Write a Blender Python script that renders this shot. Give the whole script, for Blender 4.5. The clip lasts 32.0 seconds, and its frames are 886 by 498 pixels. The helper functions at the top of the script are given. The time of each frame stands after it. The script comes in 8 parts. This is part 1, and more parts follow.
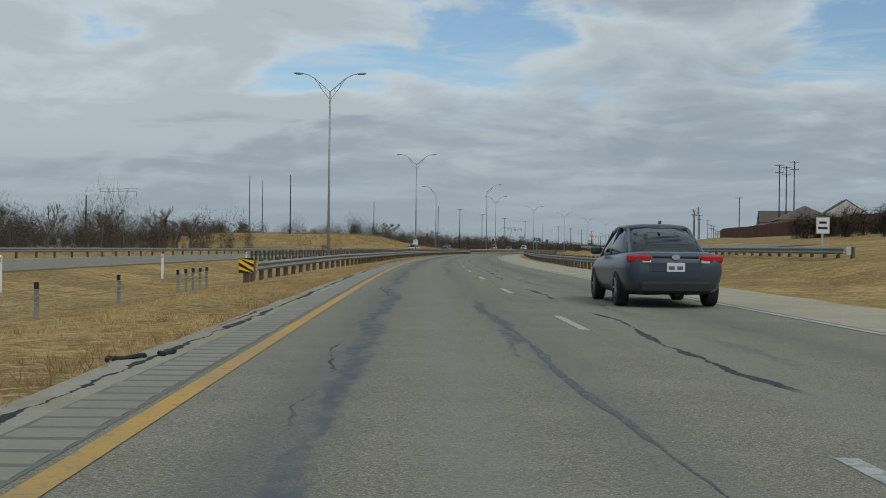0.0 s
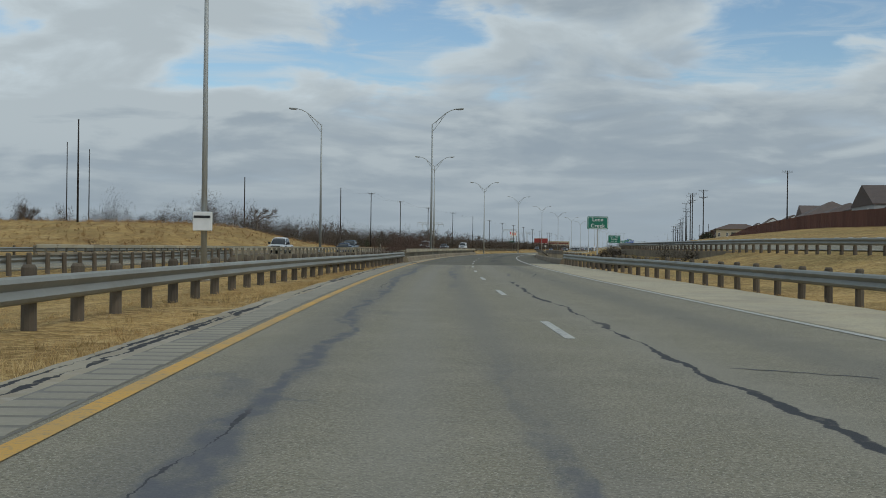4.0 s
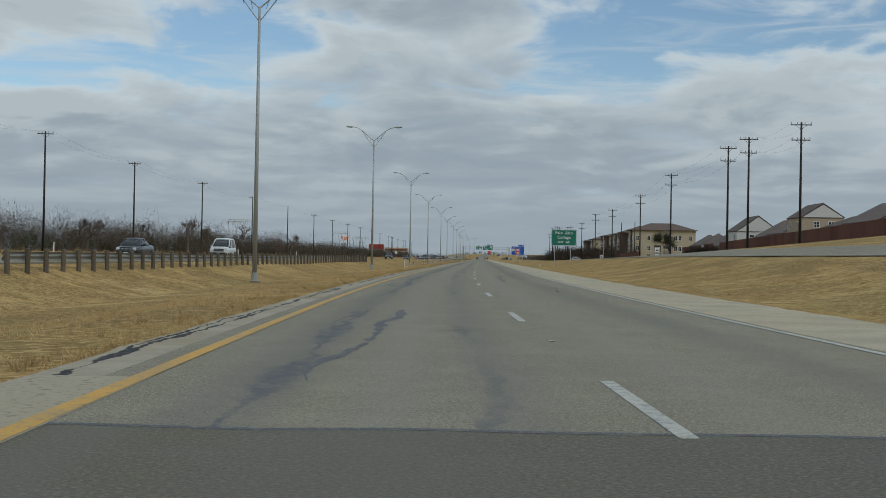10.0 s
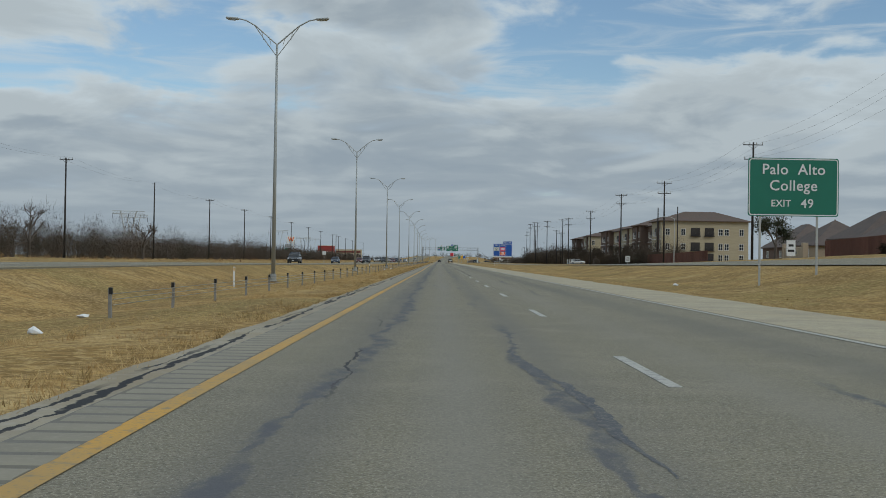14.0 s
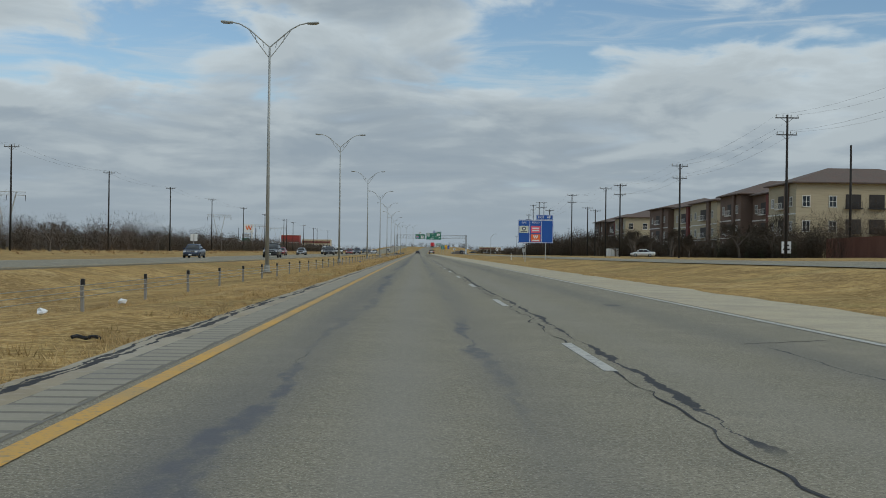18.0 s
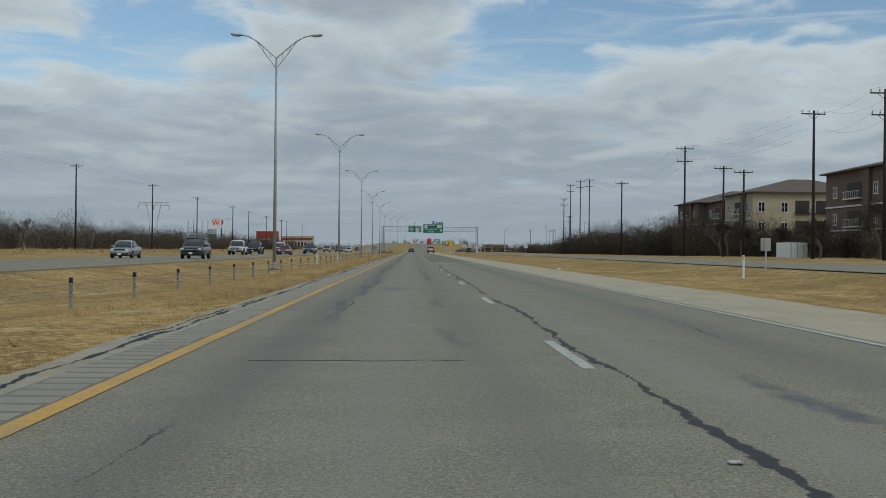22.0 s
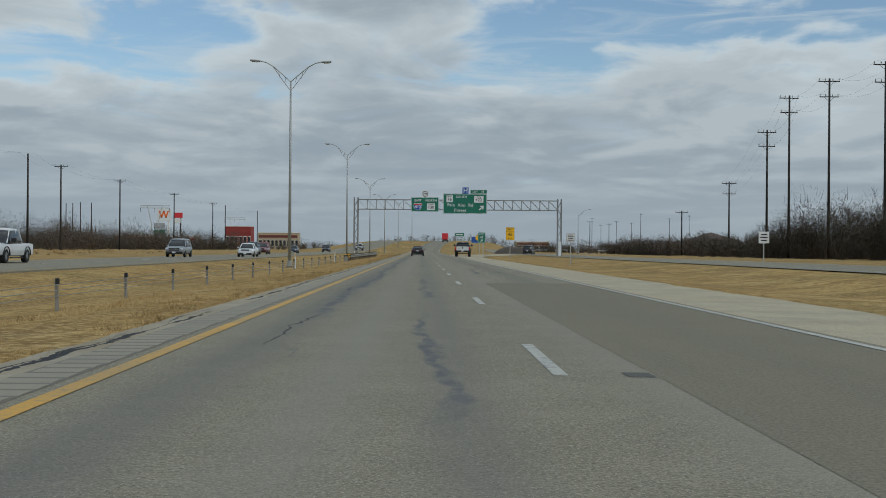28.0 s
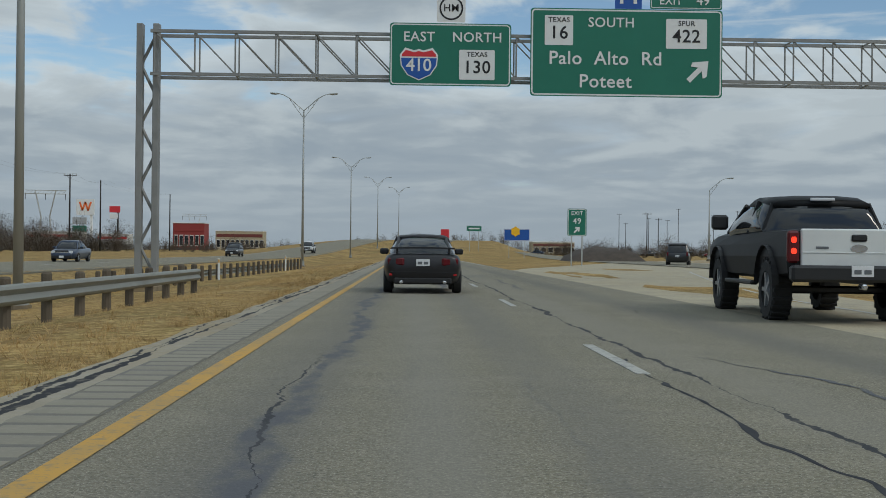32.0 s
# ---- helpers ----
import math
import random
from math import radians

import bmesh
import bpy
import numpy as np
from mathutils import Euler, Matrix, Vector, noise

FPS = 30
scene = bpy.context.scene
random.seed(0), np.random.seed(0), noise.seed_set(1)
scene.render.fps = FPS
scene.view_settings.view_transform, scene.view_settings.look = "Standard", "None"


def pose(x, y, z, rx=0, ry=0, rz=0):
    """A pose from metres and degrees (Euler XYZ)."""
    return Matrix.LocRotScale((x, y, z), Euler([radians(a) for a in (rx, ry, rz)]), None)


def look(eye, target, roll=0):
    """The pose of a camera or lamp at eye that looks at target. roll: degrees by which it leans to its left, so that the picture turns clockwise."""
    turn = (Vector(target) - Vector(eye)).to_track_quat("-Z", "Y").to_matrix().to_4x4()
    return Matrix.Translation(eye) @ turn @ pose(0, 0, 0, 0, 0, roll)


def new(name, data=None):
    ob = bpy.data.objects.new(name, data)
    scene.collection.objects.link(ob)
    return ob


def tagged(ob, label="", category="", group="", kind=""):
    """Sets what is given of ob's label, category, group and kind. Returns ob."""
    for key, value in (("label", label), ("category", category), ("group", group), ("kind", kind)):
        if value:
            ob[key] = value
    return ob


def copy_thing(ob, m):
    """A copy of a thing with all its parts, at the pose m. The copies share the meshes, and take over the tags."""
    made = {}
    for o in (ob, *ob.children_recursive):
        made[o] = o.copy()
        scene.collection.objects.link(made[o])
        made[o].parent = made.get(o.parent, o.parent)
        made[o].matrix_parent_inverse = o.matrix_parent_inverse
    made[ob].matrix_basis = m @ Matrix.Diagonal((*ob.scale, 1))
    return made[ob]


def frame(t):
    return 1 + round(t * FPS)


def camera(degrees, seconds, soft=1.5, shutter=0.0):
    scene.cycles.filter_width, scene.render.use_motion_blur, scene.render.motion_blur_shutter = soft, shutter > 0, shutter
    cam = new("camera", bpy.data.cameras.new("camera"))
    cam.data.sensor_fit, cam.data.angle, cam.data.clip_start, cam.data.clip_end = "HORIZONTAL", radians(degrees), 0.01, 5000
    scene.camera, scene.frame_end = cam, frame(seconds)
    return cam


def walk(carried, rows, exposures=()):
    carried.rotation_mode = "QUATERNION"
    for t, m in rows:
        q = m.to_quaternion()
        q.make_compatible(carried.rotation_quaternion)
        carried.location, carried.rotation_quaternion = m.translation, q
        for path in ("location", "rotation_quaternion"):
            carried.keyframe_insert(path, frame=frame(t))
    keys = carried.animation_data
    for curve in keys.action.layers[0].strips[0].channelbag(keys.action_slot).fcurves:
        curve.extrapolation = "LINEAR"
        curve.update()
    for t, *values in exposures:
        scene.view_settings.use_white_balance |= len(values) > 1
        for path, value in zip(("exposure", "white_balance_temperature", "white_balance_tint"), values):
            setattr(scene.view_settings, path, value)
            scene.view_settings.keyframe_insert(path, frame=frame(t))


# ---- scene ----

# ---------------------------------------------------------------- camera
cam = camera(40.0, 32.0, soft=0.9)
ROWS = [
    (0, 60.29, 76.86, 89.97, -0.65, 13.96),
    (0.5, 55.64, 94.68, 89.98, -0.59, 13.80),
    (1, 50.98, 112.51, 89.85, -0.50, 13.44),
    (1.5, 46.37, 130.37, 90.08, -0.67, 13.02),
    (2, 41.91, 148.30, 90.29, -0.83, 12.41),
    (2.5, 37.65, 166.34, 90.34, -0.76, 11.84),
    (3.5, 29.79, 202.63, 90.11, -0.68, 10.53),
    (4.5, 22.80, 238.98, 89.87, -0.59, 8.97),
    (5, 19.57, 257.11, 90.19, -0.50, 8.30),
    (5.5, 16.63, 275.19, 89.76, -0.51, 7.51),
    (6, 13.96, 293.29, 90.13, -0.49, 6.91),
    (6.5, 11.52, 311.48, 90.19, -0.56, 6.29),
    (7, 9.28, 329.82, 90.21, -0.56, 5.74),
    (7.5, 7.29, 347.53, 90.12, -0.66, 5.19),
    (8, 5.47, 365.16, 90.17, -0.75, 4.61),
    (8.5, 3.80, 382.78, 90.33, -0.69, 4.07),
    (9, 2.43, 399.44, 90.50, -0.78, 3.35),
    (9.5, 1.28, 416.26, 91.19, -0.92, 2.60),
    (10, 0.34, 433.08, 90.39, -1.04, 1.74),
    (10.5, -0.49, 450.56, 90.31, -0.83, 0.97),
    (11, -1.09, 468.48, 90.72, -0.71, 0.20),
    (11.5, -1.37, 486.40, 90.66, -0.78, -0.21),
    (12, -1.46, 504.34, 90.73, -0.82, -0.40),
    (12.5, -1.49, 522.33, 90.55, -0.90, -0.49),
    (13, -1.57, 540.31, 90.60, -1.03, -0.25),
    (13.5, -1.75, 558.35, 90.93, -1.00, -0.07),
    (14, -1.90, 576.45, 90.55, -0.89, -0.20),
    (14.5, -1.96, 594.63, 90.41, -0.82, -0.60),
    (15.5, -1.86, 631.13, 90.17, -0.74, -1.07),
    (16.5, -1.70, 667.66, 90.20, -0.75, -1.11),
    (17, -1.65, 685.88, 89.96, -0.77, -1.05),
    (17.5, -1.63, 704.07, 90.22, -0.73, -1.07),
    (18, -1.63, 722.26, 90.14, -0.72, -1.20),
    (18.5, -1.62, 740.46, 90.12, -0.71, -1.09),
    (19, -1.61, 758.67, 90.24, -0.70, -0.94),
    (19.5, -1.61, 776.91, 90.11, -0.92, -0.99),
    (20, -1.63, 795.20, 90.18, -0.87, -0.90),
    (20.5, -1.66, 813.54, 90.33, -0.69, -0.76),
    (21, -1.65, 831.90, 90.11, -0.65, -1.09),
    (21.5, -1.58, 850.24, 90.19, -0.57, -1.26),
    (22, -1.49, 868.59, 90.04, -0.59, -1.48),
    (22.5, -1.44, 886.92, 90.23, -0.60, -1.53),
    (23, -1.42, 905.25, 90.26, -0.54, -1.42),
    (23.5, -1.37, 923.60, 89.99, -0.60, -1.31),
    (24, -1.31, 941.94, 90.08, -0.63, -1.23),
    (24.5, -1.30, 960.27, 89.94, -0.62, -1.21),
    (25, -1.31, 978.60, 90.15, -0.63, -1.24),
    (25.5, -1.37, 996.93, 89.96, -0.62, -1.23),
    (26.5, -1.34, 1033.59, 90.07, -0.62, -1.14),
    (27.5, -1.10, 1070.27, 89.97, -0.50, -1.20),
    (28, -1.10, 1088.62, 90.01, -0.42, -1.04),
    (28.5, -1.14, 1106.94, 89.96, -0.45, -0.93),
    (29, -1.19, 1125.21, 90.13, -0.53, -0.79),
    (29.5, -1.29, 1143.44, 90.02, -0.61, -0.91),
    (30, -1.39, 1161.63, 90.06, -0.65, -0.94),
    (30.5, -1.50, 1179.82, 90.14, -0.75, -0.91),
    (31, -1.59, 1198.03, 89.96, -0.71, -0.91),
    (31.5, -1.73, 1216.27, 90.10, -0.62, -1.10),
    (32, -1.92, 1234.55, 90.12, -0.59, -1.63),
]

EYE = 0.98
walk(cam, [(t, pose(x, y, EYE, rx, ry, rz)) for t, x, y, rx, ry, rz in ROWS])

# ---------------------------------------------------------------- world, sun, exposure
scene.view_settings.exposure = -0.43
SUN_EL, SUN_AZ = 40.0, -38.0      # degrees; azimuth counter-clockwise from +x (right of the road and behind)


def make_world():
    w = bpy.data.worlds.new("sky")
    scene.world = w
    w.use_nodes = True
    nt = w.node_tree
    nt.nodes.clear()
    N = lambda kind, **kw: node(nt, kind, **kw)
    L = nt.links.new

    def feed(socket, value):
        if isinstance(value, (int, float)):
            socket.default_value = value
        elif isinstance(value, tuple):
            socket.default_value = (*value, 1)
        else:
            L(value, socket)

    def calc(op, *xs):
        n = N("ShaderNodeMath", operation=op)
        for q, x in enumerate(xs):
            feed(n.inputs[q], x)
        return n.outputs[0]

    def span(x, a, b, c, d):
        n = N("ShaderNodeMapRange")
        n.interpolation_type = "SMOOTHSTEP"
        for q, y in enumerate((x, a, b, c, d)):
            feed(n.inputs[q], y)
        return n.outputs[0]

    def blend(f, x, y, how="MIX"):
        n = N("ShaderNodeMix", data_type="RGBA", blend_type=how)
        feed(n.inputs[0], f)
        feed(n.inputs[6], x)
        feed(n.inputs[7], y)
        return n.outputs[2]

    def fog(x, y, z, scale, detail, rough, warp=0.0):
        v = N("ShaderNodeCombineXYZ")
        for q, c in enumerate((x, y, z)):
            feed(v.inputs[q], c)
        n = N("ShaderNodeTexNoise")
        n.inputs["Scale"].default_value, n.inputs["Detail"].default_value = scale, detail
        n.inputs["Roughness"].default_value, n.inputs["Distortion"].default_value = rough, warp
        L(v.outputs[0], n.inputs["Vector"])
        return n.outputs[0]

    tc = N("ShaderNodeTexCoord")
    sep = N("ShaderNodeSeparateXYZ")
    L(tc.outputs["Generated"], sep.inputs[0])
    X, Y, Z = sep.outputs[0], sep.outputs[1], sep.outputs[2]
    # bearing from the road's far straight (right positive) and height, both in degrees
    az = calc("MULTIPLY", calc("ARCTAN2", X, Y), 57.2958)
    el = calc("MULTIPLY", calc("ARCSINE", calc("MAXIMUM", Z, 0.0)), 57.2958)
    sky = N("ShaderNodeTexSky")
    sky.sky_type, sky.sun_disc = "NISHITA", False
    sky.sun_elevation, sky.sun_rotation = radians(SUN_EL), radians(90 - SUN_AZ)
    sky.air_density, sky.dust_density = 1.0, 0.4
    clear = blend(1.0, sky.outputs[0], (0.112, 0.127, 0.135), "MULTIPLY")
    # cloud coordinates: flatter towards the horizon
    u = calc("DIVIDE", az, 6.2)
    v = calc("MULTIPLY", calc("LOGARITHM", calc("ADD", el, 3.5), 2.71828), 5.2)
    cover = fog(u, v, 3.7, 0.95, 10.0, 0.52, 0.3)
    above = fog(calc("SUBTRACT", u, 0.12), calc("ADD", v, 0.26), 3.7, 0.95, 10.0, 0.52, 0.3)

    def heap(a0, e0, ra, re, amount):
        """More (or less) cloud round one bearing and height."""
        p = calc("POWER", calc("ABSOLUTE", calc("DIVIDE", calc("SUBTRACT", az, a0), ra)), 2.0)
        q = calc("POWER", calc("ABSOLUTE", calc("DIVIDE", calc("SUBTRACT", el, e0), re)), 2.0)
        return calc("MULTIPLY", calc("EXPONENT", calc("MULTIPLY", calc("ADD", p, q), -1.0)), amount)

    amount = span(el, 4.5, 10.0, 0.24, 0.03)
    for cloud in CLOUDS:
        amount = calc("ADD", amount, heap(*cloud))
    thick = calc("ADD", cover, amount)
    inside = span(thick, 0.42, 0.56, 0.0, 1.0)
    # lit tops, grey bellies
    lit = calc("SUBTRACT", cover, above)
    tone = calc("ADD", calc("MULTIPLY", lit, 1.5), calc("ADD", fog(u, v, 9.1, 0.34, 5.0, 0.45), calc("ADD", heap(17, 7, 12, 6, 0.24), heap(-30, 9.5, 13, 6, 0.60))))
    bel = N("ShaderNodeValToRGB")
    e = bel.color_ramp.elements
    e[0].position, e[0].color = 0.30, (0.385, 0.472, 0.548, 1)
    e[1].position, e[1].color = 0.74, (0.575, 0.662, 0.71, 1)
    mid = bel.color_ramp.elements.new(0.50)
    mid.color = (0.432, 0.518, 0.585, 1)
    L(tone, bel.inputs[0])
    rim = span(thick, 0.45, 0.68, 1.30, 1.0)
    cloud = blend(1.0, bel.outputs[0], rim, "MULTIPLY")
    # clouds shine through towards the sun
    dot = N("ShaderNodeVectorMath", operation="DOT_PRODUCT")
    L(tc.outputs["Generated"], dot.inputs[0])
    dot.inputs[1].default_value = (math.cos(radians(SUN_AZ)) * math.cos(radians(SUN_EL)), math.sin(radians(SUN_AZ)) * math.cos(radians(SUN_EL)), math.sin(radians(SUN_EL)))
    cloud = blend(1.0, cloud, span(dot.outputs["Value"], 0.55, 1.0, 1.0, 1.5), "MULTIPLY")
    # thin white wisps over the open blue
    wisp = span(fog(calc("MULTIPLY", u, 0.8), calc("MULTIPLY", v, 2.2), 1.3, 1.1, 8.0, 0.6, 0.8), 0.44, 0.72, 0.0, 0.6)
    clear = blend(wisp, clear, (0.69, 0.79, 0.85))
    full = blend(inside, clear, cloud)
    # haze low over the horizon
    full = blend(span(el, 0.0, 5.5, 0.82, 0.0), full, (0.410, 0.492, 0.558))
    # brighter overhead
    full = blend(span(Z, 0.25, 1.0, 0.0, 1.0), full, blend(1.0, full, (1.77, 1.74, 1.64), "MULTIPLY"))
    bg = N("ShaderNodeBackground")
    bg.inputs[1].default_value = 1.0
    L(full, bg.inputs[0])
    out = N("ShaderNodeOutputWorld")
    L(bg.outputs[0], out.inputs[0])


# bearing, height, half widths in degrees, more or less cover
CLOUDS = ((12, 11.3, 8.5, 1.7, -0.22), (-3, 11.6, 6, 0.9, 0.20), (3, 9.6, 3.0, 0.8, -0.12), (-14, 11.0, 3.5, 1.5, -0.20), (-27, 10.5, 8, 2.6, 0.10), (-20, 8.2, 3, 0.7, -0.16), (-17, 9.0, 3.0, 0.8, -0.15))


def node(nt, kind, **kw):
    n = nt.nodes.new(kind)
    for key, value in kw.items():
        if key == "data_type":
            n.data_type = value
        elif key == "blend_type":
            n.blend_type = value
        elif key == "operation":
            n.operation = value
    return n


make_world()
sun = new("sun", bpy.data.lights.new("sun", "SUN"))
sun.data.energy, sun.data.angle, sun.data.color = 1.1, radians(14), (1.0, 0.92, 0.80)
_az, _el = radians(SUN_AZ), radians(SUN_EL)
sun.matrix_world = look((60 * math.cos(_az), 60 * math.sin(_az), 60 * math.tan(_el)), (0, 0, 0))

# ---------------------------------------------------------------- the line of the road
K_CURVE, S_A, S_B, EASE = 0.0006418, 95.0, 504.76, 25.0
PERIOD, PHASE = 12.19, 4.10


def chainage(s):
    """Metres driven at station s: the stations round the bridge are a little closer than a metre."""
    return s - np.interp(s, [350, 398, 429, 467, 504, 533], [0, 2.7, 6.2, 10.2, 11.6, PERIOD])


def station(metres):
    q = np.linspace(-200, 1700, 3801)
    return float(np.interp(metres, chainage(q), q))


def road_table():
    g = np.linspace(-900, 5000, 11801)
    kk = K_CURVE * np.clip((g - S_A) / (2 * EASE) + .5, 0, 1) * np.clip((S_B - g) / (2 * EASE) + .5, 0, 1)
    kk += 0.00028 * np.clip((g - 1345) / 60, 0, 1) * np.clip((1800 - g) / 60, 0, 1)
    ds = g[1] - g[0]
    run = np.diff(chainage(g))
    yaw = np.r_[0, np.cumsum((kk[1:] + kk[:-1]) / 2 * ds)]
    yaw = yaw[int((1000 + 900) / ds + .5)] - yaw
    mid = (yaw[1:] + yaw[:-1]) / 2
    x, y = np.r_[0, np.cumsum(-np.sin(mid) * run)], np.r_[0, np.cumsum(np.cos(mid) * run)]
    i = int((1000 + 900) / ds + .5)
    return g, x - x[i], y - y[i] + 1000, yaw


_G, _X, _Y, _H = road_table()


OVERPASS = 5.0      # how high the road climbs ahead


def heading(s):
    return float(np.interp(s, _G, _H))


def at(s, lat=0.0, z=0.0):
    """A place s metres along the lane line and lat metres to its right."""
    h = heading(s)
    if s > 1380:
        z += OVERPASS * smooth(1390, 1680, s) * (1 - smooth(1720, 2100, s)) * (1 - smooth(23, 40, abs(lat + 8)))
    return Vector((float(np.interp(s, _G, _X)) + math.cos(h) * lat, float(np.interp(s, _G, _Y)) + math.sin(h) * lat, z))


def stand(s, lat=0.0, z=0.0, turn=0.0):
    """The pose of a thing there, its +y along the road, turned by degrees."""
    return Matrix.Translation(at(s, lat, z)) @ Matrix.Rotation(heading(s) + radians(turn), 4, "Z")


def smooth(a, b, x):
    u = min(1.0, max(0.0, (x - a) / (b - a)))
    return u * u * (3 - 2 * u)


BRIDGE0, BRIDGE1 = 287.5, 402.5
DARK0, DARK1 = 277.7, 434.6       # the darker asphalt laid over the bridge and its ends


def creek(s):
    return smooth(BRIDGE0 - 2, BRIDGE0 + 4, s) * (1 - smooth(BRIDGE1 - 7, BRIDGE1 + 1, s))


RISE = [(-200, 2.5), (330, 4.0), (420, 5.0), (560, 5.1), (615, 4.1), (685, 3.0), (815, 1.2), (900, 0.6), (1100, 0.3), (1250, 0.0)]


def rise_right(s):
    """How far the hillside behind the frontage road climbs over the main road."""
    return float(np.interp(s, [a for a, b in RISE], [b for a, b in RISE]))


def rise_left(s):
    return 0.5 * smooth(395, 450, s) * (1 - smooth(620, 860, s))


PROFILE_L = [(-4.4, -0.03), (-6.5, -0.06), (-9.0, -0.40), (-12.2, -0.62), (-14.5, -0.30), (-16.3, -0.03), (-28.5, -0.03), (-34, 0.0), (-60, 0.3), (-140, 0.6)]
PROFILE_R = [(4.4, -0.03), (6.6, -0.05), (9.0, -0.35), (12.5, -0.45), (15.5, -0.12), (17.4, 0.02), (27.5, 0.03), (32, 0.05), (60, 0.1), (140, 0.3)]
_pl, _pr = np.array(PROFILE_L), np.array(PROFILE_R)


def ground_z(s, lat):
    c = creek(s)
    if lat < 0:
        z = float(np.interp(-lat, -_pl[:, 0], _pl[:, 1]))
        z += rise_left(s) * smooth(-12, -16.3, lat)
        # brown mound beside the far carriageway
        z += 4.3 * smooth(372, 415, s) * (1 - smooth(455, 520, s)) * smooth(-40, -62, lat) * (1 - smooth(-95, -135, lat))
        shape = smooth(-4.0, -6.5, lat)
        z -= c * 4.2 * shape * (1 - smooth(-36, -54, lat))
    else:
        # the ditch runs out towards the exit ramp
        z = float(np.interp(lat, _pr[:, 0], _pr[:, 1])) * (1 - .88 * smooth(1236, 1280, s)) + rise_right(s) * float(np.interp(lat, [8, 17.4, 27.5, 52, 80], [0, .26, .46, 1.0, 1.2]))
        z -= c * 4.2 * smooth(4.0, 7.0, lat) * (1 - smooth(13, 17, lat))
    return z


# ---------------------------------------------------------------- materials
def mat(name, base, rough=0.8, metal=0.0, spots=(), bump=0.0, bump_scale=40.0, spec=0.5, island=0.0, lane=(), cracks=(), seams=(), sealed=()):
    """A node material. spots: (scale, detail, low, high, colour, amount) layers of wear over the base."""
    m = bpy.data.materials.new(name)
    m.use_nodes = True
    nt = m.node_tree
    b = nt.nodes["Principled BSDF"]
    L = nt.links.new
    b.inputs["Roughness"].default_value, b.inputs["Metallic"].default_value = rough, metal
    b.inputs["Specular IOR Level"].default_value = spec
    tc = nt.nodes.new("ShaderNodeTexCoord")
    rgb = nt.nodes.new("ShaderNodeRGB")
    rgb.outputs[0].default_value = (*base, 1)
    last = rgb.outputs[0]
    for scale, detail, low, high, colour, amount in spots:
        mp = nt.nodes.new("ShaderNodeMapping")
        mp.inputs["Scale"].default_value = scale if isinstance(scale, tuple) else (scale,) * 3
        L(tc.outputs["Object"], mp.inputs[0])
        nz = nt.nodes.new("ShaderNodeTexNoise")
        nz.inputs["Scale"].default_value, nz.inputs["Detail"].default_value = 1.0, detail
        nz.inputs["Roughness"].default_value = 0.6
        L(mp.outputs[0], nz.inputs["Vector"])
        r = nt.nodes.new("ShaderNodeMapRange")
        r.inputs[1].default_value, r.inputs[2].default_value = low, high
        r.inputs[4].default_value = amount
        L(nz.outputs[0], r.inputs[0])
        mx = nt.nodes.new("ShaderNodeMix")
        mx.data_type = "RGBA"
        L(r.outputs[0], mx.inputs[0])
        L(last, mx.inputs[6])
        mx.inputs[7].default_value = (*colour, 1)
        last = mx.outputs[2]
    for centre, half, colour, amount in lane:
        # worn bands that run along the lane, broken up by long streaks
        uv = nt.nodes.new("ShaderNodeUVMap")
        uv.uv_map = "lane"
        sp = nt.nodes.new("ShaderNodeSeparateXYZ")
        L(uv.outputs[0], sp.inputs[0])
        mp = nt.nodes.new("ShaderNodeMapping")
        mp.inputs["Scale"].default_value = (1.1, .05, 1)
        mp.inputs["Location"].default_value = (centre * 7, centre, 0)
        L(uv.outputs[0], mp.inputs[0])
        nz = nt.nodes.new("ShaderNodeTexNoise")
        nz.inputs["Scale"].default_value, nz.inputs["Detail"].default_value = 1.0, 6
        L(mp.outputs[0], nz.inputs["Vector"])
        d = nt.nodes.new("ShaderNodeMath")
        d.operation = "SUBTRACT"
        L(sp.outputs[0], d.inputs[0])
        d.inputs[1].default_value = centre
        ab = nt.nodes.new("ShaderNodeMath")
        ab.operation = "ABSOLUTE"
        L(d.outputs[0], ab.inputs[0])
        wd = nt.nodes.new("ShaderNodeMapRange")
        wd.inputs[1].default_value, wd.inputs[2].default_value = 0.0, half
        wd.inputs[3].default_value, wd.inputs[4].default_value = 1.0, 0.0
        wd.interpolation_type = "SMOOTHSTEP"
        L(ab.outputs[0], wd.inputs[0])
        nr = nt.nodes.new("ShaderNodeMapRange")
        nr.inputs[1].default_value, nr.inputs[2].default_value = .36, .60
        nr.inputs[3].default_value, nr.inputs[4].default_value = .25, amount
        L(nz.outputs[0], nr.inputs[0])
        ml = nt.nodes.new("ShaderNodeMath")
        ml.operation = "MULTIPLY"
        L(wd.outputs[0], ml.inputs[0])
        L(nr.outputs[0], ml.inputs[1])
        mx = nt.nodes.new("ShaderNodeMix")
        mx.data_type = "RGBA"
        L(ml.outputs[0], mx.inputs[0])
        L(last, mx.inputs[6])
        mx.inputs[7].default_value = (*colour, 1)
        last = mx.outputs[2]
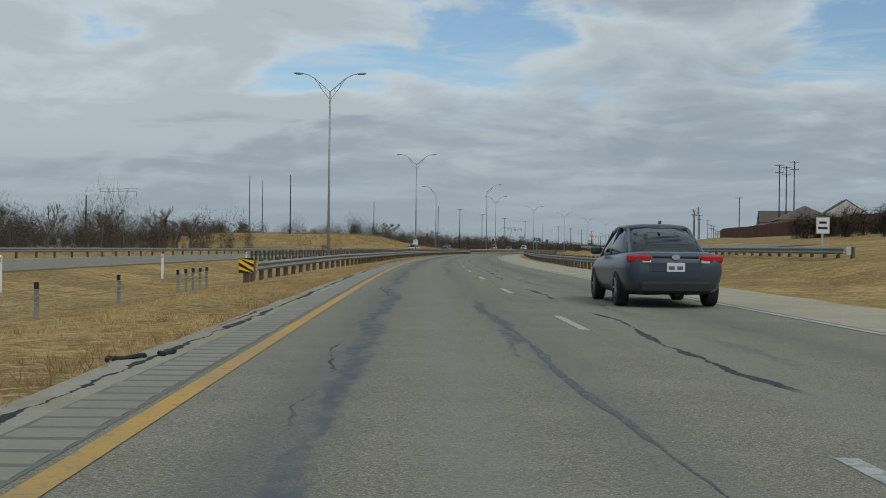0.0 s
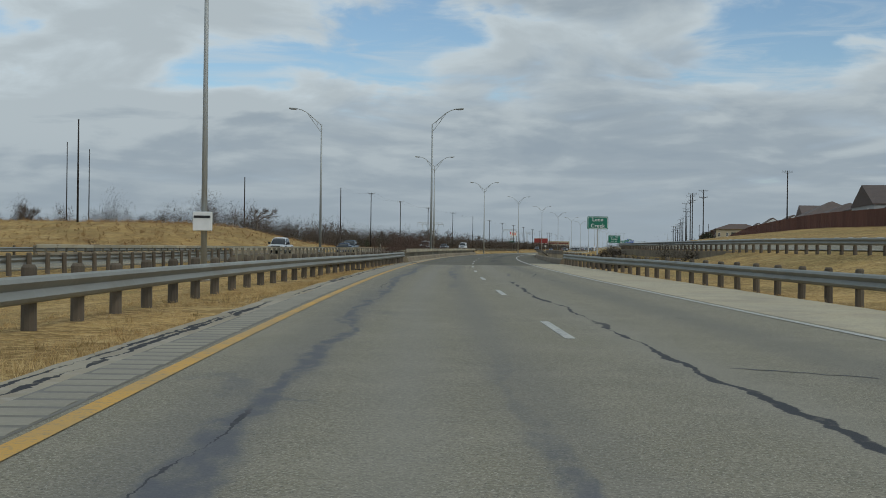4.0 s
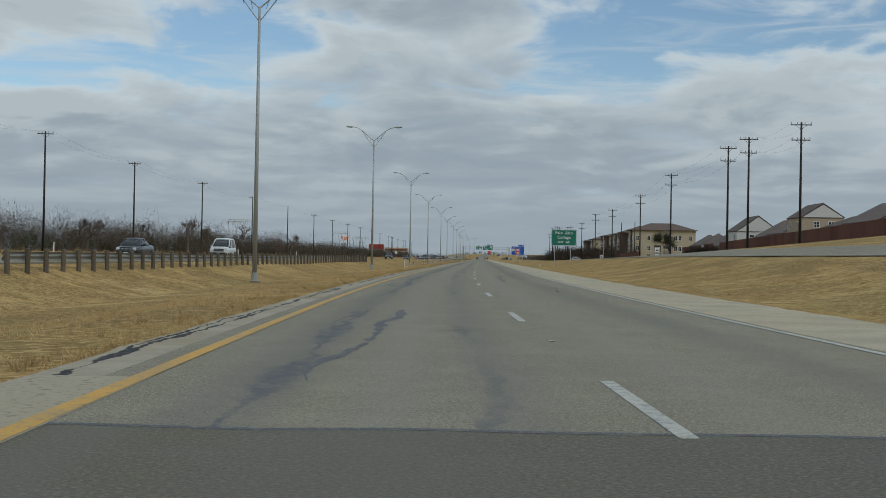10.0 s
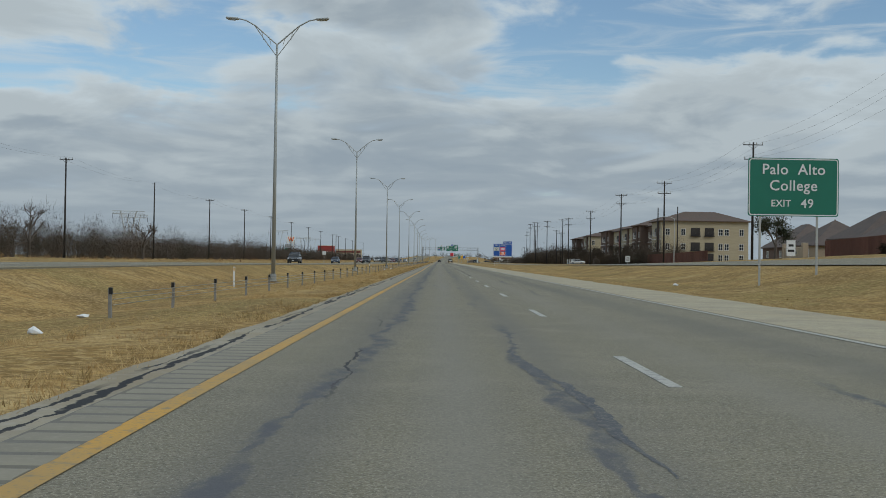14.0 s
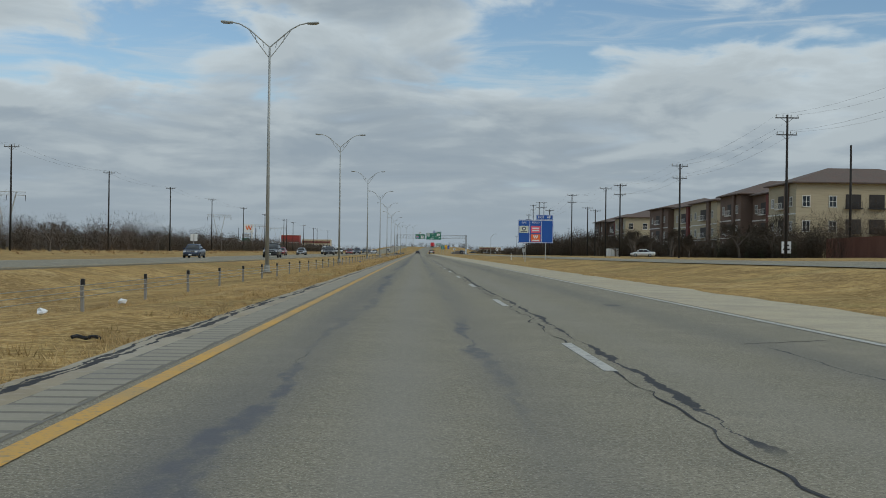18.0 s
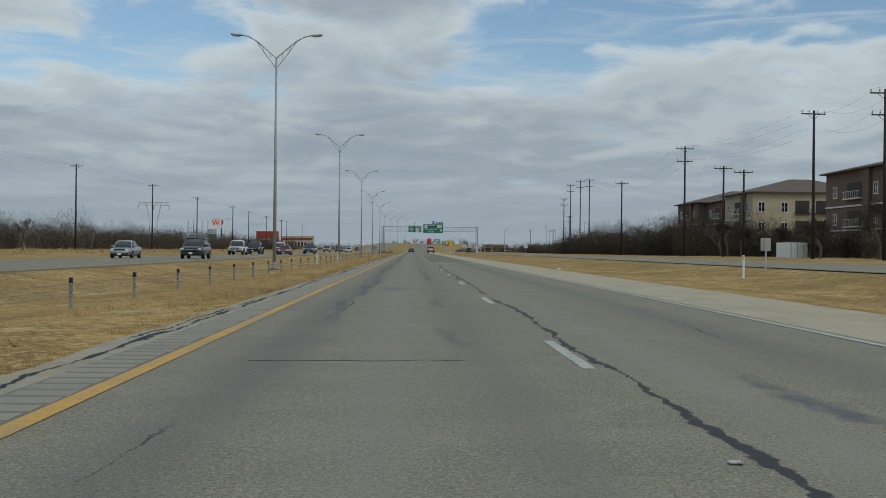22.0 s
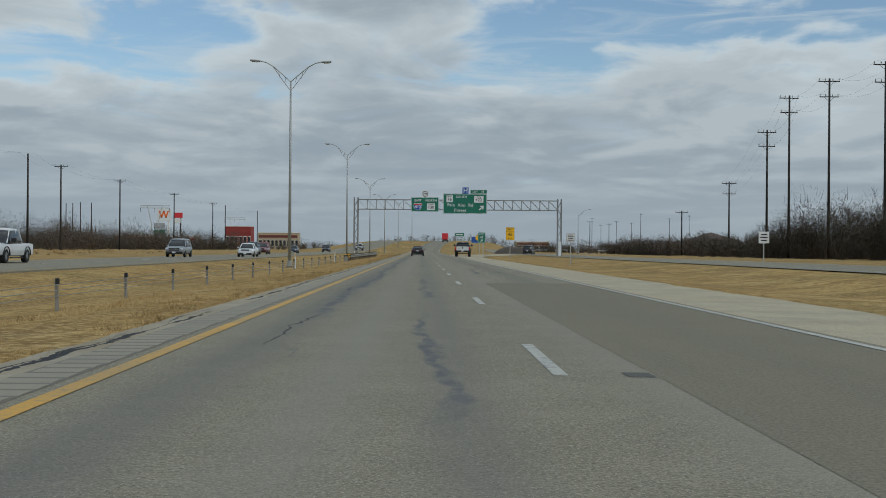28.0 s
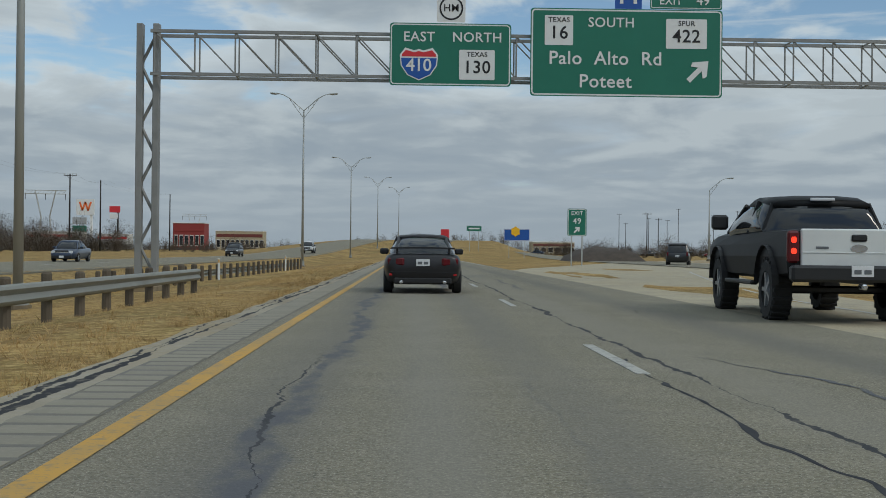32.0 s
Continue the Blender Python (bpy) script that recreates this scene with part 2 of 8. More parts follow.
    if cracks or seams or sealed:
        uv = nt.nodes.new("ShaderNodeUVMap")
        uv.uv_map = "lane"
        sp = nt.nodes.new("ShaderNodeSeparateXYZ")
        L(uv.outputs[0], sp.inputs[0])
        lat, along_s = sp.outputs[0], sp.outputs[1]

        def layer(sx, sy, detail, off, rough=.55):
            mp = nt.nodes.new("ShaderNodeMapping")
            mp.inputs["Scale"].default_value = (sx, sy, 1)
            mp.inputs["Location"].default_value = (off, off * 3.1, off)
            L(uv.outputs[0], mp.inputs[0])
            nz = nt.nodes.new("ShaderNodeTexNoise")
            nz.inputs["Scale"].default_value, nz.inputs["Detail"].default_value = 1.0, detail
            nz.inputs["Roughness"].default_value = rough
            L(mp.outputs[0], nz.inputs["Vector"])
            return nz.outputs[0]

        def sums(op, x, y, z=None):
            n = nt.nodes.new("ShaderNodeMath")
            n.operation = op
            for q, w in enumerate((x, y, z)):
                if isinstance(w, (int, float)):
                    n.inputs[q].default_value = w
                elif w is not None:
                    L(w, n.inputs[q])
            return n.outputs[0]

        def fade(x, a, b, c, d):
            r = nt.nodes.new("ShaderNodeMapRange")
            r.interpolation_type = "SMOOTHSTEP"
            for q, w in enumerate((x, a, b, c, d)):
                if isinstance(w, (int, float)):
                    r.inputs[q].default_value = w
                else:
                    L(w, r.inputs[q])
            return r.outputs[0]

        def lay(f, colour, last):
            mx = nt.nodes.new("ShaderNodeMix")
            mx.data_type = "RGBA"
            L(f, mx.inputs[0])
            L(last, mx.inputs[6])
            mx.inputs[7].default_value = (*colour, 1)
            return mx.outputs[2]

    for across, along, centre, half, width, least, amount in cracks:
        # old sealed cracks: wandering lines in lane coordinates that come and go
        line = sums("ABSOLUTE", sums("SUBTRACT", layer(across, along, 5, centre + 3, .5), .5), 0)
        wide = sums("MULTIPLY", fade(layer(1.6, .5, 4, centre + 8), .35, .68, .25, 2.3), width)
        line = fade(sums("DIVIDE", line, wide), .45, 1.0, 1.0, 0.0)
        here = fade(layer(.5, .035, 3, centre + 13), least, least + .08, 0.0, 1.0)
        side = fade(sums("ABSOLUTE", sums("SUBTRACT", lat, centre), 0), half * .55, half, 1.0, 0.0)
        worn = fade(layer(7, 3.5, 5, centre + 21), .34, .62, .35, 1.0)
        f = sums("MULTIPLY", sums("MULTIPLY", line, here), sums("MULTIPLY", side, sums("MULTIPLY", worn, amount)))
        last = lay(f, CRACKS, last)
    for centre, sway, width, least in sealed:
        # broad old sealant, feathered and bluish, that wanders slowly along the wheel path
        x = sums("MULTIPLY_ADD", sums("SUBTRACT", layer(.02, .075, 2, centre + 61), .5), 2 * sway, lat)
        x = sums("MULTIPLY_ADD", sums("SUBTRACT", layer(1.5, .55, 6, centre + 67, .65), .5), .62, x)
        x = sums("ABSOLUTE", sums("SUBTRACT", x, centre), 0)
        wide = sums("MULTIPLY", fade(layer(.6, .30, 4, centre + 71), .34, .66, .25, 1.7), width)
        line = fade(sums("DIVIDE", x, wide), .35, 1.05, 1.0, 0.0)
        here = fade(layer(.02, .045, 2, centre + 73), least, least + .08, 0.0, 1.0)
        worn = fade(layer(6, 2.5, 6, centre + 81), .34, .60, .28, .85)
        last = lay(sums("MULTIPLY", sums("MULTIPLY", line, here), worn), CRACKS, last)
    for centre, sway, width, s0, s1, least in seams:
        # black sealant poured along one joint, ragged and broken
        x = sums("MULTIPLY_ADD", sums("SUBTRACT", layer(.02, .11, 2, centre + 31), .5), 2 * sway, lat)
        x = sums("MULTIPLY_ADD", sums("SUBTRACT", layer(1.2, 1.1, 5, centre + 37, .62), .5), .26, x)
        x = sums("MULTIPLY_ADD", sums("SUBTRACT", layer(3.5, 4.5, 4, centre + 39, .6), .5), .10, x)
        x = sums("ABSOLUTE", sums("SUBTRACT", x, centre), 0)
        wide = sums("MULTIPLY", fade(layer(.8, .7, 4, centre + 41), .34, .66, .15, 1.9), width)
        line = fade(sums("DIVIDE", x, wide), .7, 1.0, 1.0, 0.0)
        here = fade(layer(.02, .10, 2, centre + 43), least, least + .05, 0.0, 1.0)
        ends = sums("MULTIPLY", fade(along_s, s0, s0 + 4, 0.0, 1.0), fade(along_s, s1 - 4, s1, 1.0, 0.0))
        worn = fade(layer(9, 5, 5, centre + 51), .28, .46, .7, 1.0)
        last = lay(sums("MULTIPLY", sums("MULTIPLY", line, here), sums("MULTIPLY", ends, worn)), (.050, .051, .054), last)
    if island:
        oi = nt.nodes.new("ShaderNodeObjectInfo")
        r = nt.nodes.new("ShaderNodeMapRange")
        r.inputs[3].default_value, r.inputs[4].default_value = 1 - island, 1 + island
        L(oi.outputs["Random"], r.inputs[0])
        mx = nt.nodes.new("ShaderNodeMix")
        mx.data_type, mx.blend_type = "RGBA", "MULTIPLY"
        mx.inputs[0].default_value = 1
        L(last, mx.inputs[6])
        L(r.outputs[0], mx.inputs[7])
        last = mx.outputs[2]
    L(last, b.inputs["Base Color"])
    if bump:
        nz = nt.nodes.new("ShaderNodeTexNoise")
        nz.inputs["Scale"].default_value, nz.inputs["Detail"].default_value = bump_scale, 4
        L(tc.outputs["Object"], nz.inputs["Vector"])
        bp = nt.nodes.new("ShaderNodeBump")
        bp.inputs["Strength"].default_value = bump
        bp.inputs["Distance"].default_value = 0.02
        L(nz.outputs[0], bp.inputs["Height"])
        L(bp.outputs[0], b.inputs["Normal"])
    return m


DRY = (0.49, 0.325, 0.125)
M_GRASS = mat("dry_grass", DRY, 0.95, spots=[(0.035, 5, .42, .62, (0.33, 0.19, 0.07), .8), (0.22, 5, .50, .62, (0.56, 0.43, 0.22), .75), (0.4, 6, .42, .62, (0.46, 0.305, 0.12), .85), (0.16, 6, .48, .60, (0.19, 0.125, 0.05), .8), (0.07, 5, .50, .62, (0.21, 0.185, 0.075), .7), ((.5, .12, .5), 6, .50, .64, (0.16, 0.10, 0.048), .75), (0.9, 7, .48, .60, (0.20, 0.125, 0.05), .8), (3.0, 8, .47, .62, (0.19, 0.12, 0.05), .8), (7.0, 6, .47, .62, (0.54, 0.39, 0.18), .7), (19, 5, .48, .62, (0.15, 0.10, 0.045), .65)], bump=1.0, bump_scale=9, spec=0.02)
CRACKS = (0.098, 0.102, 0.115)
M_ROAD = mat("worn_asphalt", (0.203, 0.184, 0.128), 0.85, spots=[(0.12, 5, .38, .64, (0.178, 0.161, 0.120), .8), (0.9, 7, .46, .66, (0.255, 0.23, 0.172), .6), (3.2, 6, .48, .68, (0.16, 0.145, 0.112), .6), (9, 6, .52, .64, (0.27, 0.245, 0.185), .3), (26, 4, .47, .64, (0.31, 0.283, 0.22), .6), (42, 3, .50, .68, (0.075, 0.07, 0.06), .75), (75, 2, .56, .68, (0.46, 0.43, 0.35), .8)], bump=0.28, bump_scale=60, spec=0.12,
             lane=((2.2, .7, (0.125, 0.121, 0.112), .5), (.7, .6, (0.25, 0.232, 0.19), .5), (-2.75, .6, (0.118, 0.117, 0.117), .58), (-1.75, .5, (0.24, 0.226, 0.195), .5), (-.85, .5, (0.15, 0.145, 0.134), .5)),
             cracks=((.42, .085, -2.45, 1.15, .014, .54, .6),),
             sealed=((-2.62, .5, .13, .34), (-1.0, .50, .085, .47), (1.2, .6, .09, .54)),
             seams=((.20, .26, .034, 655, 950, .36), (.88, .2, .06, 1066, 1114, .2), (.34, .3, .032, 1188, 1290, .34), (.70, .6, .040, 60, 250, .44), (-2.75, .6, .012, 0, 1400, .55), (2.2, .8, .018, 0, 1400, .55)))
M_BRIDGE = mat("bridge_asphalt", (0.136, 0.124, 0.090), 0.88, spots=[(0.12, 5, .42, .65, (0.105, 0.102, 0.095), .7), (0.8, 6, .5, .72, (0.15, 0.145, 0.128), .6), (6, 6, .5, .75, (0.108, 0.105, 0.097), .5), (30, 4, .48, .64, (0.21, 0.195, 0.16), .6), (48, 3, .50, .70, (0.055, 0.054, 0.048), .7)], bump=0.3, bump_scale=70, spec=0.08,
               lane=((1.55, .75, (0.066, 0.065, 0.063), .8), (-1.75, 1.1, (0.14, 0.135, 0.12), .6), (-3.3, .4, (0.15, 0.143, 0.125), .5)))
M_SHOULDER = mat("shoulder_pavement", (0.35, 0.315, 0.245), 0.9, spots=[(0.25, 6, .46, .64, (0.30, 0.235, 0.14), .7), (0.6, 6, .42, .66, (0.25, 0.215, 0.16), .75), (6, 5, .5, .75, (0.38, 0.36, 0.32), .6), (40, 3, .55, .8, (0.15, 0.14, 0.125), .5)], bump=0.3, bump_scale=50, spec=0.03, seams=((-4.36, .16, .036, -60, 1400, .28), (-4.48, .2, .022, -60, 1400, .46)))
M_SHOULDER_R = mat("grey_shoulder_pavement", (0.44, 0.385, 0.27), 0.82, spots=[(0.25, 6, .46, .64, (0.42, 0.35, 0.235), .7), (0.8, 6, .42, .66, (0.32, 0.285, 0.22), .75), (6, 5, .5, .72, (0.31, 0.285, 0.23), .6), (30, 4, .5, .7, (0.12, 0.11, 0.09), .6)], bump=0.3, bump_scale=50, spec=0.1)
M_YELLOW = mat("yellow_paint", (0.53, 0.285, 0.036), 0.7, spots=[(0.35, 6, .44, .62, (0.37, 0.235, 0.075), .8), (1.1, 7, .48, .68, (0.36, 0.24, 0.085), .75), (9, 6, .55, .68, (0.21, 0.175, 0.11), .8), (32, 4, .55, .68, (0.2, 0.17, 0.11), .7)])
M_WHITE = mat("white_paint", (0.43, 0.415, 0.365), 0.7, spots=[(0.9, 7, .42, .66, (0.36, 0.35, 0.32), .8), (7, 6, .5, .64, (0.2, 0.195, 0.18), .85), (22, 5, .52, .66, (0.2, 0.2, 0.19), .8)])
M_SEAL = mat("crack_sealant", (0.045, 0.046, 0.05), 0.8, spots=[(1.5, 5, .45, .7, (0.085, 0.085, 0.088), .7)], spec=.05)
M_STEEL = mat("galvanised_steel", (0.42, 0.425, 0.40), 0.55, 0.3, spots=[(3, 5, .45, .7, (0.36, 0.365, 0.355), .6), (0.6, 4, .55, .75, (0.52, 0.525, 0.51), .5)])
M_RAIL = mat("weathered_guardrail_steel", (0.23, 0.235, 0.21), 0.65, 0.1, spots=[((.5, .5, 2), 6, .44, .68, (0.17, 0.165, 0.135), .7), (5, 5, .55, .75, (0.30, 0.305, 0.28), .5)])
M_RAILTAN = mat("weathered_tan_rail", (0.42, 0.36, 0.235), 0.7, 0.05, spots=[((.4, .4, 1.5), 6, .44, .66, (0.30, 0.255, 0.165), .7), (1.6, 6, .57, .72, (0.20, 0.095, 0.045), .75), (0.25, 3, .45, .62, (0.38, 0.36, 0.28), .7)], bump=.2, island=.22)
M_GANTRY = mat("weathered_gantry_steel", (0.25, 0.255, 0.25), .6, .2, spots=[(2, 5, .45, .7, (0.19, 0.195, 0.19), .7), (0.4, 4, .5, .7, (0.30, 0.305, 0.30), .6)])
# Right rail and kerb: weathered browns darkened to carry their side's shade.
M_RAILSHADE = mat("shaded_weathered_rail", (0.150, 0.112, 0.070), .75, .05, spots=[((.4, .4, 1.5), 6, .44, .66, (0.095, 0.072, 0.047), .8), (3, 6, .52, .7, (0.20, 0.155, 0.10), .6)], bump=.2, island=.2)
M_SHADECONC = mat("shaded_stained_concrete", (0.170, 0.132, 0.085), .9, spots=[(0.5, 6, .45, .66, (0.10, 0.078, 0.053), .8), ((2.5, 2.5, .7), 7, .5, .7, (0.25, 0.215, 0.155), .6)], bump=.4, bump_scale=20, island=.15)
M_CREOSOTE = mat("weathered_timber", (0.100, 0.080, 0.056), 0.9, spots=[((9, 9, 1.2), 5, .45, .7, (0.115, 0.092, 0.068), .7)], bump=0.4, island=0.25)
M_POLE = mat("dark_pole_wood", (0.024, 0.021, 0.019), 0.9, spots=[((12, 12, .6), 5, .45, .7, (0.042, 0.035, 0.030), .7)], bump=0.3)
M_CONCRETE = mat("stained_concrete", (0.235, 0.185, 0.112), 0.9, spots=[((.25, .25, 1.2), 6, .45, .62, (0.15, 0.118, 0.075), .8), ((1.2, 1.2, .12), 6, .52, .66, (0.115, 0.09, 0.06), .8), (0.5, 6, .45, .68, (0.17, 0.135, 0.092), .8), ((2.5, 2.5, .7), 7, .5, .72, (0.31, 0.255, 0.17), .6), (8, 5, .55, .75, (0.17, 0.14, 0.105), .55)], bump=0.4, bump_scale=20, island=0.12)
M_GREEN = mat("green_sign_sheeting", (0.008, 0.155, 0.10), 0.45, spots=[(0.8, 4, .45, .7, (0.012, 0.175, 0.115), .6)])
M_SIGNWHITE = mat("white_sign_sheeting", (0.72, 0.73, 0.72), 0.45, spots=[(2, 4, .5, .7, (0.62, 0.63, 0.62), .5)])
M_BLUE = mat("blue_sign_sheeting", (0.010, 0.085, 0.36), 0.45, spots=[(0.8, 4, .45, .7, (0.012, 0.10, 0.40), .6)])
M_SIGNYEL = mat("yellow_sign_sheeting", (0.92, 0.50, 0.012), 0.45, spots=[(2, 4, .5, .7, (0.72, 0.40, 0.03), .5)])
M_SIGNRED = mat("red_sign_sheeting", (0.62, 0.03, 0.04), 0.5)
M_ORANGE = mat("orange_sign_sheeting", (0.80, 0.16, 0.03), 0.5)
M_BLACK = mat("black_plastic", (0.012, 0.012, 0.013), 0.45)
M_RUBBER = mat("tyre_rubber", (0.018, 0.018, 0.018), 0.85, bump=0.2)
M_BUSHDARK = mat("dark_brush", (0.060, 0.047, 0.036), 0.95, spots=[(0.09, 4, .42, .62, (0.05, 0.045, 0.033), .85), (0.05, 4, .5, .66, (0.105, 0.075, 0.055), .7), (1.5, 4, .5, .7, (0.11, 0.088, 0.066), .6)], spec=.1)
M_BUSH = mat("bare_brush", (0.104, 0.084, 0.068), 0.95, spots=[(0.09, 4, .42, .60, (0.070, 0.062, 0.046), .85), (0.05, 4, .48, .62, (0.128, 0.092, 0.068), .75), (1.5, 4, .5, .7, (0.122, 0.10, 0.082), .6)], spec=.1)
M_TWIG = mat("bare_twigs", (0.10, 0.082, 0.066), 0.95, spots=[(0.3, 4, .45, .7, (0.13, 0.10, 0.08), .6)])
M_EVERGREEN = mat("dull_evergreen", (0.040, 0.047, 0.022), 0.9, spots=[(0.5, 4, .45, .7, (0.065, 0.06, 0.03), .7)])
M_RUSTLEAF = mat("russet_leaves", (0.092, 0.050, 0.034), 0.9, spots=[(0.6, 4, .42, .62, (0.055, 0.038, 0.028), .8), (0.25, 4, .5, .66, (0.12, 0.065, 0.045), .6)])


# ---------------------------------------------------------------- building kit
def mesh_from(name, verts, faces, material, smooth_faces=False):
    me = bpy.data.meshes.new(name)
    me.from_pydata([tuple(v) for v in verts], [], faces)
    me.update()
    if material:
        me.materials.append(material)
    if smooth_faces:
        me.shade_smooth()
    return me


def put(name, me, parent=None, m=None, label="", category="", group="", kind=""):
    ob = new(name, me)
    if parent is not None:
        ob.parent = parent
    if m is not None:
        ob.matrix_basis = m
    return tagged(ob, label, category, group, kind)


def part(name, bm, material, parent=None, label="", m=None, sm=False):
    me = bpy.data.meshes.new(name)
    bm.to_mesh(me)
    bm.free()
    me.materials.append(material)
    if sm:
        me.shade_smooth()
    return put(name, me, parent, m, label)


def thing(name, m, label, category, group=""):
    e = new(name)
    e.empty_display_size = 0.2
    e.matrix_basis = m
    return tagged(e, label, category, group)


def box(bm, c, size, rot=None, bevel=0.0):
    m = Matrix.Translation(c)
    if rot is not None:
        m = m @ rot
    r = bmesh.ops.create_cube(bm, size=1.0, matrix=m @ Matrix.Diagonal((*size, 1)))
    if bevel:
        vs = set(r["verts"])
        bmesh.ops.bevel(bm, geom=[e for e in bm.edges if e.verts[0] in vs and e.verts[1] in vs], offset=bevel, segments=1, affect="EDGES", profile=0.5)
    return bm


def cone(bm, a, b, r0, r1, n=8, caps=True):
    a, b = Vector(a), Vector(b)
    d = b - a
    q = Vector((0, 0, 1)).rotation_difference(d.normalized()).to_matrix().to_4x4()
    bmesh.ops.create_cone(bm, cap_ends=caps, segments=n, radius1=r0, radius2=r1, depth=d.length, matrix=Matrix.Translation((a + b) / 2) @ q)
    return bm


def bar(bm, pts, r, n=6):
    for a, b in zip(pts, pts[1:]):
        cone(bm, a, b, r, r, n)
    return bm


def prism(bm, outline, y0, y1):
    """A closed outline in x and z, pulled along y."""
    a = [bm.verts.new((x, y0, z)) for x, z in outline]
    b = [bm.verts.new((x, y1, z)) for x, z in outline]
    n = len(outline)
    bm.faces.new(a[::-1])
    bm.faces.new(b)
    for i in range(n):
        bm.faces.new((a[i], a[(i + 1) % n], b[(i + 1) % n], b[i]))
    bmesh.ops.recalc_face_normals(bm, faces=bm.faces)
    return bm


def strip(name, lat0, lat1, s0, s1, z, material, step=6.0, wobble=None, kind="structure", parent=None, thick=0.0, zf=None, both=False):
    """A ribbon along the road; wobble(s) shifts its outer edge lat1, or both edges."""
    n = max(1, int(round((s1 - s0) / step)))
    v, f = [], []
    for i in range(n + 1):
        s = s0 + (s1 - s0) * i / n
        b = lat1 + (wobble(s) if wobble else 0)
        zz = z + (zf(s) if zf else 0)
        a = lat0 + b - lat1 if both else lat0
        v += [at(s, a, zz), at(s, b, zz)]
        if thick:
            v += [at(s, b, zz - thick), at(s, a, zz - thick)]
    k = 4 if thick else 2
    for i in range(n):
        a, b = i * k, (i + 1) * k
        if thick:
            f += [(a, a + 1, b + 1, b), (a + 1, a + 2, b + 2, b + 1), (a + 2, a + 3, b + 3, b + 2), (a + 3, a, b, b + 3)]
        else:
            f.append((a, a + 1, b + 1, b) if lat1 > lat0 else (a + 1, a, b, b + 1))
    if thick:
        f += [(0, 3, 2, 1), (n * k, n * k + 1, n * k + 2, n * k + 3)]
    me = mesh_from(name, v, f, material)
    uv = me.uv_layers.new(name="lane")
    along = [s0 + (s1 - s0) * (i // k) / n for i in range(len(v))]
    across = [(lat0, lat1, lat1, lat0)[i % k] for i in range(len(v))]
    for lp in me.loops:
        uv.data[lp.index].uv = (across[lp.vertex_index], along[lp.vertex_index])
    bm = bmesh.new()
    bm.from_mesh(me)
    bmesh.ops.recalc_face_normals(bm, faces=bm.faces)
    if not thick and bm.faces and sum(q.normal.z for q in bm.faces) < 0:
        bmesh.ops.reverse_faces(bm, faces=bm.faces)
    bm.to_mesh(me)
    bm.free()
    return put(name, me, parent, kind=kind)


def wob(seed, amp, scale):
    return lambda s: amp * (noise.noise((s * scale, seed, 0)) + .6 * noise.noise((s * scale * 3.1, seed, 5)))


# ---------------------------------------------------------------- ground and roads
def make_ground():
    ss = [-800, -500, -300, -200, -120, -60] + [-30 + 5.0 * i for i in range(0, 296)] + [1460, 1500, 1560, 1640, 1750, 1900, 2100, 2400, 2800, 3400, 4400]
    ll = [-1250, -800, -500, -320, -220, -160, -130, -110, -95, -84, -74, -65, -57, -50, -44, -38, -33, -29.5, -28.2, -25, -20, -16.6, -15.6, -14, -12, -10.5, -9, -8, -7, -6.2, -5.4, -4.7, -4.2, 0, 4.2, 4.8, 5.6, 6.4, 7.2, 8, 9, 10.5, 12, 13.5, 15, 16, 17.2, 18, 22, 27, 28, 30, 33, 37, 42, 48, 55, 65, 80, 100, 130, 180, 260, 400, 700, 1150]
    v, f = [], []
    for s in ss:
        for l in ll:
            z = ground_z(s, l)
            free = smooth(4.6, 6.5, abs(l)) * (1 - .95 * (smooth(-30, -28.5, l) * (1 - smooth(-16.5, -15.5, l)))) * (1 - .95 * (smooth(16.8, 17.6, l) * (1 - smooth(27, 28, l))))
            z += free * .09 * (noise.noise((s * .11, l * .23, 3)) + .5 * noise.noise((s * .4, l * .7, 9)))
            if abs(l) < 3.9 and BRIDGE0 - 8 < s < BRIDGE1 + 8:
                z = -0.5 - 3.6 * creek(s)
            v.append(at(s, l, z - (0.05 if abs(l) < 4.5 else 0)))
    w = len(ll)
    for i in range(len(ss) - 1):
        for j in range(w - 1):
            a = i * w + j
            f.append((a, a + 1, a + w + 1, a + w))
    put("ground", mesh_from("ground", v, f, M_GRASS, True), label="dry straw-coloured winter grass on rolling roadside ground", kind="structure")


make_ground()
END = 1480.0
ROAD = strip("road", -4.0, 3.75, -120, DARK0, 0.0, M_ROAD, thick=.25)
ROAD_BRIDGE = strip("road_bridge", -4.0, 3.75, DARK0, DARK1, 0.0, M_BRIDGE, thick=.25)
ROAD_AHEAD = strip("road_ahead", -4.0, 3.75, DARK1, 2600, 0.0, M_ROAD, thick=.25, step=12)

# ---- shoulders, far carriageway, frontage road
for s0, s1, n in ((-120, BRIDGE0, ""), (DARK1, 1480, "_ahead")):
    strip("shoulder_left" + n, -4.0, -4.58, s0, s1, -0.004, M_SHOULDER, step=.8, wobble=wob(1, .10, .35))
    strip("shoulder_right" + n, 3.75, 6.2, s0, s1 if n == "" else 1225, -0.004, M_SHOULDER_R, step=1.2, wobble=wob(2, .22, .25))
strip("shoulder_left_bridge", -4.0, -4.2, BRIDGE0, DARK1, -0.004, M_SHOULDER, step=1, wobble=lambda s: -.55 * smooth(401, 408, s))
strip("shoulder_right_bridge", 3.75, 5.65, BRIDGE0, DARK1, -0.004, M_SHOULDER_R, step=1, wobble=lambda s: .55 * smooth(401, 408, s))
strip("far_carriageway", -16.5, -28.2, -120, BRIDGE0, 0.02, M_ROAD, thick=.3, zf=rise_left)
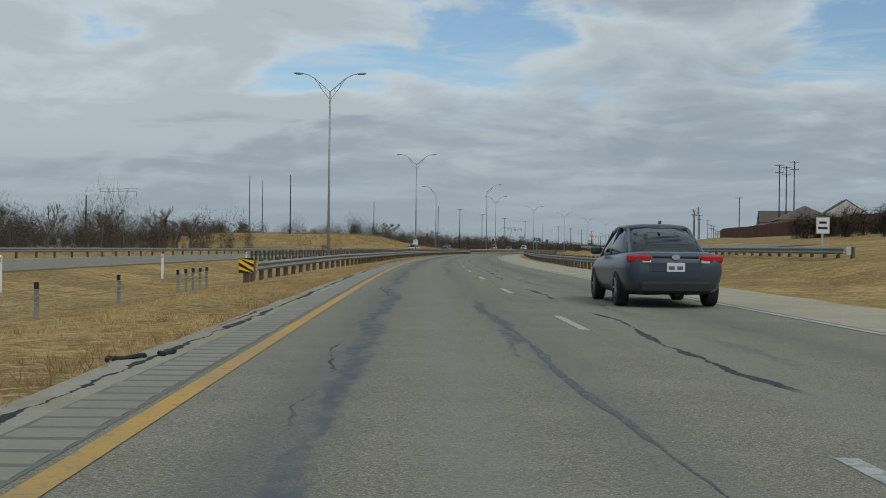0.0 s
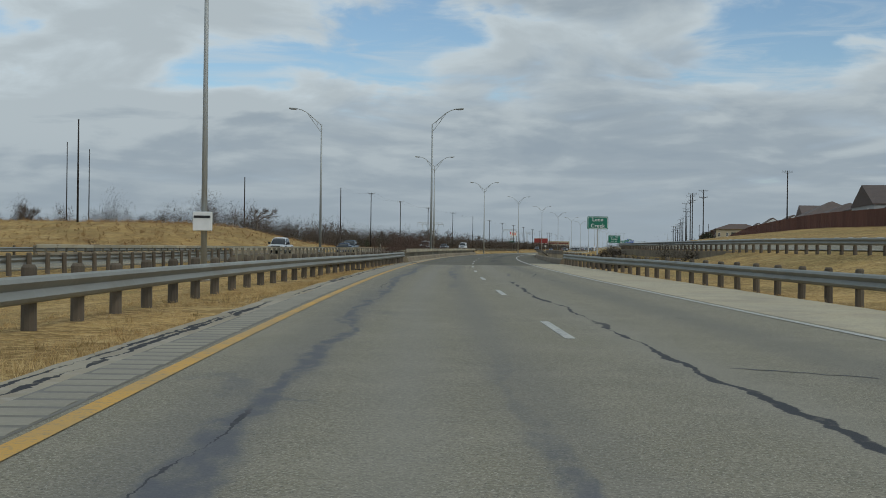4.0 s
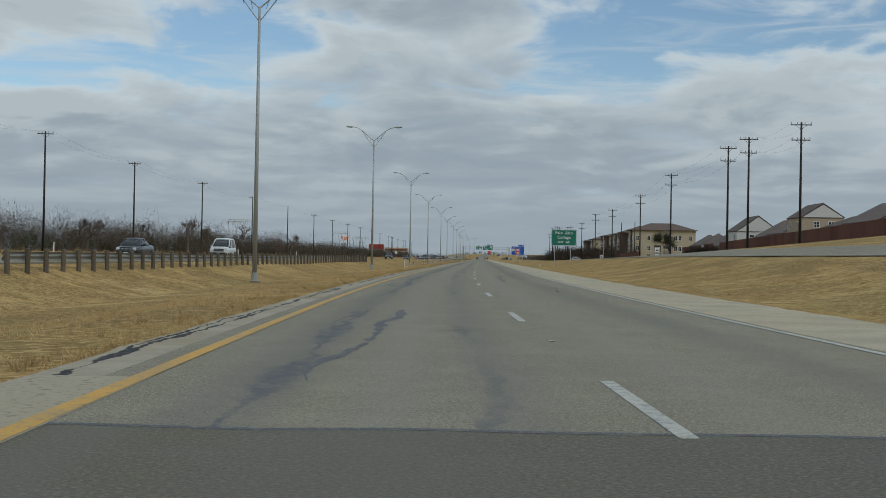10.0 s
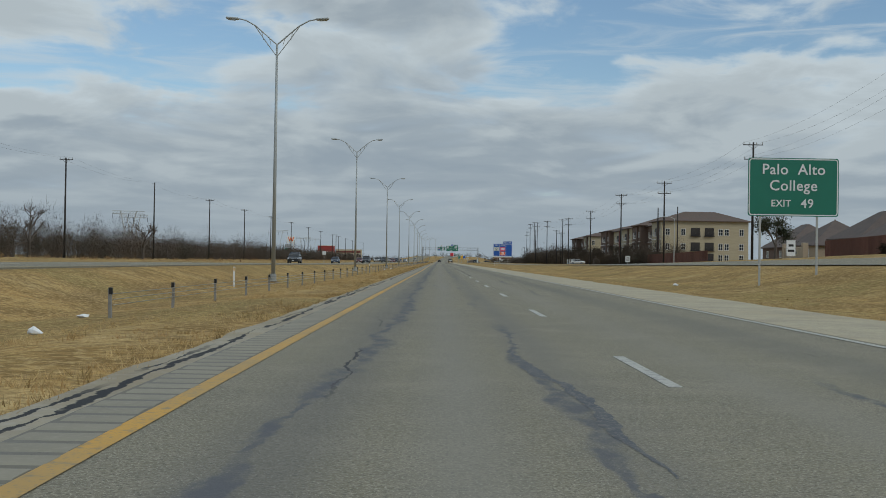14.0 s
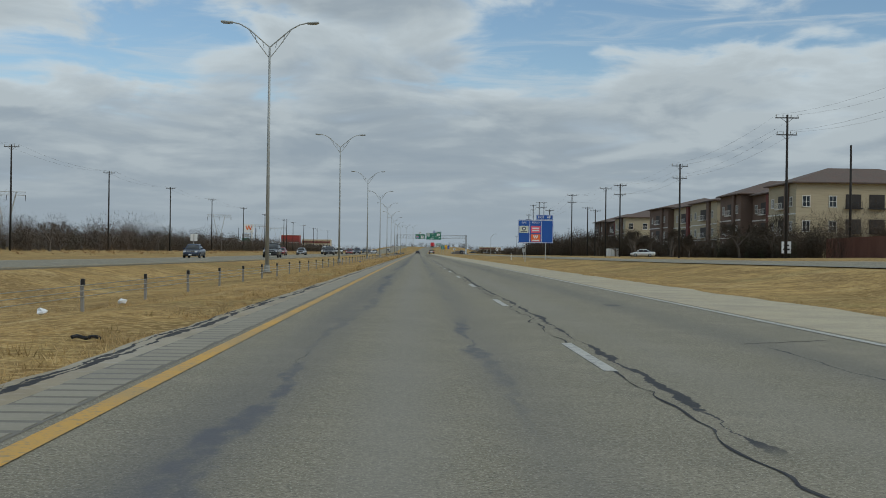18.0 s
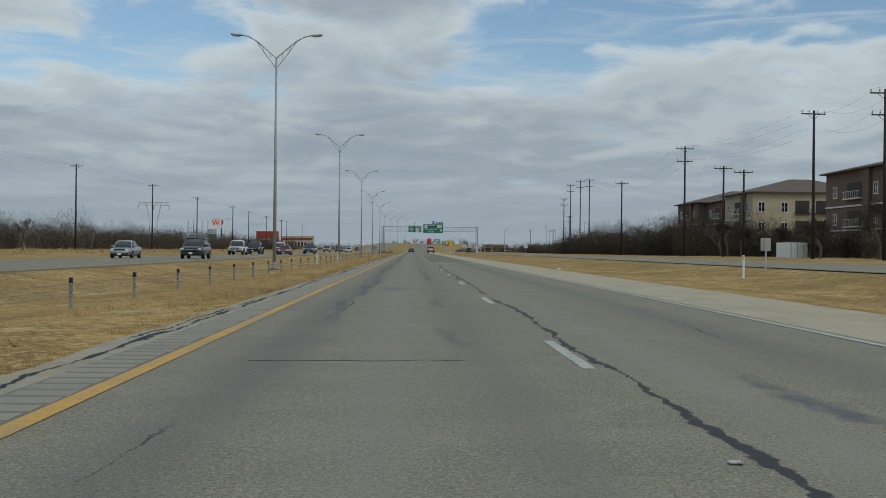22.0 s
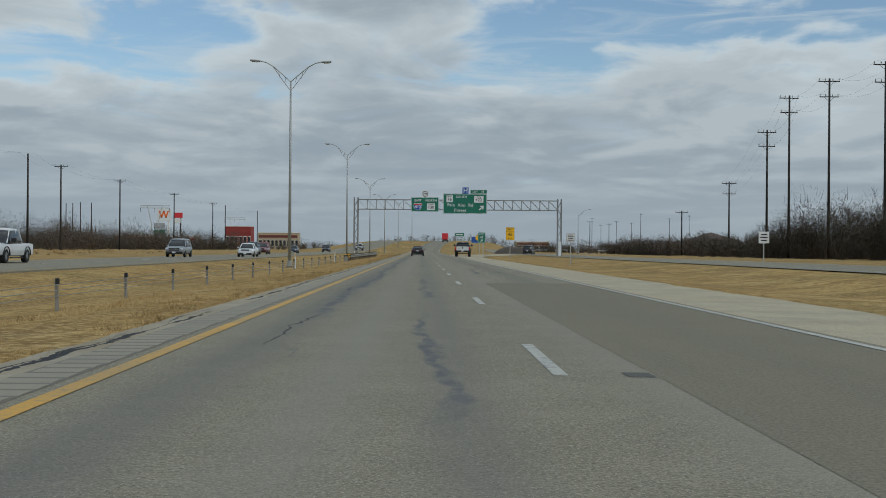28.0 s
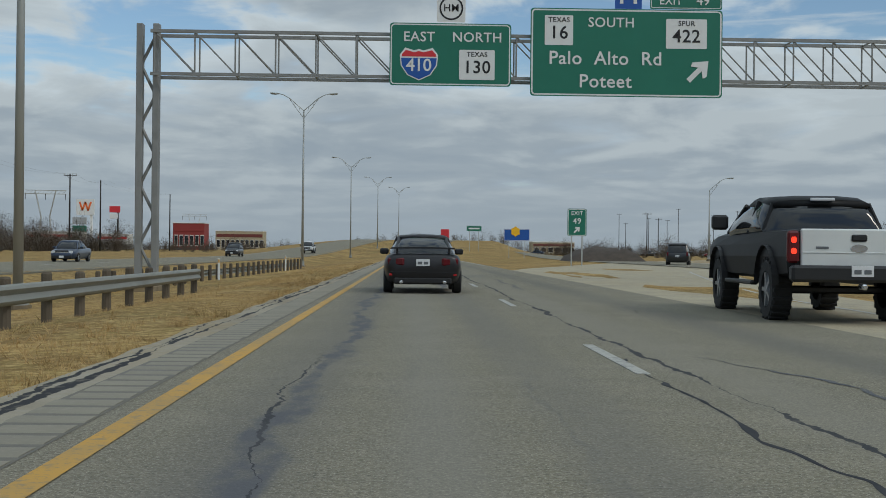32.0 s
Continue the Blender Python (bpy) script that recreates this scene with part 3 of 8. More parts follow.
strip("far_carriageway_bridge", -16.5, -28.2, BRIDGE0, BRIDGE1, 0.02, M_BRIDGE, thick=.9, zf=rise_left)
strip("far_carriageway_ahead", -16.5, -28.2, BRIDGE1, 2600, 0.02, M_ROAD, thick=.3, zf=rise_left, step=10)
FRONT_Z = lambda s: ground_z(s, 22.5)


def sloped_strip(name, lat0, lat1, s0, s1, lift, material, step=6.0, label="", n=4, zfun=None):
    zfun = zfun or ground_z
    k = max(2, int((s1 - s0) / step))
    v, f = [], []
    for i in range(k + 1):
        s = s0 + (s1 - s0) * i / k
        for j in range(n + 1):
            l = lat0 + (lat1 - lat0) * j / n
            v.append(at(s, l, zfun(s, l) + lift))
    w = n + 1
    f = [(i * w + j, i * w + j + 1, i * w + w + j + 1, i * w + w + j) for i in range(k) for j in range(n)]
    return put(name, mesh_from(name, v, f, material), label=label, kind="structure")


def dry_z(s, l):
    """The ground without the creek bed."""
    return float(np.interp(l, _pr[:, 0], _pr[:, 1])) + rise_right(s) * float(np.interp(l, [8, 17.4, 27.5, 52, 80], [0, .26, .46, 1.0, 1.2]))


sloped_strip("frontage_road", 17.7, 27.0, 150, 1480, .045, M_ROAD, zfun=dry_z)

# ---- painted lines
drift = lambda s: float(np.interp(s, (300, 398, 440, 512, 584, 640, 692, 740, 802, 914, 986, 1132, 1205), (0, -.2, -.12, -.07, -.08, 0, .1, 0, -.07, -.05, .03, .07, .09))) if s > 300 else 0.0
strip("yellow_line", -3.64, -3.49, -120, END, 0.006, M_YELLOW, step=4, wobble=drift, both=True)
strip("white_line", 3.50, 3.62, -120, 1236, 0.006, M_WHITE, step=5)
strip("far_white_line", -16.95, -17.08, -120, END, 0.030, M_YELLOW, step=6, zf=rise_left)
strip("far_edge_line", -27.3, -27.45, -120, END, 0.030, M_WHITE, step=6, zf=rise_left)
sloped_strip("frontage_line", 18.1, 18.22, 150, 1480, .055, M_WHITE, n=1, zfun=dry_z)
sloped_strip("frontage_edge_line", 26.5, 26.62, 150, 1480, .055, M_WHITE, n=1, zfun=dry_z)


def box_mesh(name, size, material, bevel=0.0, c=(0, 0, 0)):
    bm = bmesh.new()
    box(bm, c, size, bevel=bevel)
    me = bpy.data.meshes.new(name)
    bm.to_mesh(me)
    bm.free()
    me.materials.append(material)
    return me


DASH = box_mesh("lane_dash", (0.115, 3.1, 0.012), M_WHITE)
n = int((-60 - PHASE) // PERIOD)
while PHASE + n * PERIOD < END - PERIOD:
    s = station(PHASE + n * PERIOD - 1.55)
    road = ROAD if s < DARK0 else ROAD_BRIDGE if s < DARK1 else ROAD_AHEAD
    if s > -110:
        put("lane_dash", DASH, road, stand(s, 0.0, 0.0))
    n += 1
n = int(-60 // PERIOD)
while n * PERIOD < END:
    s = n * PERIOD
    if s < 1400:
        put("far_lane_dash", DASH, ROAD, stand(s, -22.2, 0.022 + rise_left(s)))
    n += 1


# ---- street lamps
def lamp_arm(bm, side, reach=2.5, rise=1.65):
    bar(bm, [(0, 0, 0), (side * .55 * reach, 0, .72 * rise), (side * .8 * reach, 0, .93 * rise), (side * reach, 0, rise)], .045, 6)
    bar(bm, [(0, 0, -.75), (side * .28 * reach, 0, .1 * rise), (side * .58 * reach, 0, .74 * rise)], .03, 5)
    for u in (.2, .4):
        bar(bm, [(side * u * reach, 0, u * 1.31 * rise), (side * (u - .05) * reach, 0, (u * 1.0 - .22) * rise)], .018, 4)
    return bm


def lamp_head(bm, side, reach=2.5, rise=1.65):
    r = Matrix.Rotation(-side * radians(4), 4, "Y")
    box(bm, (side * (reach + .38), 0, rise + .01), (.82, .34, .13), r, .04)
    box(bm, (side * (reach + .42), 0, rise - .07), (.5, .26, .06), r, .02)
    return bm


M_LAMPSTEEL = mat("dull_galvanised_pole", (0.36, 0.375, 0.36), .55, .25, [((2, 2, .25), 5, .44, .66, (.27, .28, .265), .7), (.5, 4, .5, .7, (.42, .43, .41), .5)])


def street_lamp(m, arms=(-1, 1), height=15.0, label="tall galvanised street lamp with two raised arms in the grass median"):
    t = thing("street_lamp", m, label, "street lamp", "lamps along the median")
    bm = bmesh.new()
    cone(bm, (0, 0, .55), (0, 0, height), .135, .07, 12)
    part("pole", bm, M_LAMPSTEEL, t, sm=True)
    bm = bmesh.new()
    cone(bm, (0, 0, -.2), (0, 0, .12), .34, .34, 14)
    part("footing", bm, M_CONCRETE, t, "round concrete footing")
    bm = bmesh.new()
    cone(bm, (0, 0, .1), (0, 0, .58), .21, .19, 12)
    box(bm, (0, 0, .13), (.46, .46, .05))
    part("base_plate", bm, M_LAMPSTEEL, t)
    for a in arms:
        bm = lamp_arm(bmesh.new(), a)
        arm = part("arm", bm, M_LAMPSTEEL, t, m=Matrix.Translation((0, 0, height - .05)))
        part("lamp_head", lamp_head(bmesh.new(), a), M_LAMPSTEEL, arm, "flat grey lamp head")
    return t


LAMPS = [(169.7, -12.2), (257.0, -11.2), (414.2, -12.2), (499.0, -12.1), (576.3, -12.4), (653.8, -12.4), (731.0, -12.5), (804.0, -11.7), (882.0, -11.9), (956.0, -11.3), (1031.5, -11.2), (1106.0, -11.3), (1188.0, -11.8), (1266.0, -11.9), (1353.0, -12.2), (1438.0, -12.2), (1520.0, -12.2), (1602.0, -12.2)]
street_lamp(stand(LAMPS[0][0], LAMPS[0][1], ground_z(*LAMPS[0]) - .02), height=15.8)
first_lamp = street_lamp(stand(LAMPS[1][0], LAMPS[1][1], ground_z(*LAMPS[1]) - .02), height=15.2)
for s, lat in LAMPS[2:]:
    copy_thing(first_lamp, stand(s, lat, ground_z(s, lat) - .02, random.uniform(-4, 4)))
street_lamp(stand(334.3, -5.4, -.95), (1,), 14.85, "tall single-arm street lamp standing behind the bridge rail")
street_lamp(stand(328.5, -16.15, .3), (-1,), 12.9, "tall single-arm street lamp on the far bridge")


street_lamp(stand(1400, 39, .2), (1,), 9.6, "street lamp with one arm beside the frontage road")
# white cabinet on one lamp
t = thing("cabinet", stand(257.0, -11.2, -.55), "white metal control box strapped to a lamp post", "control box")
bm = bmesh.new()
box(bm, (0, -.30, 2.50), (.76, .26, .78), bevel=.02)
part("box", bm, M_SIGNWHITE, t)
bm = bmesh.new()
box(bm, (0, -.44, 2.68), (.68, .02, .10), bevel=.004)
part("dark_strip", bm, M_BLACK, t, "dark printed strip")
bm = bmesh.new()
box(bm, (0, -.13, 2.5), (.34, .10, .10), bevel=.004)
part("strap", bm, M_STEEL, t)


# ---- utility poles
def cross_arm(bm, z, half, side_y=.14):
    box(bm, (0, side_y, z), (2 * half, .10, .12), bevel=.01)
    bar(bm, [(-half * .55, side_y, z), (0, 0, z - .6)], .022, 4)
    bar(bm, [(half * .55, side_y, z), (0, 0, z - .6)], .022, 4)
    return bm


def insulator(x, z):
    bm = bmesh.new()
    cone(bm, (x, .14, z + .05), (x, .14, z + .40), .045, .035, 6)
    cone(bm, (x, .14, z + .2), (x, .14, z + .26), .08, .08, 6)
    return bm


def utility_pole(m, height, arms, group):
    t = thing("utility_pole", m, "dark wooden utility pole with cross-arms and insulators" if arms else "slim dark wooden utility pole", "utility pole", group)
    bm = bmesh.new()
    cone(bm, (0, 0, -.3), (0, 0, height), .19, .12, 9)
    part("pole", bm, M_POLE, t, sm=True)
    for z, half in arms:
        a = part("cross_arm", cross_arm(bmesh.new(), height + z, half), M_POLE, t)
        for x in (-half * .93, -half * .35, half * .35, half * .93):
            part("insulator", insulator(x, height + z), M_STEEL, a)
    return t


RP = [(413, 68.6, 19, 2), (421, 67.3, 20, 2), (403.5, 69.9, 20, 2), (521, 58, 15, 1), (590.2, 41.2, 15.6, 2), (608.7, 38.6, 16.0, 2), (622.2, 38.4, 16.1, 2), (678.8, 38.5, 16.4, 2), (741.5, 40.6, 16.0, 2), (806.5, 40.6, 15.6, 2), (861, 40.6, 16.5, 2), (868, 50.5, 13.6, 0), (868.5, 55.3, 13.9, 0), (918, 40.6, 15.2, 2), (976, 40.6, 15.3, 2), (995.3, 40.6, 15.6, 1), (1055.6, 40.6, 17.0, 2), (1041.5, 43, 13.0, 1), (1034.5, 44, 12.0, 1), (1112, 40.6, 14.8, 1), (1222.4, 50.2, 22.0, 2), (1240.7, 50.1, 22.7, 2), (1252.7, 48.7, 22.1, 2), (1258.3, 47.3, 18.0, 2), (1315, 56.4, 14.0, 2), (1345, 54, 9.5, 1)]
right_poles = []
for s, lat, hgt, na in RP:
    z = ground_z(s, lat)
    right_poles.append((s, lat, z + hgt))
    utility_pole(stand(s, lat, z, random.uniform(-8, 8)), hgt, [(-.35, 1.35), (-2.3, 1.2)][:na], "utility poles beside the frontage road")
LP = [(266, -88, 10, 0), (308, -88.4, 11, 0), (411, -73, 17.5, 0), (546, -139, 29, 0), (560, -139, 28, 0), (526, -79, 18, 0), (579, -66.8, 18, 0), (616, -66, 18.2, 1), (664, -66, 17.4, 1), (721, -66, 17.2, 1), (785, -66, 17.2, 1), (850, -66, 17.2, 0), (916, -66, 16.8, 1), (977, -66, 16.6, 1), (1040, -66, 16.6, 1), (1104, -66, 16.4, 1), (1173, -66, 16.2, 1), (1236, -66, 15.8, 1), (1275, -61, 14.8, 0), (1309, -66, 15.4, 1), (1352, -66, 15.2, 1), (1408, -66, 14.8, 1), (1461, -66, 14.4, 1), (1481, -66, 14.4, 0), (1540, -66, 14.4, 0), (1443, -101, 13.5, 0), (1447, -99, 13.5, 0), (1458, -108, 13.8, 0), (1464, -112, 13.8, 0)]
left_poles = []
for s, lat, hgt, na in LP:
    z = ground_z(s, lat)
    left_poles.append((s, lat, z + hgt))
    utility_pole(stand(s, lat, z, random.uniform(-8, 8)), hgt, [(-.35, 1.2)][:na], "utility poles beyond the far carriageway")


def wires(name, posts, dz, dx, sag=1.0):
    bm = bmesh.new()
    for (s0, l0, z0), (s1, l1, z1) in zip(posts, posts[1:]):
        pts = []
        for i in range(9):
            u = i / 8
            pts.append(at(s0 + (s1 - s0) * u, l0 + (l1 - l0) * u + dx, z0 + (z1 - z0) * u + dz - sag * 4 * u * (1 - u)))
        bar(bm, pts, .008, 3)
    tagged(part(name, bm, M_BLACK), "thin dark overhead wire sagging between utility poles", "wire", "overhead wires")


line = [p for p in right_poles if p[1] < 42 or 1220 < p[0] < 1330]
for dz, dx in ((0, -1.2), (0, 1.2), (-1.95, -1.0), (-1.95, 1.0)):
    wires("overhead_wire", line, dz, dx)
line = sorted(p for p in left_poles if p[1] > -74 and p[0] > 570)
for dz, dx in ((.05, -1.1), (.05, 1.1)):
    wires("overhead_wire", line, dz, dx)


# ---- guardrail with timber posts
def w_beam(name, run, parent, z_of, height=.69, material=None):
    """A W-shaped steel rail along places (s, lat)."""
    prof = [(0, .155), (.045, .13), (.075, .085), (.045, .045), (.008, .0), (.045, -.045), (.075, -.085), (.045, -.13), (0, -.155)]
    v, f = [], []
    for s, lat, side in run:
        for o, dz in prof:
            v.append(at(s, lat + side * o, z_of(s, lat) + height - .155 + dz))
    n = len(prof)
    for i in range(len(run) - 1):
        for j in range(n - 1):
            a = i * n + j
            f.append((a, a + 1, a + n + 1, a + n))
    me = mesh_from(name, v, f, material or M_RAIL)
    ob = put(name, me, parent)
    sol = ob.modifiers.new("thickness", "SOLIDIFY")
    sol.thickness = .006
    return ob


def post_mesh(r, h, material, round_post=True):
    bm = bmesh.new()
    if round_post:
        cone(bm, (0, 0, -.25), (0, 0, h - .02), r, r * .96, 10)
        cone(bm, (0, 0, h - .02), (0, 0, h + .015), r * .96, r * .7, 10)
    else:
        box(bm, (0, 0, h / 2 - .12), (2 * r, 2 * r, h + .24), bevel=.008)
    me = bpy.data.meshes.new("post")
    bm.to_mesh(me)
    bm.free()
    me.materials.append(material)
    return me


POST = post_mesh(.092, .80, M_CREOSOTE)


def guardrail(name, s0, s1, latf, face, label, zf=None, spacing=1.905, h=.69):
    """Timber posts and a steel rail on the side face (-1 left, 1 right) of them."""
    zf = zf or (lambda s, l: ground_z(s, l))
    t = thing(name, Matrix.Identity(4), label, "guardrail")
    n = int((s1 - s0) / spacing)
    run = []
    for i in range(n + 1):
        s = s0 + i * spacing
        lat = latf(s)
        put("post", POST, t, stand(s, lat, zf(s, lat) - .02 + random.uniform(-.015, .02), random.uniform(0, 90)) @ Matrix.Rotation(random.uniform(-.03, .03), 4, "X"))
        run.append((s, lat + face * .12, face))
    w_beam("rail", run, t, zf, h)
    return t


near_z = lambda s, l: ground_z(s, l) * (1 - smooth(262, 286, s)) - .02
guardrail("guardrail", 101.0, 287, lambda s: -6.1 - 1.7 * (1 - smooth(99, 140, s)) + 1.5 * smooth(225, 287, s), 1, "long galvanised guardrail on round timber posts in dry grass", near_z)
guardrail("guardrail", 102.5, 287, lambda s: 7.3 - 1.35 * smooth(225, 287, s), -1, "galvanised guardrail on timber posts beside the paved shoulder", near_z)
guardrail("guardrail", 470, 601, lambda s: -15.2, -1, "guardrail on timber posts along the far carriageway", h=.66)
guardrail("guardrail", 408, 470, lambda s: -15.2 - 1 * (1 - smooth(404, 420, s)), -1, "guardrail on timber posts leading to the far bridge", h=.66)
guardrail("guardrail", 150, 287, lambda s: -15.6, -1, "guardrail on timber posts before the far bridge", near_z)
guardrail("guardrail", 60, 345, lambda s: -29.6, 1, "long guardrail on the outer side of the far carriageway", lambda s, l: 0.02, spacing=3.81)
guardrail("guardrail", 1227.6, 1268, lambda s: -9.3 + 1.6 * smooth(1225, 1256, s), 1, "short galvanised guardrail in front of the sign gantry column", h=.66)

# ---- cable barrier in the median
CPOST = post_mesh(.036, .71, mat("grey_barrier_post", (0.26, 0.25, 0.23), .7, .1, [(6, 4, .45, .7, (.11, .10, .09), .6)]), False)


CAP = box_mesh("post_cap", (.082, .082, .15), M_BLACK, .01, (0, 0, .06))


def cable_barrier(s0, s1, spacing, lat):
    t = thing("cable_barrier", Matrix.Identity(4), "low cable barrier on slim grey posts in the grass median", "cable barrier")
    n = int((s1 - s0) / spacing)
    for i in range(n + 1):
        s = s0 + i * spacing
        put("post", CPOST, t, stand(s, lat, ground_z(s, lat) - .05, random.uniform(-6, 6)) @ Matrix.Rotation(random.uniform(-.03, .03), 4, "Y"))
        put("post_cap", CAP, t, stand(s, lat, ground_z(s, lat) - .05 + .60, random.uniform(-6, 6)))
    for h in (.36, .48, .60):
        bm = bmesh.new()
        pts = [at(s0 + i * spacing * 2, lat + .06, ground_z(s0 + i * spacing * 2, lat) - .05 + h) for i in range(n // 2 + 1)]
        bar(bm, pts, .011, 3)
        part("cable", bm, M_STEEL, t)


cable_barrier(-21.8, 88, 6.1, -9.1)
cable_barrier(94.4, 99.2, 1.15, -9.0)
cable_barrier(602.5, 1219, 6.1, -8.9)
cable_barrier(1219.8, 1225.4, 1.35, -9.3)

# ---- bridge
def closed(name, v, f, material, parent):
    me = mesh_from(name, v, f, material)
    bm = bmesh.new()
    bm.from_mesh(me)
    bmesh.ops.recalc_face_normals(bm, faces=bm.faces)
    bm.to_mesh(me)
    bm.free()
    return put(name, me, parent)


def loft_along(name, rings, material, parent):
    """A closed body through rings of (s, lat, z) with equal counts."""
    n = len(rings[0])
    v = [at(*q) for r in rings for q in r]
    f = [(i * n + j, i * n + (j + 1) % n, (i + 1) * n + (j + 1) % n, (i + 1) * n + j) for i in range(len(rings) - 1) for j in range(n)]
    f += [tuple(range(n)), tuple(range(len(v) - n, len(v)))]
    return closed(name, v, f, material, parent)


W_PROF = [(0, .155), (.045, .13), (.075, .085), (.045, .045), (.008, .0), (.045, -.045), (.075, -.085), (.045, -.13), (0, -.155)]


PLATE_PROF = [(0, .125), (.022, .118), (.03, .10), (.026, .0), (.03, -.10), (.022, -.118), (0, -.125)]


def twisted_beam(name, parent, run, material, prof=W_PROF):
    """A rail of that section through (s, lat, z, side, twist degrees)."""
    v, f, n = [], [], len(prof)
    for s, lat, z, side, tw in run:
        c, k = math.cos(radians(tw)), math.sin(radians(tw))
        for o, dz in prof:
            v.append(at(s, lat + side * (o * c + dz * k), z + dz * c - o * k))
    for i in range(len(run) - 1):
        for j in range(n - 1):
            q = i * n + j
            f.append((q, q + 1, q + n + 1, q + n))
    ob = put(name, mesh_from(name, v, f, material), parent)
    ob.modifiers.new("thickness", "SOLIDIFY").thickness = .008
    return ob


def bridge_side(lat, face, s0, s1, name, label, zf=lambda s: 0.0, dent=None, beam=None, kerb=None):
    """A concrete kerb with short posts and a W-shaped rail; face is the side that looks to the road."""
    t = thing(name, Matrix.Identity(4), label, "bridge railing")
    o = -face
    n = int((s1 - s0) / 6.1)
    for i in range(n):
        a, b = s0 + (s1 - s0) * i / n, s0 + (s1 - s0) * (i + 1) / n - .025
        loft_along("kerb_block", [[(s, l, z + zf(s)) for l, z in ((lat, -.35), (lat, .03), (lat + o * .07, .26), (lat + o * .13, .33), (lat + o * .36, .34), (lat + o * .36, -.35))] for s in (a, b)], kerb or M_CONCRETE, t)
    bent = lambda s: math.exp(-((s - dent) / 3.6) ** 2) if dent else 0.0
    n = int((s1 - s0) / 3.81)
    for i in range(n):
        a, b = s0 + (s1 - s0) * i / n, s0 + (s1 - s0) * (i + 1) / n + .10
        run = []
        for j in range(7):
            s = a + (b - a) * j / 6
            k = bent(s)
            run.append((s, lat + o * (.20 + .35 * k + .004 * (i % 2)), .765 + zf(s) - .33 * k + .012 * noise.noise((s * .3, lat, 1)), face, 38 * k))
        bm_ = twisted_beam("beam", t, run, beam or M_RAILTAN, PLATE_PROF)
        for u in (.03, .97):
            for dz in (-.06, .06):
                q = a + (b - a) * u
                put("bolt", BOLT, bm_, stand(q, lat + o * (.165 + .35 * bent(q)), .765 + zf(q) - .33 * bent(q) + dz))
    k = int((s1 - s0) / 2.03)
    for i in range(k + 1):
        s = s0 + .3 + i * 2.03
        if s < s1 - .2:
            put("post", RAILPOST, t, stand(s, lat + o * (.42 + .3 * bent(s)), .05 + zf(s)) @ Matrix.Rotation(o * .6 * bent(s), 4, "Y"))
    return t


def rail_post():
    bm = bmesh.new()
    for x in (-.07, .07):
        box(bm, (x, 0, .30), (.012, .085, .92), bevel=.003)
    box(bm, (0, 0, .30), (.14, .012, .92))
    box(bm, (-.0, 0, .69), (.22, .07, .14), bevel=.008)
    me = bpy.data.meshes.new("post")
    bm.to_mesh(me)
    bm.free()
    me.materials.append(mat("grey_rail_post", (0.27, 0.24, 0.175), .8, .05, [((3, 3, .8), 5, .42, .66, (.13, .105, .07), .85)], island=.28))
    return me


RAILPOST = rail_post()
BOLT = box_mesh('bolt', (.03, .035, .035), M_CREOSOTE, .008)
bridge_side(-4.2, 1, 286.5, 402, "bridge_railing", "stained tan concrete bridge kerb with posts and a weathered rail")
bridge_side(5.65, -1, 286.5, 401, "bridge_railing", "stained concrete bridge kerb and weathered rail, coloured as in shade, dented at one place", dent=316, beam=M_RAILSHADE, kerb=M_SHADECONC)
bridge_side(-16.0, -1, 286.5, 402, "bridge_railing", "concrete kerb and weathered rail of the far bridge", zf=lambda s: rise_left(s) + .02)
bridge_side(-28.6, 1, 286.5, 402, "bridge_railing", "concrete kerb and weathered rail edging the far bridge", zf=lambda s: rise_left(s) + .02)
M_GUTTER = mat("pale_bridge_concrete", (0.315, 0.272, 0.19), .9, spots=[(0.5, 6, .42, .66, (0.30, 0.265, 0.195), .7), (5, 6, .52, .7, (0.36, 0.325, 0.25), .6), (14, 5, .54, .68, (.10, .085, .06), .8)], bump=.3, bump_scale=30)
strip("bridge_gutter", -3.585, -4.24, BRIDGE0 + .15, 402.6, .0032, M_GUTTER, step=2)
strip("bridge_gutter_ahead", -3.60, -4.5, 403.0, DARK1 + 3, .0032, M_GUTTER, step=.7, wobble=lambda s: -.35 * smooth(403, 406, s) * (1 - smooth(412, 440, s)) + .10 * noise.noise((s * .7, 1, 3)))
strip("bridge_shoulder", 3.70, 5.62, BRIDGE0 + .15, 401, .0032, M_BRIDGE, step=2)


def rail_end(lat, side, s0, s1, flare, label, bow=1.0, material=None):
    """A rail that leaves the bridge, turns on its side and runs down into the ground."""
    t = thing("guardrail_end", Matrix.Identity(4), label, "guardrail")
    run = []
    for i in range(25):
        u = i / 24
        s = s0 + (s1 - s0) * u
        drop = smooth(.22, 1.0, u) ** bow
        run.append((s, lat + flare * u ** 1.4, .715 - .69 * drop, side, 85 * smooth(.3, .95, u)))
    twisted_beam("beam", t, run, material or M_RAILTAN)
    for u, lean in ((.05, .18), (.17, -.10)):
        s = s0 + (s1 - s0) * u
        p = put("post", POST, t, stand(s, lat + flare * u ** 1.4 - side * .16, -.12) @ Matrix.Rotation(lean, 4, "X") @ Matrix.Rotation(-side * .08, 4, "Y"))
    for u in (.02, .3):
        s = s0 + (s1 - s0) * u
        bm = bmesh.new()
        box(bm, (0, 0, 0), (.05, .12, .16), bevel=.006)
        part("splice_plate", bm, M_CREOSOTE, t, m=stand(s, lat + flare * u ** 1.4 + side * .03, .71 - .69 * smooth(.22, 1, u)))
    return t


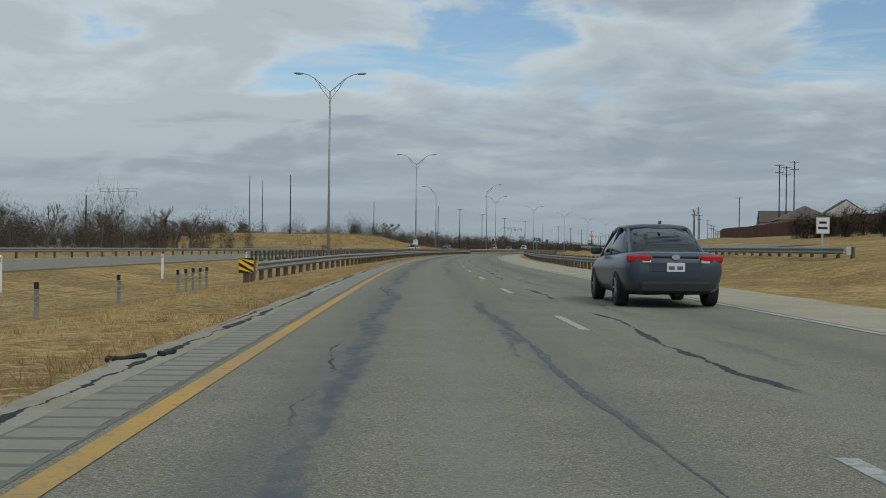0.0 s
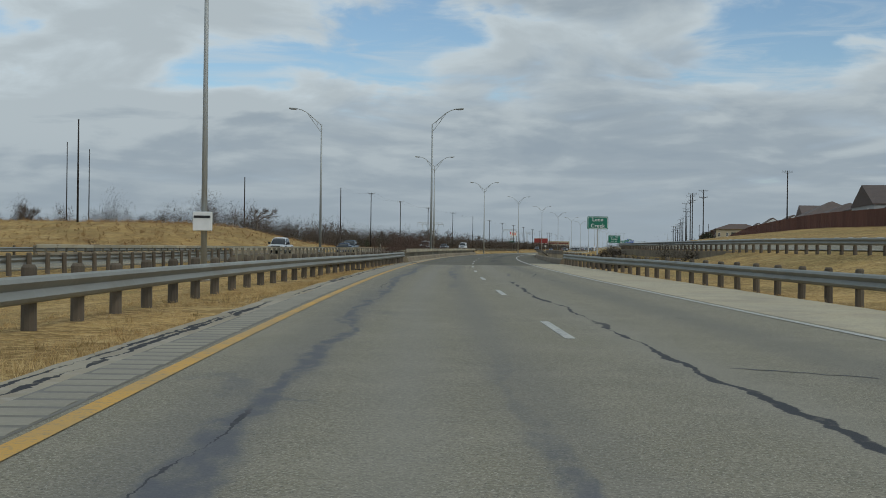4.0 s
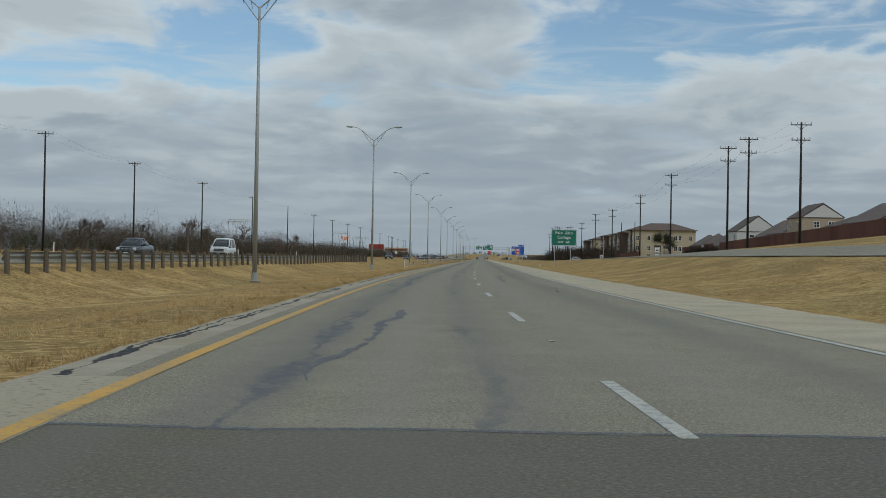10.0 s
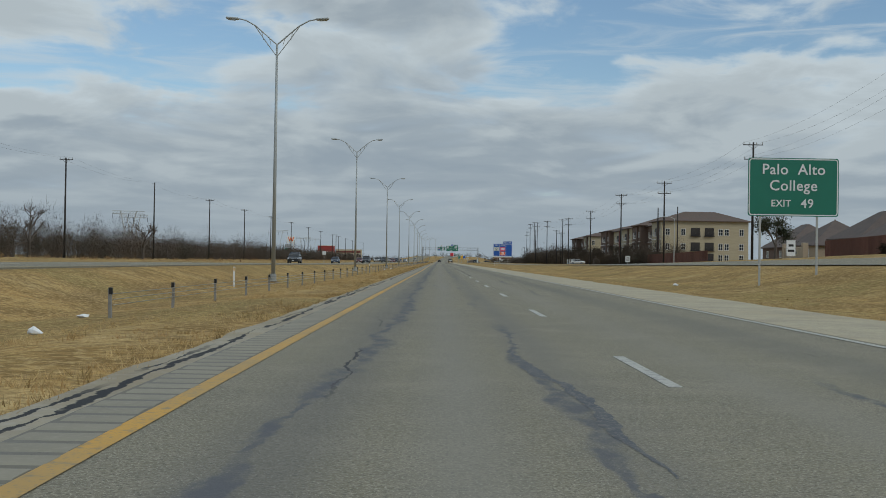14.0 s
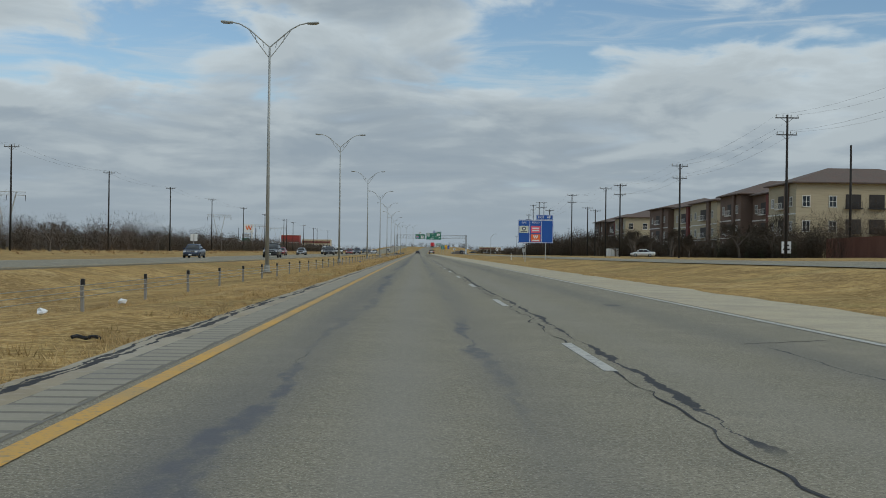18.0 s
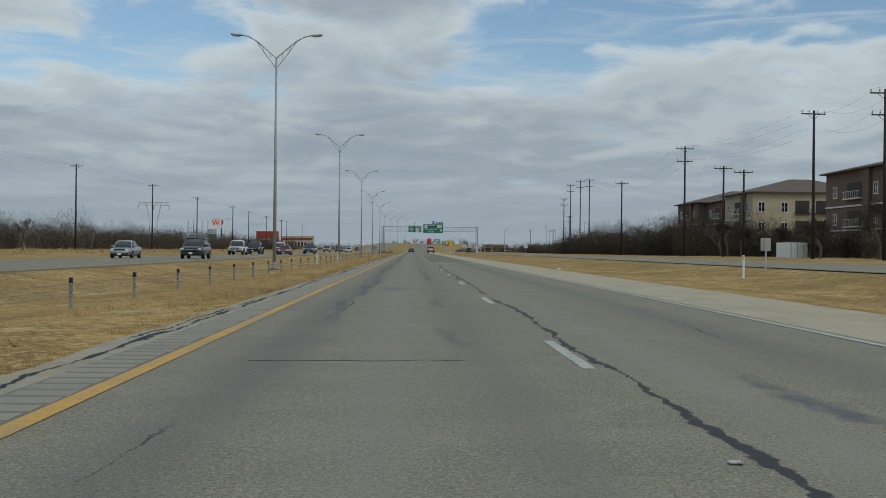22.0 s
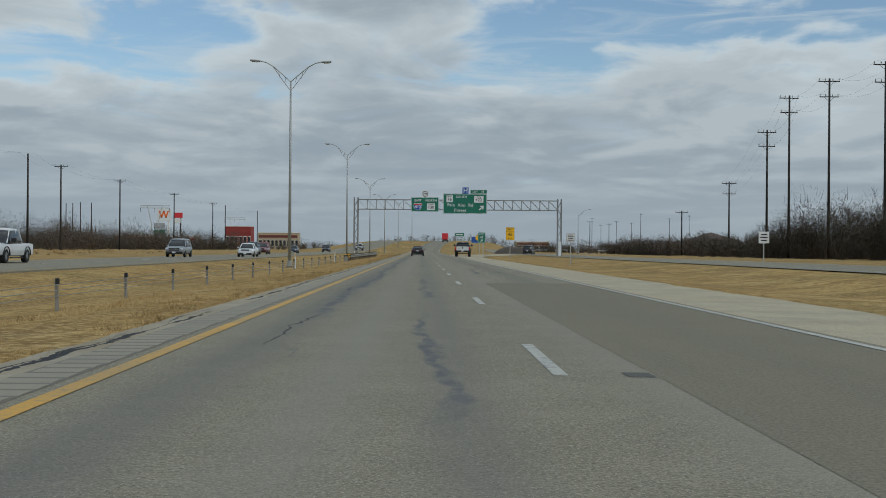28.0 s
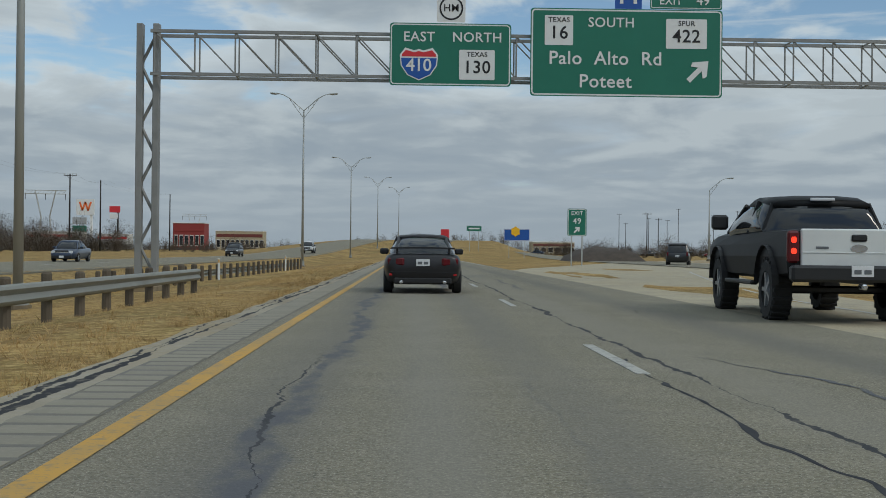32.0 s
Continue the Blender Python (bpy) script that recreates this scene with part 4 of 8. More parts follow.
rail_end(-4.42, 1, 402.0, 419.5, -1.95, "weathered tan guardrail end twisted down into the ground")
rail_end(5.88, -1, 401.0, 421.0, 1.35, "weathered guardrail end, coloured as in shade, twisted down beside the shoulder", material=M_RAILSHADE)
for sgn, l0, l1 in ((1, -4.22, -4.55), (-1, 5.66, 5.95)):
    t = thing("kerb_end", Matrix.Identity(4), "tan concrete kerb end block with a sloped nose", "kerb")
    o = -sgn
    ring = lambda s, l, h, w: [(s, l, -.3), (s, l, .03), (s, l + o * .06, h * .8), (s, l + o * .11, h), (s, l + o * w, h + .01), (s, l + o * w, -.3)]
    loft_along("block", [ring(402.08, l0 + o * .06, .37, .6), ring(404.6, l0 + (l1 - l0) * .6, .37, .6)], M_CONCRETE, t)
    loft_along("nose", [ring(404.62, l0 + (l1 - l0) * .6, .36, .55), ring(406.9, l1, .04, .3)], M_CONCRETE, t)
# rubble at the bridge ends
def rubble(name, s0, s1, lat0, lat1, count, rnd):
    bm = bmesh.new()
    for i in range(count):
        s, l = rnd.uniform(s0, s1), rnd.uniform(lat0, lat1)
        r = rnd.uniform(.02, .09)
        q = bmesh.ops.create_icosphere(bm, subdivisions=1, radius=r, matrix=Matrix.Translation(at(s, l, max(ground_z(s, l), -.05) + r * .25)))
        for w in q["verts"]:
            w.co += Vector((rnd.uniform(-.3, .3), rnd.uniform(-.3, .3), rnd.uniform(-.4, .1))) * r
    stones = bpy.data.meshes.new(name)
    bm.to_mesh(stones)
    bm.free()
    stones.materials.append(M_CONCRETE)
    put(name, stones, label="broken concrete bits and gravel beside the pavement", category="rubble", kind="stuff")


rubble("rubble", 405, 421, -6.0, -4.75, 120, random.Random(3))
rubble("rubble", 404, 422, 5.9, 6.9, 70, random.Random(4))
# frontage-road bridge and its rail
v_front = lambda s: dry_z(s, 17.0)
strip("frontage_bridge", 16.3, 27.6, 286, 403, .02, M_CONCRETE, thick=.9, zf=v_front, step=6)
t = thing("guardrail", Matrix.Identity(4), "steel guardrail with pale block-outs along the frontage bridge", "guardrail")
BLOCK = box_mesh("blockout", (.22, .15, .36), mat("pale_blockout", (.50, .50, .46), .7, spots=[(3, 4, .45, .7, (.36, .35, .31), .6)]), .01)
run = []
for i in range(133):
    s = 112 + i * 1.905
    z = v_front(s) + .05 - .35 * (1 - smooth(200, 285, s))
    put("post", POST, t, stand(s, 16.62, z - .1))
    put("blockout", BLOCK, t, stand(s, 16.42, z + .54))
    run.append((s, 16.28, -1))
w_beam("rail", run, t, lambda s, l: v_front(s) + .05 - .35 * (1 - smooth(200, 285, s)), .70)
guardrail("guardrail", 1276, 1332, lambda s: -12.4 + 2.0 * (s - 1276) / 56, -1, "weathered guardrail on close dark timber posts in the median", spacing=1.905, h=.55)

# ---------------------------------------------------------------- signs and gantry
def text_mesh(body, size, material, spacing=1.0, bold=0.012):
    c = bpy.data.curves.new("lettering", "FONT")
    c.body, c.size, c.align_x, c.align_y = body, size, "CENTER", "CENTER"
    c.space_character, c.offset, c.resolution_u = spacing, bold * size, 3
    ob = bpy.data.objects.new("lettering", c)
    scene.collection.objects.link(ob)
    dg = bpy.context.evaluated_depsgraph_get()
    me = bpy.data.meshes.new_from_object(ob.evaluated_get(dg))
    bpy.data.objects.remove(ob)
    me.materials.clear()
    me.materials.append(material)
    return me


FACE = Matrix.Rotation(radians(90), 4, "X")


def lettering(parent, body, x, z, size, material=None, y=-.03, spacing=1.06):
    return put("lettering", text_mesh(body, size, material or M_SIGNWHITE, spacing), parent, Matrix.Translation((x, y, z)) @ FACE)


def rounded(w, h, r, n=4):
    pts = []
    for cx, cz, a0 in ((w / 2 - r, h / 2 - r, 0), (-w / 2 + r, h / 2 - r, 90), (-w / 2 + r, -h / 2 + r, 180), (w / 2 - r, -h / 2 + r, 270)):
        for i in range(n + 1):
            a = radians(a0 + 90 * i / n)
            pts.append((cx + r * math.cos(a), cz + r * math.sin(a)))
    return pts


def plate(parent, name, x, z, w, h, material, y0=-.012, y1=.012, r=.06, label=""):
    bm = prism(bmesh.new(), [(x + a, z + b) for a, b in rounded(w, h, r)], y0, y1)
    return part(name, bm, material, parent, label)


def border(parent, x, z, w, h, material, inset=.035, width=.035, r=.08, y=-.016):
    outer, inner = rounded(w - 2 * inset, h - 2 * inset, r), rounded(w - 2 * inset - 2 * width, h - 2 * inset - 2 * width, max(.01, r - width))
    n = len(outer)
    v = [(x + a, y, z + b) for a, b in outer] + [(x + a, y, z + b) for a, b in inner]
    f = [(i, (i + 1) % n, n + (i + 1) % n, n + i) for i in range(n)]
    return put("border", mesh_from("border", v, f, material), parent)


def sign_posts(t, xs, top, bottom, material=None):
    for x in xs:
        bm = bmesh.new()
        box(bm, (x, .06, (top + bottom - .3) / 2), (.09, .07, top - bottom + .3), bevel=.006)
        part("post", bm, material or M_STEEL, t)


def arrow(parent, x, z, size, material, turn=-45):
    pts = [(-.09, -.5), (.09, -.5), (.09, .08), (.3, -.08), (.36, .06), (0, .5), (-.36, .06), (-.3, -.08), (-.09, .08)]
    a = radians(turn)
    bm = prism(bmesh.new(), [(x + size * (p * math.cos(a) - q * math.sin(a)), z + size * (p * math.sin(a) + q * math.cos(a))) for p, q in pts], -.03, -.014)
    return part("arrow", bm, material, parent)


def panel(parent, name, x0, x1, z0, z1, material, label="", edge=True):
    """A sign panel between those edges, with stiffeners on its back."""
    w, h, cx, cz = x1 - x0, z1 - z0, (x0 + x1) / 2, (z0 + z1) / 2
    p = plate(parent, name, cx, cz, w, h, material, label=label, r=min(.12, h * .1))
    if edge:
        border(p, cx, cz, w, h, M_SIGNWHITE, width=max(.02, .012 * h + .015), r=min(.14, h * .12))
    bm = bmesh.new()
    for k in range(3):
        box(bm, (cx, .04, z0 + h * (.2 + .3 * k)), (w * .96, .05, .06))
    part("stiffener", bm, M_STEEL, p)
    return p


def ground_sign(name, s, lat0, lat1, z0, z1, material, label, posts, turn=0.0):
    c = (lat0 + lat1) / 2
    t = thing(name, stand(s, c, 0, turn), label, "road sign")
    w = lat1 - lat0
    p = panel(t, "panel", -w / 2, w / 2, z0, z1, material)
    base = min(ground_z(s, c), 0.1)
    sign_posts(t, [x * w for x in posts], z1 - .05, base)
    return t, p


# guide sign before the college exit
t, p = ground_sign("guide_sign", 630.7, 11.85, 15.9, 3.2, 5.8, M_GREEN, "green guide sign with white lettering on two steel posts", (-.36, .27))
lettering(p, "Palo  Alto", 0, 5.27, .66)
lettering(p, "College", 0, 4.55, .66)
lettering(p, "EXIT", -.55, 3.76, .42)
lettering(p, "49", .62, 3.76, .56)
# creek name sign
t, p = ground_sign("creek_sign", 286, 7.35, 8.7, 2.3, 3.12, M_GREEN, "small green creek name sign on one post by the bridge", (0,))
lettering(p, "Leon", 0, 2.91, .34)
lettering(p, "Creek", 0, 2.51, .34)
# services sign
t, p = ground_sign("services_sign", 887.5, 12.0, 16.8, 2.35, 5.5, M_BLUE, "blue services sign with logo panels and an exit tab", (-.29, .285))
tab = panel(t, "exit_tab", .05, 2.33, 5.53, 6.18, M_BLUE)
lettering(tab, "EXIT", .72, 5.85, .40)
lettering(tab, "49", 1.75, 5.85, .50)
lettering(p, "GAS", -1.6, 5.12, .34)
lettering(p, "FOOD", 0.0, 5.12, .34)
for x in (-.82, .80):
    plate(p, "divider", x, 3.92, .05, 2.8, M_SIGNWHITE, -.018, -.008, .01)
M_TAN = mat("faded_logo_cream", (0.62, 0.64, 0.52), .5, spots=[(4, 3, .45, .7, (.5, .52, .42), .5)])
M_PINK = mat("faded_logo_pink", (0.75, 0.10, 0.16), .5, spots=[(4, 3, .45, .7, (.66, .14, .18), .5)])
M_GREYINK = mat("grey_ink", (0.12, 0.13, 0.14), .6)
lp = plate(p, "logo_panel", -1.6, 4.2, 1.25, .95, M_TAN, -.02, -.008, .04, "cream logo panel with a dark ring")
bm = bmesh.new()
bmesh.ops.create_circle(bm, cap_ends=True, segments=20, radius=.28, matrix=Matrix.Translation((-1.6, -.026, 4.3)) @ FACE)
part("ring", bm, M_GREYINK, lp)
bm = bmesh.new()
bmesh.ops.create_circle(bm, cap_ends=True, segments=3, radius=.2, matrix=Matrix.Translation((-1.6, -.03, 4.3)) @ FACE @ Matrix.Rotation(radians(180), 4, "Z"))
part("wedge", bm, M_SIGNWHITE, lp)
plate(lp, "word_bar", -1.6, 3.88, .9, .12, M_GREYINK, -.026, -.021, .01)
lp = plate(p, "logo_panel", 0, 4.2, 1.3, .98, M_PINK, -.02, -.008, .04, "pink logo panel with white bars")
for z in (4.36, 4.05):
    plate(lp, "word_bar", 0, z, .95, .18, M_SIGNWHITE, -.026, -.021, .03)
lp = plate(p, "logo_panel", 0, 3.05, 1.3, .98, M_ORANGE, -.02, -.008, .04, "orange logo panel with a white zigzag")
bm = bmesh.new()
prism(bm, [(-.34, 3.42), (-.22, 3.42), (-.14, 3.14), (-.06, 3.42), (.06, 3.42), (.14, 3.14), (.22, 3.42), (.34, 3.42), (.22, 2.98), (.08, 2.98), (0, 3.2), (-.08, 2.98), (-.22, 2.98)], -.026, -.021)
part("zigzag", bm, M_SIGNWHITE, lp)
plate(lp, "word_bar", 0, 2.72, 1.0, .14, M_SIGNWHITE, -.026, -.021, .01)
# advisory speed sign at the ramp
t = thing("exit_speed_sign", stand(1250.3, 10.75, 0), "yellow exit advisory speed sign on a steel post", "road sign")
p = plate(t, "panel", 0, 3.1, 1.15, 1.7, M_SIGNYEL, r=.08)
border(p, 0, 3.1, 1.15, 1.7, M_BLACK, .03, .025)
plate(p, "rule", 0, 3.42, 1.1, .025, M_BLACK, -.018, -.012, .005)
lettering(p, "EXIT", 0, 3.66, .33, M_BLACK)
lettering(p, "45", 0, 3.0, .62, M_BLACK)
lettering(p, "M.P.H.", 0, 2.5, .22, M_BLACK)
sign_posts(t, (0,), 3.9, -.45)
# gore sign
t = thing("gore_sign", stand(1325.5, 10.7, 0), "green exit sign with an arrow beside the ramp", "road sign")
p = panel(t, "panel", -.72, .72, 2.25, 4.3, M_GREEN)
lettering(p, "EXIT", 0, 3.95, .42)
lettering(p, "49", 0, 3.35, .62)
arrow(p, 0, 2.72, .62, M_SIGNWHITE)
sign_posts(t, (-.4, .4), 4.2, -.35)


def small_sign(s, lat, z0, z1, w, material, label, lines=(), turn=0, bars=0):
    t = thing("roadside_sign", stand(s, lat, 0, turn), label, "road sign")
    p = plate(t, "panel", 0, (z0 + z1) / 2, w, z1 - z0, material, r=.04)
    border(p, 0, (z0 + z1) / 2, w, z1 - z0, M_BLACK, .02, .015, .04)
    h = (z1 - z0) / (bars + 1) if bars else 0
    for k in range(bars):
        plate(p, "word_bar", 0, z1 - h * (k + 1), w * (.7 if k % 2 else .55), h * .42, M_BLACK, -.02, -.013, .005)
    sign_posts(t, (0,), z1 - .03, min(ground_z(s, lat), z0 - 1))
    return t


small_sign(1202, 12.87, 1.75, 2.55, .82, M_SIGNWHITE, "white square sign with black writing on a thin post", bars=4)
small_sign(1196, 29.3, 1.7, 2.75, .95, M_SIGNWHITE, "white rectangular sign beyond the frontage road", bars=3)
small_sign(930, 16.5, 1.1, 1.75, .5, M_STEEL, "small sign seen edge-on, grey back, on a thin post", turn=170)
small_sign(118, 17.2, 1.9, 2.7, .65, M_SIGNWHITE, "small white sign on a post beside the frontage road", bars=2)
small_sign(880, -30.5, 2.0, 2.9, .9, M_SIGNWHITE, "white diamond-like sign back beyond the far carriageway", turn=180)

# ---- sign gantry over the road
GS = 1278.0
g = thing("sign_gantry", stand(GS, 0, 0), "galvanised steel truss gantry carrying green overhead signs across the road", "sign gantry")
for x, zb, top in ((-11.2, -.45, 8.95), (20.45, -.9, 8.95)):
    for y in (-.29, .29):
        bm = bmesh.new()
        box(bm, (x + y, 0, (zb + top) / 2), (.22, .36, top - zb), bevel=.02)
        part("column_leg", bm, M_GANTRY, g)
    bm = bmesh.new()
    k = 8
    for i in range(k):
        z0, z1 = zb + .5 + (top - zb - .9) * i / k, zb + .5 + (top - zb - .9) * (i + 1) / k
        bar(bm, [(x + (-.26 if i % 2 else .26), 0, z0), (x + (.26 if i % 2 else -.26), 0, z1)], .06, 6)
    part("column_bracing", bm, M_GANTRY, g)
    bm = bmesh.new()
    box(bm, (x, 0, zb - .05), (.9, 1.9, .35), bevel=.03)
    part("footing", bm, M_CONCRETE, g)
bm = bmesh.new()
box(bm, (20.45, -.7, 1.0), (.42, .12, 2.6), bevel=.02)
part("cabinet", bm, M_SIGNWHITE, g, "pale grey service box on the column")
for y in (-.5, .5):
    for z in (7.12, 8.62):
        bm = bmesh.new()
        box(bm, (4.62, y, z), (31.3, .11, .11))
        part("chord", bm, M_GANTRY, g)
n = 22
for y in (-.5, .5):
    for i in range(n):
        x0, x1 = -10.9 + 31.1 * i / n, -10.9 + 31.1 * (i + 1) / n
        bm = bmesh.new()
        bar(bm, [(x0, y, 7.12), (x0, y, 8.62)], .032, 5)
        bar(bm, [(x0, y, 8.6), (x1, y, 7.14)], .028, 5)
        part("truss_brace", bm, M_GANTRY, g)
for i in range(0, n + 1, 2):
    x0 = -10.9 + 31.1 * i / n
    bm = bmesh.new()
    bar(bm, [(x0, -.5, 7.12), (x0, .5, 7.12)], .028, 5)
    bar(bm, [(x0, -.5, 8.62), (x0, .5, 8.62)], .028, 5)
    part("truss_tie", bm, M_GANTRY, g)


def overhead(label, parts_xz):
    return thing("overhead_sign", stand(GS, 0, 0) @ Matrix.Translation((0, -.72, 0)), label, "road sign")


t = overhead("green overhead guide sign with white route markers", 0)
p = panel(t, "panel", -2.65, 1.62, 6.8, 9.0, M_GREEN)
lettering(p, "EAST", -1.62, 8.5, .48)
lettering(p, "NORTH", .42, 8.5, .48)


def shield(parent, x, z, w, h):
    out = [(-.5, .28), (-.36, .5), (-.12, .42), (0, .46), (.12, .42), (.36, .5), (.5, .28), (.47, -.05), (.3, -.34), (0, -.5), (-.3, -.34), (-.47, -.05)]
    bm = prism(bmesh.new(), [(x + w * a, z + h * b) for a, b in out], -.022, -.01)
    sh = part("route_shield", bm, M_SIGNWHITE, parent, "interstate shield in blue, red and white")
    bm = prism(bmesh.new(), [(x + .93 * w * a, z + .93 * h * min(b, .2)) for a, b in out], -.028, -.02)
    part("field", bm, M_BLUE, sh)
    bm = prism(bmesh.new(), [(x - .45 * w, z + .23 * h), (x + .45 * w, z + .23 * h), (x + .44 * w, z + .3 * h), (x + .34 * w, z + .43 * h), (x + .12 * w, z + .36 * h), (x, z + .4 * h), (x - .12 * w, z + .36 * h), (x - .34 * w, z + .43 * h), (x - .44 * w, z + .3 * h)], -.028, -.02)
    part("band", bm, M_SIGNRED, sh)
    return sh


sh = shield(p, -1.62, 7.55, 1.35, 1.15)
lettering(sh, "410", -1.62, 7.5, .62, y=-.034, spacing=.95)
for par, x, z, w, h, top, num in ((p, .42, 7.55, 1.25, 1.05, "TEXAS", "130"),):
    rp = plate(par, "route_marker", x, z, w, h, M_SIGNWHITE, -.022, -.01, .04)
    lettering(rp, top, x, z + .36, .24, M_BLACK)
    lettering(rp, num, x, z - .1, .62, M_BLACK)
hm = plate(t, "route_marker", -.5, 9.53, 1.0, .98, M_SIGNWHITE, r=.06, label="white square marker with a ring and letters")
bm = bmesh.new()
for i in range(24):
    a0, a1 = 2 * math.pi * i / 24, 2 * math.pi * (i + 1) / 24
    v = [bm.verts.new((-.5 + r * math.cos(a), -.02, 9.53 + r * math.sin(a))) for r, a in ((.42, a0), (.42, a1), (.36, a1), (.36, a0))]
    bm.faces.new(v)
part("ring", bm, M_BLACK, hm)
lettering(hm, "HM", -.5, 9.53, .36, M_BLACK, y=-.02)
t = overhead("large green overhead exit sign with an upward arrow", 0)
p = panel(t, "panel", 2.3, 9.1, 6.5, 9.6, M_GREEN)
lettering(p, "SOUTH", 5.15, 9.1, .48)
for x, z, w, h, top, num in ((3.3, 8.82, 1.0, 1.05, "TEXAS", "16"), (7.82, 8.75, 1.45, 1.05, "SPUR", "422")):
    rp = plate(p, "route_marker", x, z, w, h, M_SIGNWHITE, -.022, -.01, .04)
    lettering(rp, top, x, z + .36, .25, M_BLACK)
    lettering(rp, num, x, z - .1, .64, M_BLACK)
lettering(p, "Palo  Alto  Rd", 4.95, 7.83, .66)
lettering(p, "Poteet", 4.95, 7.02, .66)
arrow(p, 8.25, 7.45, 1.0, M_SIGNWHITE)
tab = panel(t, "exit_tab", 6.52, 9.08, 9.62, 10.22, M_GREEN)
lettering(tab, "EXIT", 7.25, 9.9, .38)
lettering(tab, "49", 8.4, 9.92, .46)
h = plate(t, "hospital_marker", 5.75, 10.1, .95, .98, M_BLUE, r=.03, label="blue square marker with a white H")
lettering(h, "H", 5.75, 10.1, 1.0, y=-.02)
# far signs beyond the ramp
t, p = ground_sign("services_sign", 1420, 12.3, 16.2, 2.6, 4.35, M_BLUE, "blue services sign far beyond the exit ramp", (-.3, .3))
bm = prism(bmesh.new(), [(-.2 + .75 * math.cos(a * math.pi / 6) * (1 if a % 2 else .82), 4.0 + .8 * math.sin(a * math.pi / 6) * (1 if a % 2 else .82)) for a in range(12)], -.05, -.03)
part("sunburst", bm, M_SIGNYEL, p, "yellow sunburst shape")
t, p = ground_sign("guide_sign", 1480, 8.2, 11.2, 4.0, 5.1, M_GREEN, "green guide sign seen far along the road", (-.3, .3))
plate(p, "word_bar", 0, 4.55, 2.2, .3, M_SIGNWHITE, -.02, -.013, .02)


# ---- object markers and white delineators
def striped_marker(s, lat, flip):
    t = thing("object_marker", stand(s, lat, ground_z(s, lat)), "yellow and black striped marker at the guardrail end", "object marker", "striped markers at guardrail ends")
    p = plate(t, "panel", 0, .58, .5, .5, M_SIGNYEL, r=.02)
    bm = bmesh.new()
    for k in (-.36, -.12, .12, .36):
        pts = [(-.25, k - .19), (.25, k + .11), (.25, k + .23), (-.25, k - .07)]
        pts = [(flip * x, .58 + max(-.25, min(.25, z))) for x, z in pts]
        if len(set(pts)) >= 3:
            f = [bm.verts.new((x, -.016, z)) for x, z in pts]
            bm.faces.new(f)
    part("stripes", bm, M_BLACK, p)
    bm = bmesh.new()
    box(bm, (0, .1, .3), (.2, .16, .9), bevel=.01)
    part("post", bm, M_CREOSOTE, t)


striped_marker(100.2, -7.9, -1)
striped_marker(101.4, 7.25, 1)
striped_marker(1226.6, -9.35, -1)
DEL = None
for s, lat in ((72, -11.0), (93, -13.6), (112, -13.3), (135, -13.4), (639, -12.4), (590, -31), (640, -31), (1018, -10.5), (1180, -10.5), (1222, -10.5), (1255, -10.2), (1290, -10.5), (1320, -10.5), (730, -10.6), (420, 14.5), (470, 13), (985, -10.5), (470, -30.5), (520, -30.5), (925, 14)):
    if DEL is None:
        DEL = thing("delineator", stand(s, lat, ground_z(s, lat)), "slim white plastic delineator post in the grass", "delineator", "delineator posts")
        bm = bmesh.new()
        box(bm, (0, 0, .5), (.1, .035, 1.15), bevel=.008)
        part("blade", bm, M_SIGNWHITE, DEL)
        bm = bmesh.new()
        box(bm, (0, -.022, .95), (.075, .006, .14))
        part("reflector", bm, mat("amber_reflector", (.6, .35, .1), .3), DEL)
    else:
        copy_thing(DEL, stand(s, lat, ground_z(s, lat), random.uniform(-10, 10)))


# ---------------------------------------------------------------- vehicles
def paint(name, c, rough=.28, metal=.3):
    m = mat(name, c, rough, metal, spots=[(1.2, 5, .45, .7, tuple(x * .8 + .01 for x in c), .5)])
    m.node_tree.nodes["Principled BSDF"].inputs["Coat Weight"].default_value = .5
    m.node_tree.nodes["Principled BSDF"].inputs["Coat Roughness"].default_value = .12
    return m


M_GLASS = mat("tinted_glass", (0.012, 0.014, 0.016), .06, spec=.6)
M_TAIL = mat("red_lamp_lens", (0.42, 0.012, 0.014), .2)
M_TAILDARK = mat("dark_lamp_lens", (0.11, 0.008, 0.012), .2)
M_HEAD = mat("clear_lamp_lens", (0.62, 0.64, 0.66), .12)
M_CHROME = mat("bright_metal", (0.62, 0.63, 0.65), .2, .9)
M_RIM = mat("alloy_rim", (0.40, 0.41, 0.43), .35, .8)
M_PLATE = mat("licence_plate", (0.66, 0.67, 0.68), .5)
M_LIT = bpy.data.materials.new("lit_brake_lamp")
M_LIT.use_nodes = True
_b = M_LIT.node_tree.nodes["Principled BSDF"]
_b.inputs["Base Color"].default_value = (.6, .03, .01, 1)
_b.inputs["Emission Color"].default_value = (1, .045, .02, 1)
_b.inputs["Emission Strength"].default_value = 1.8


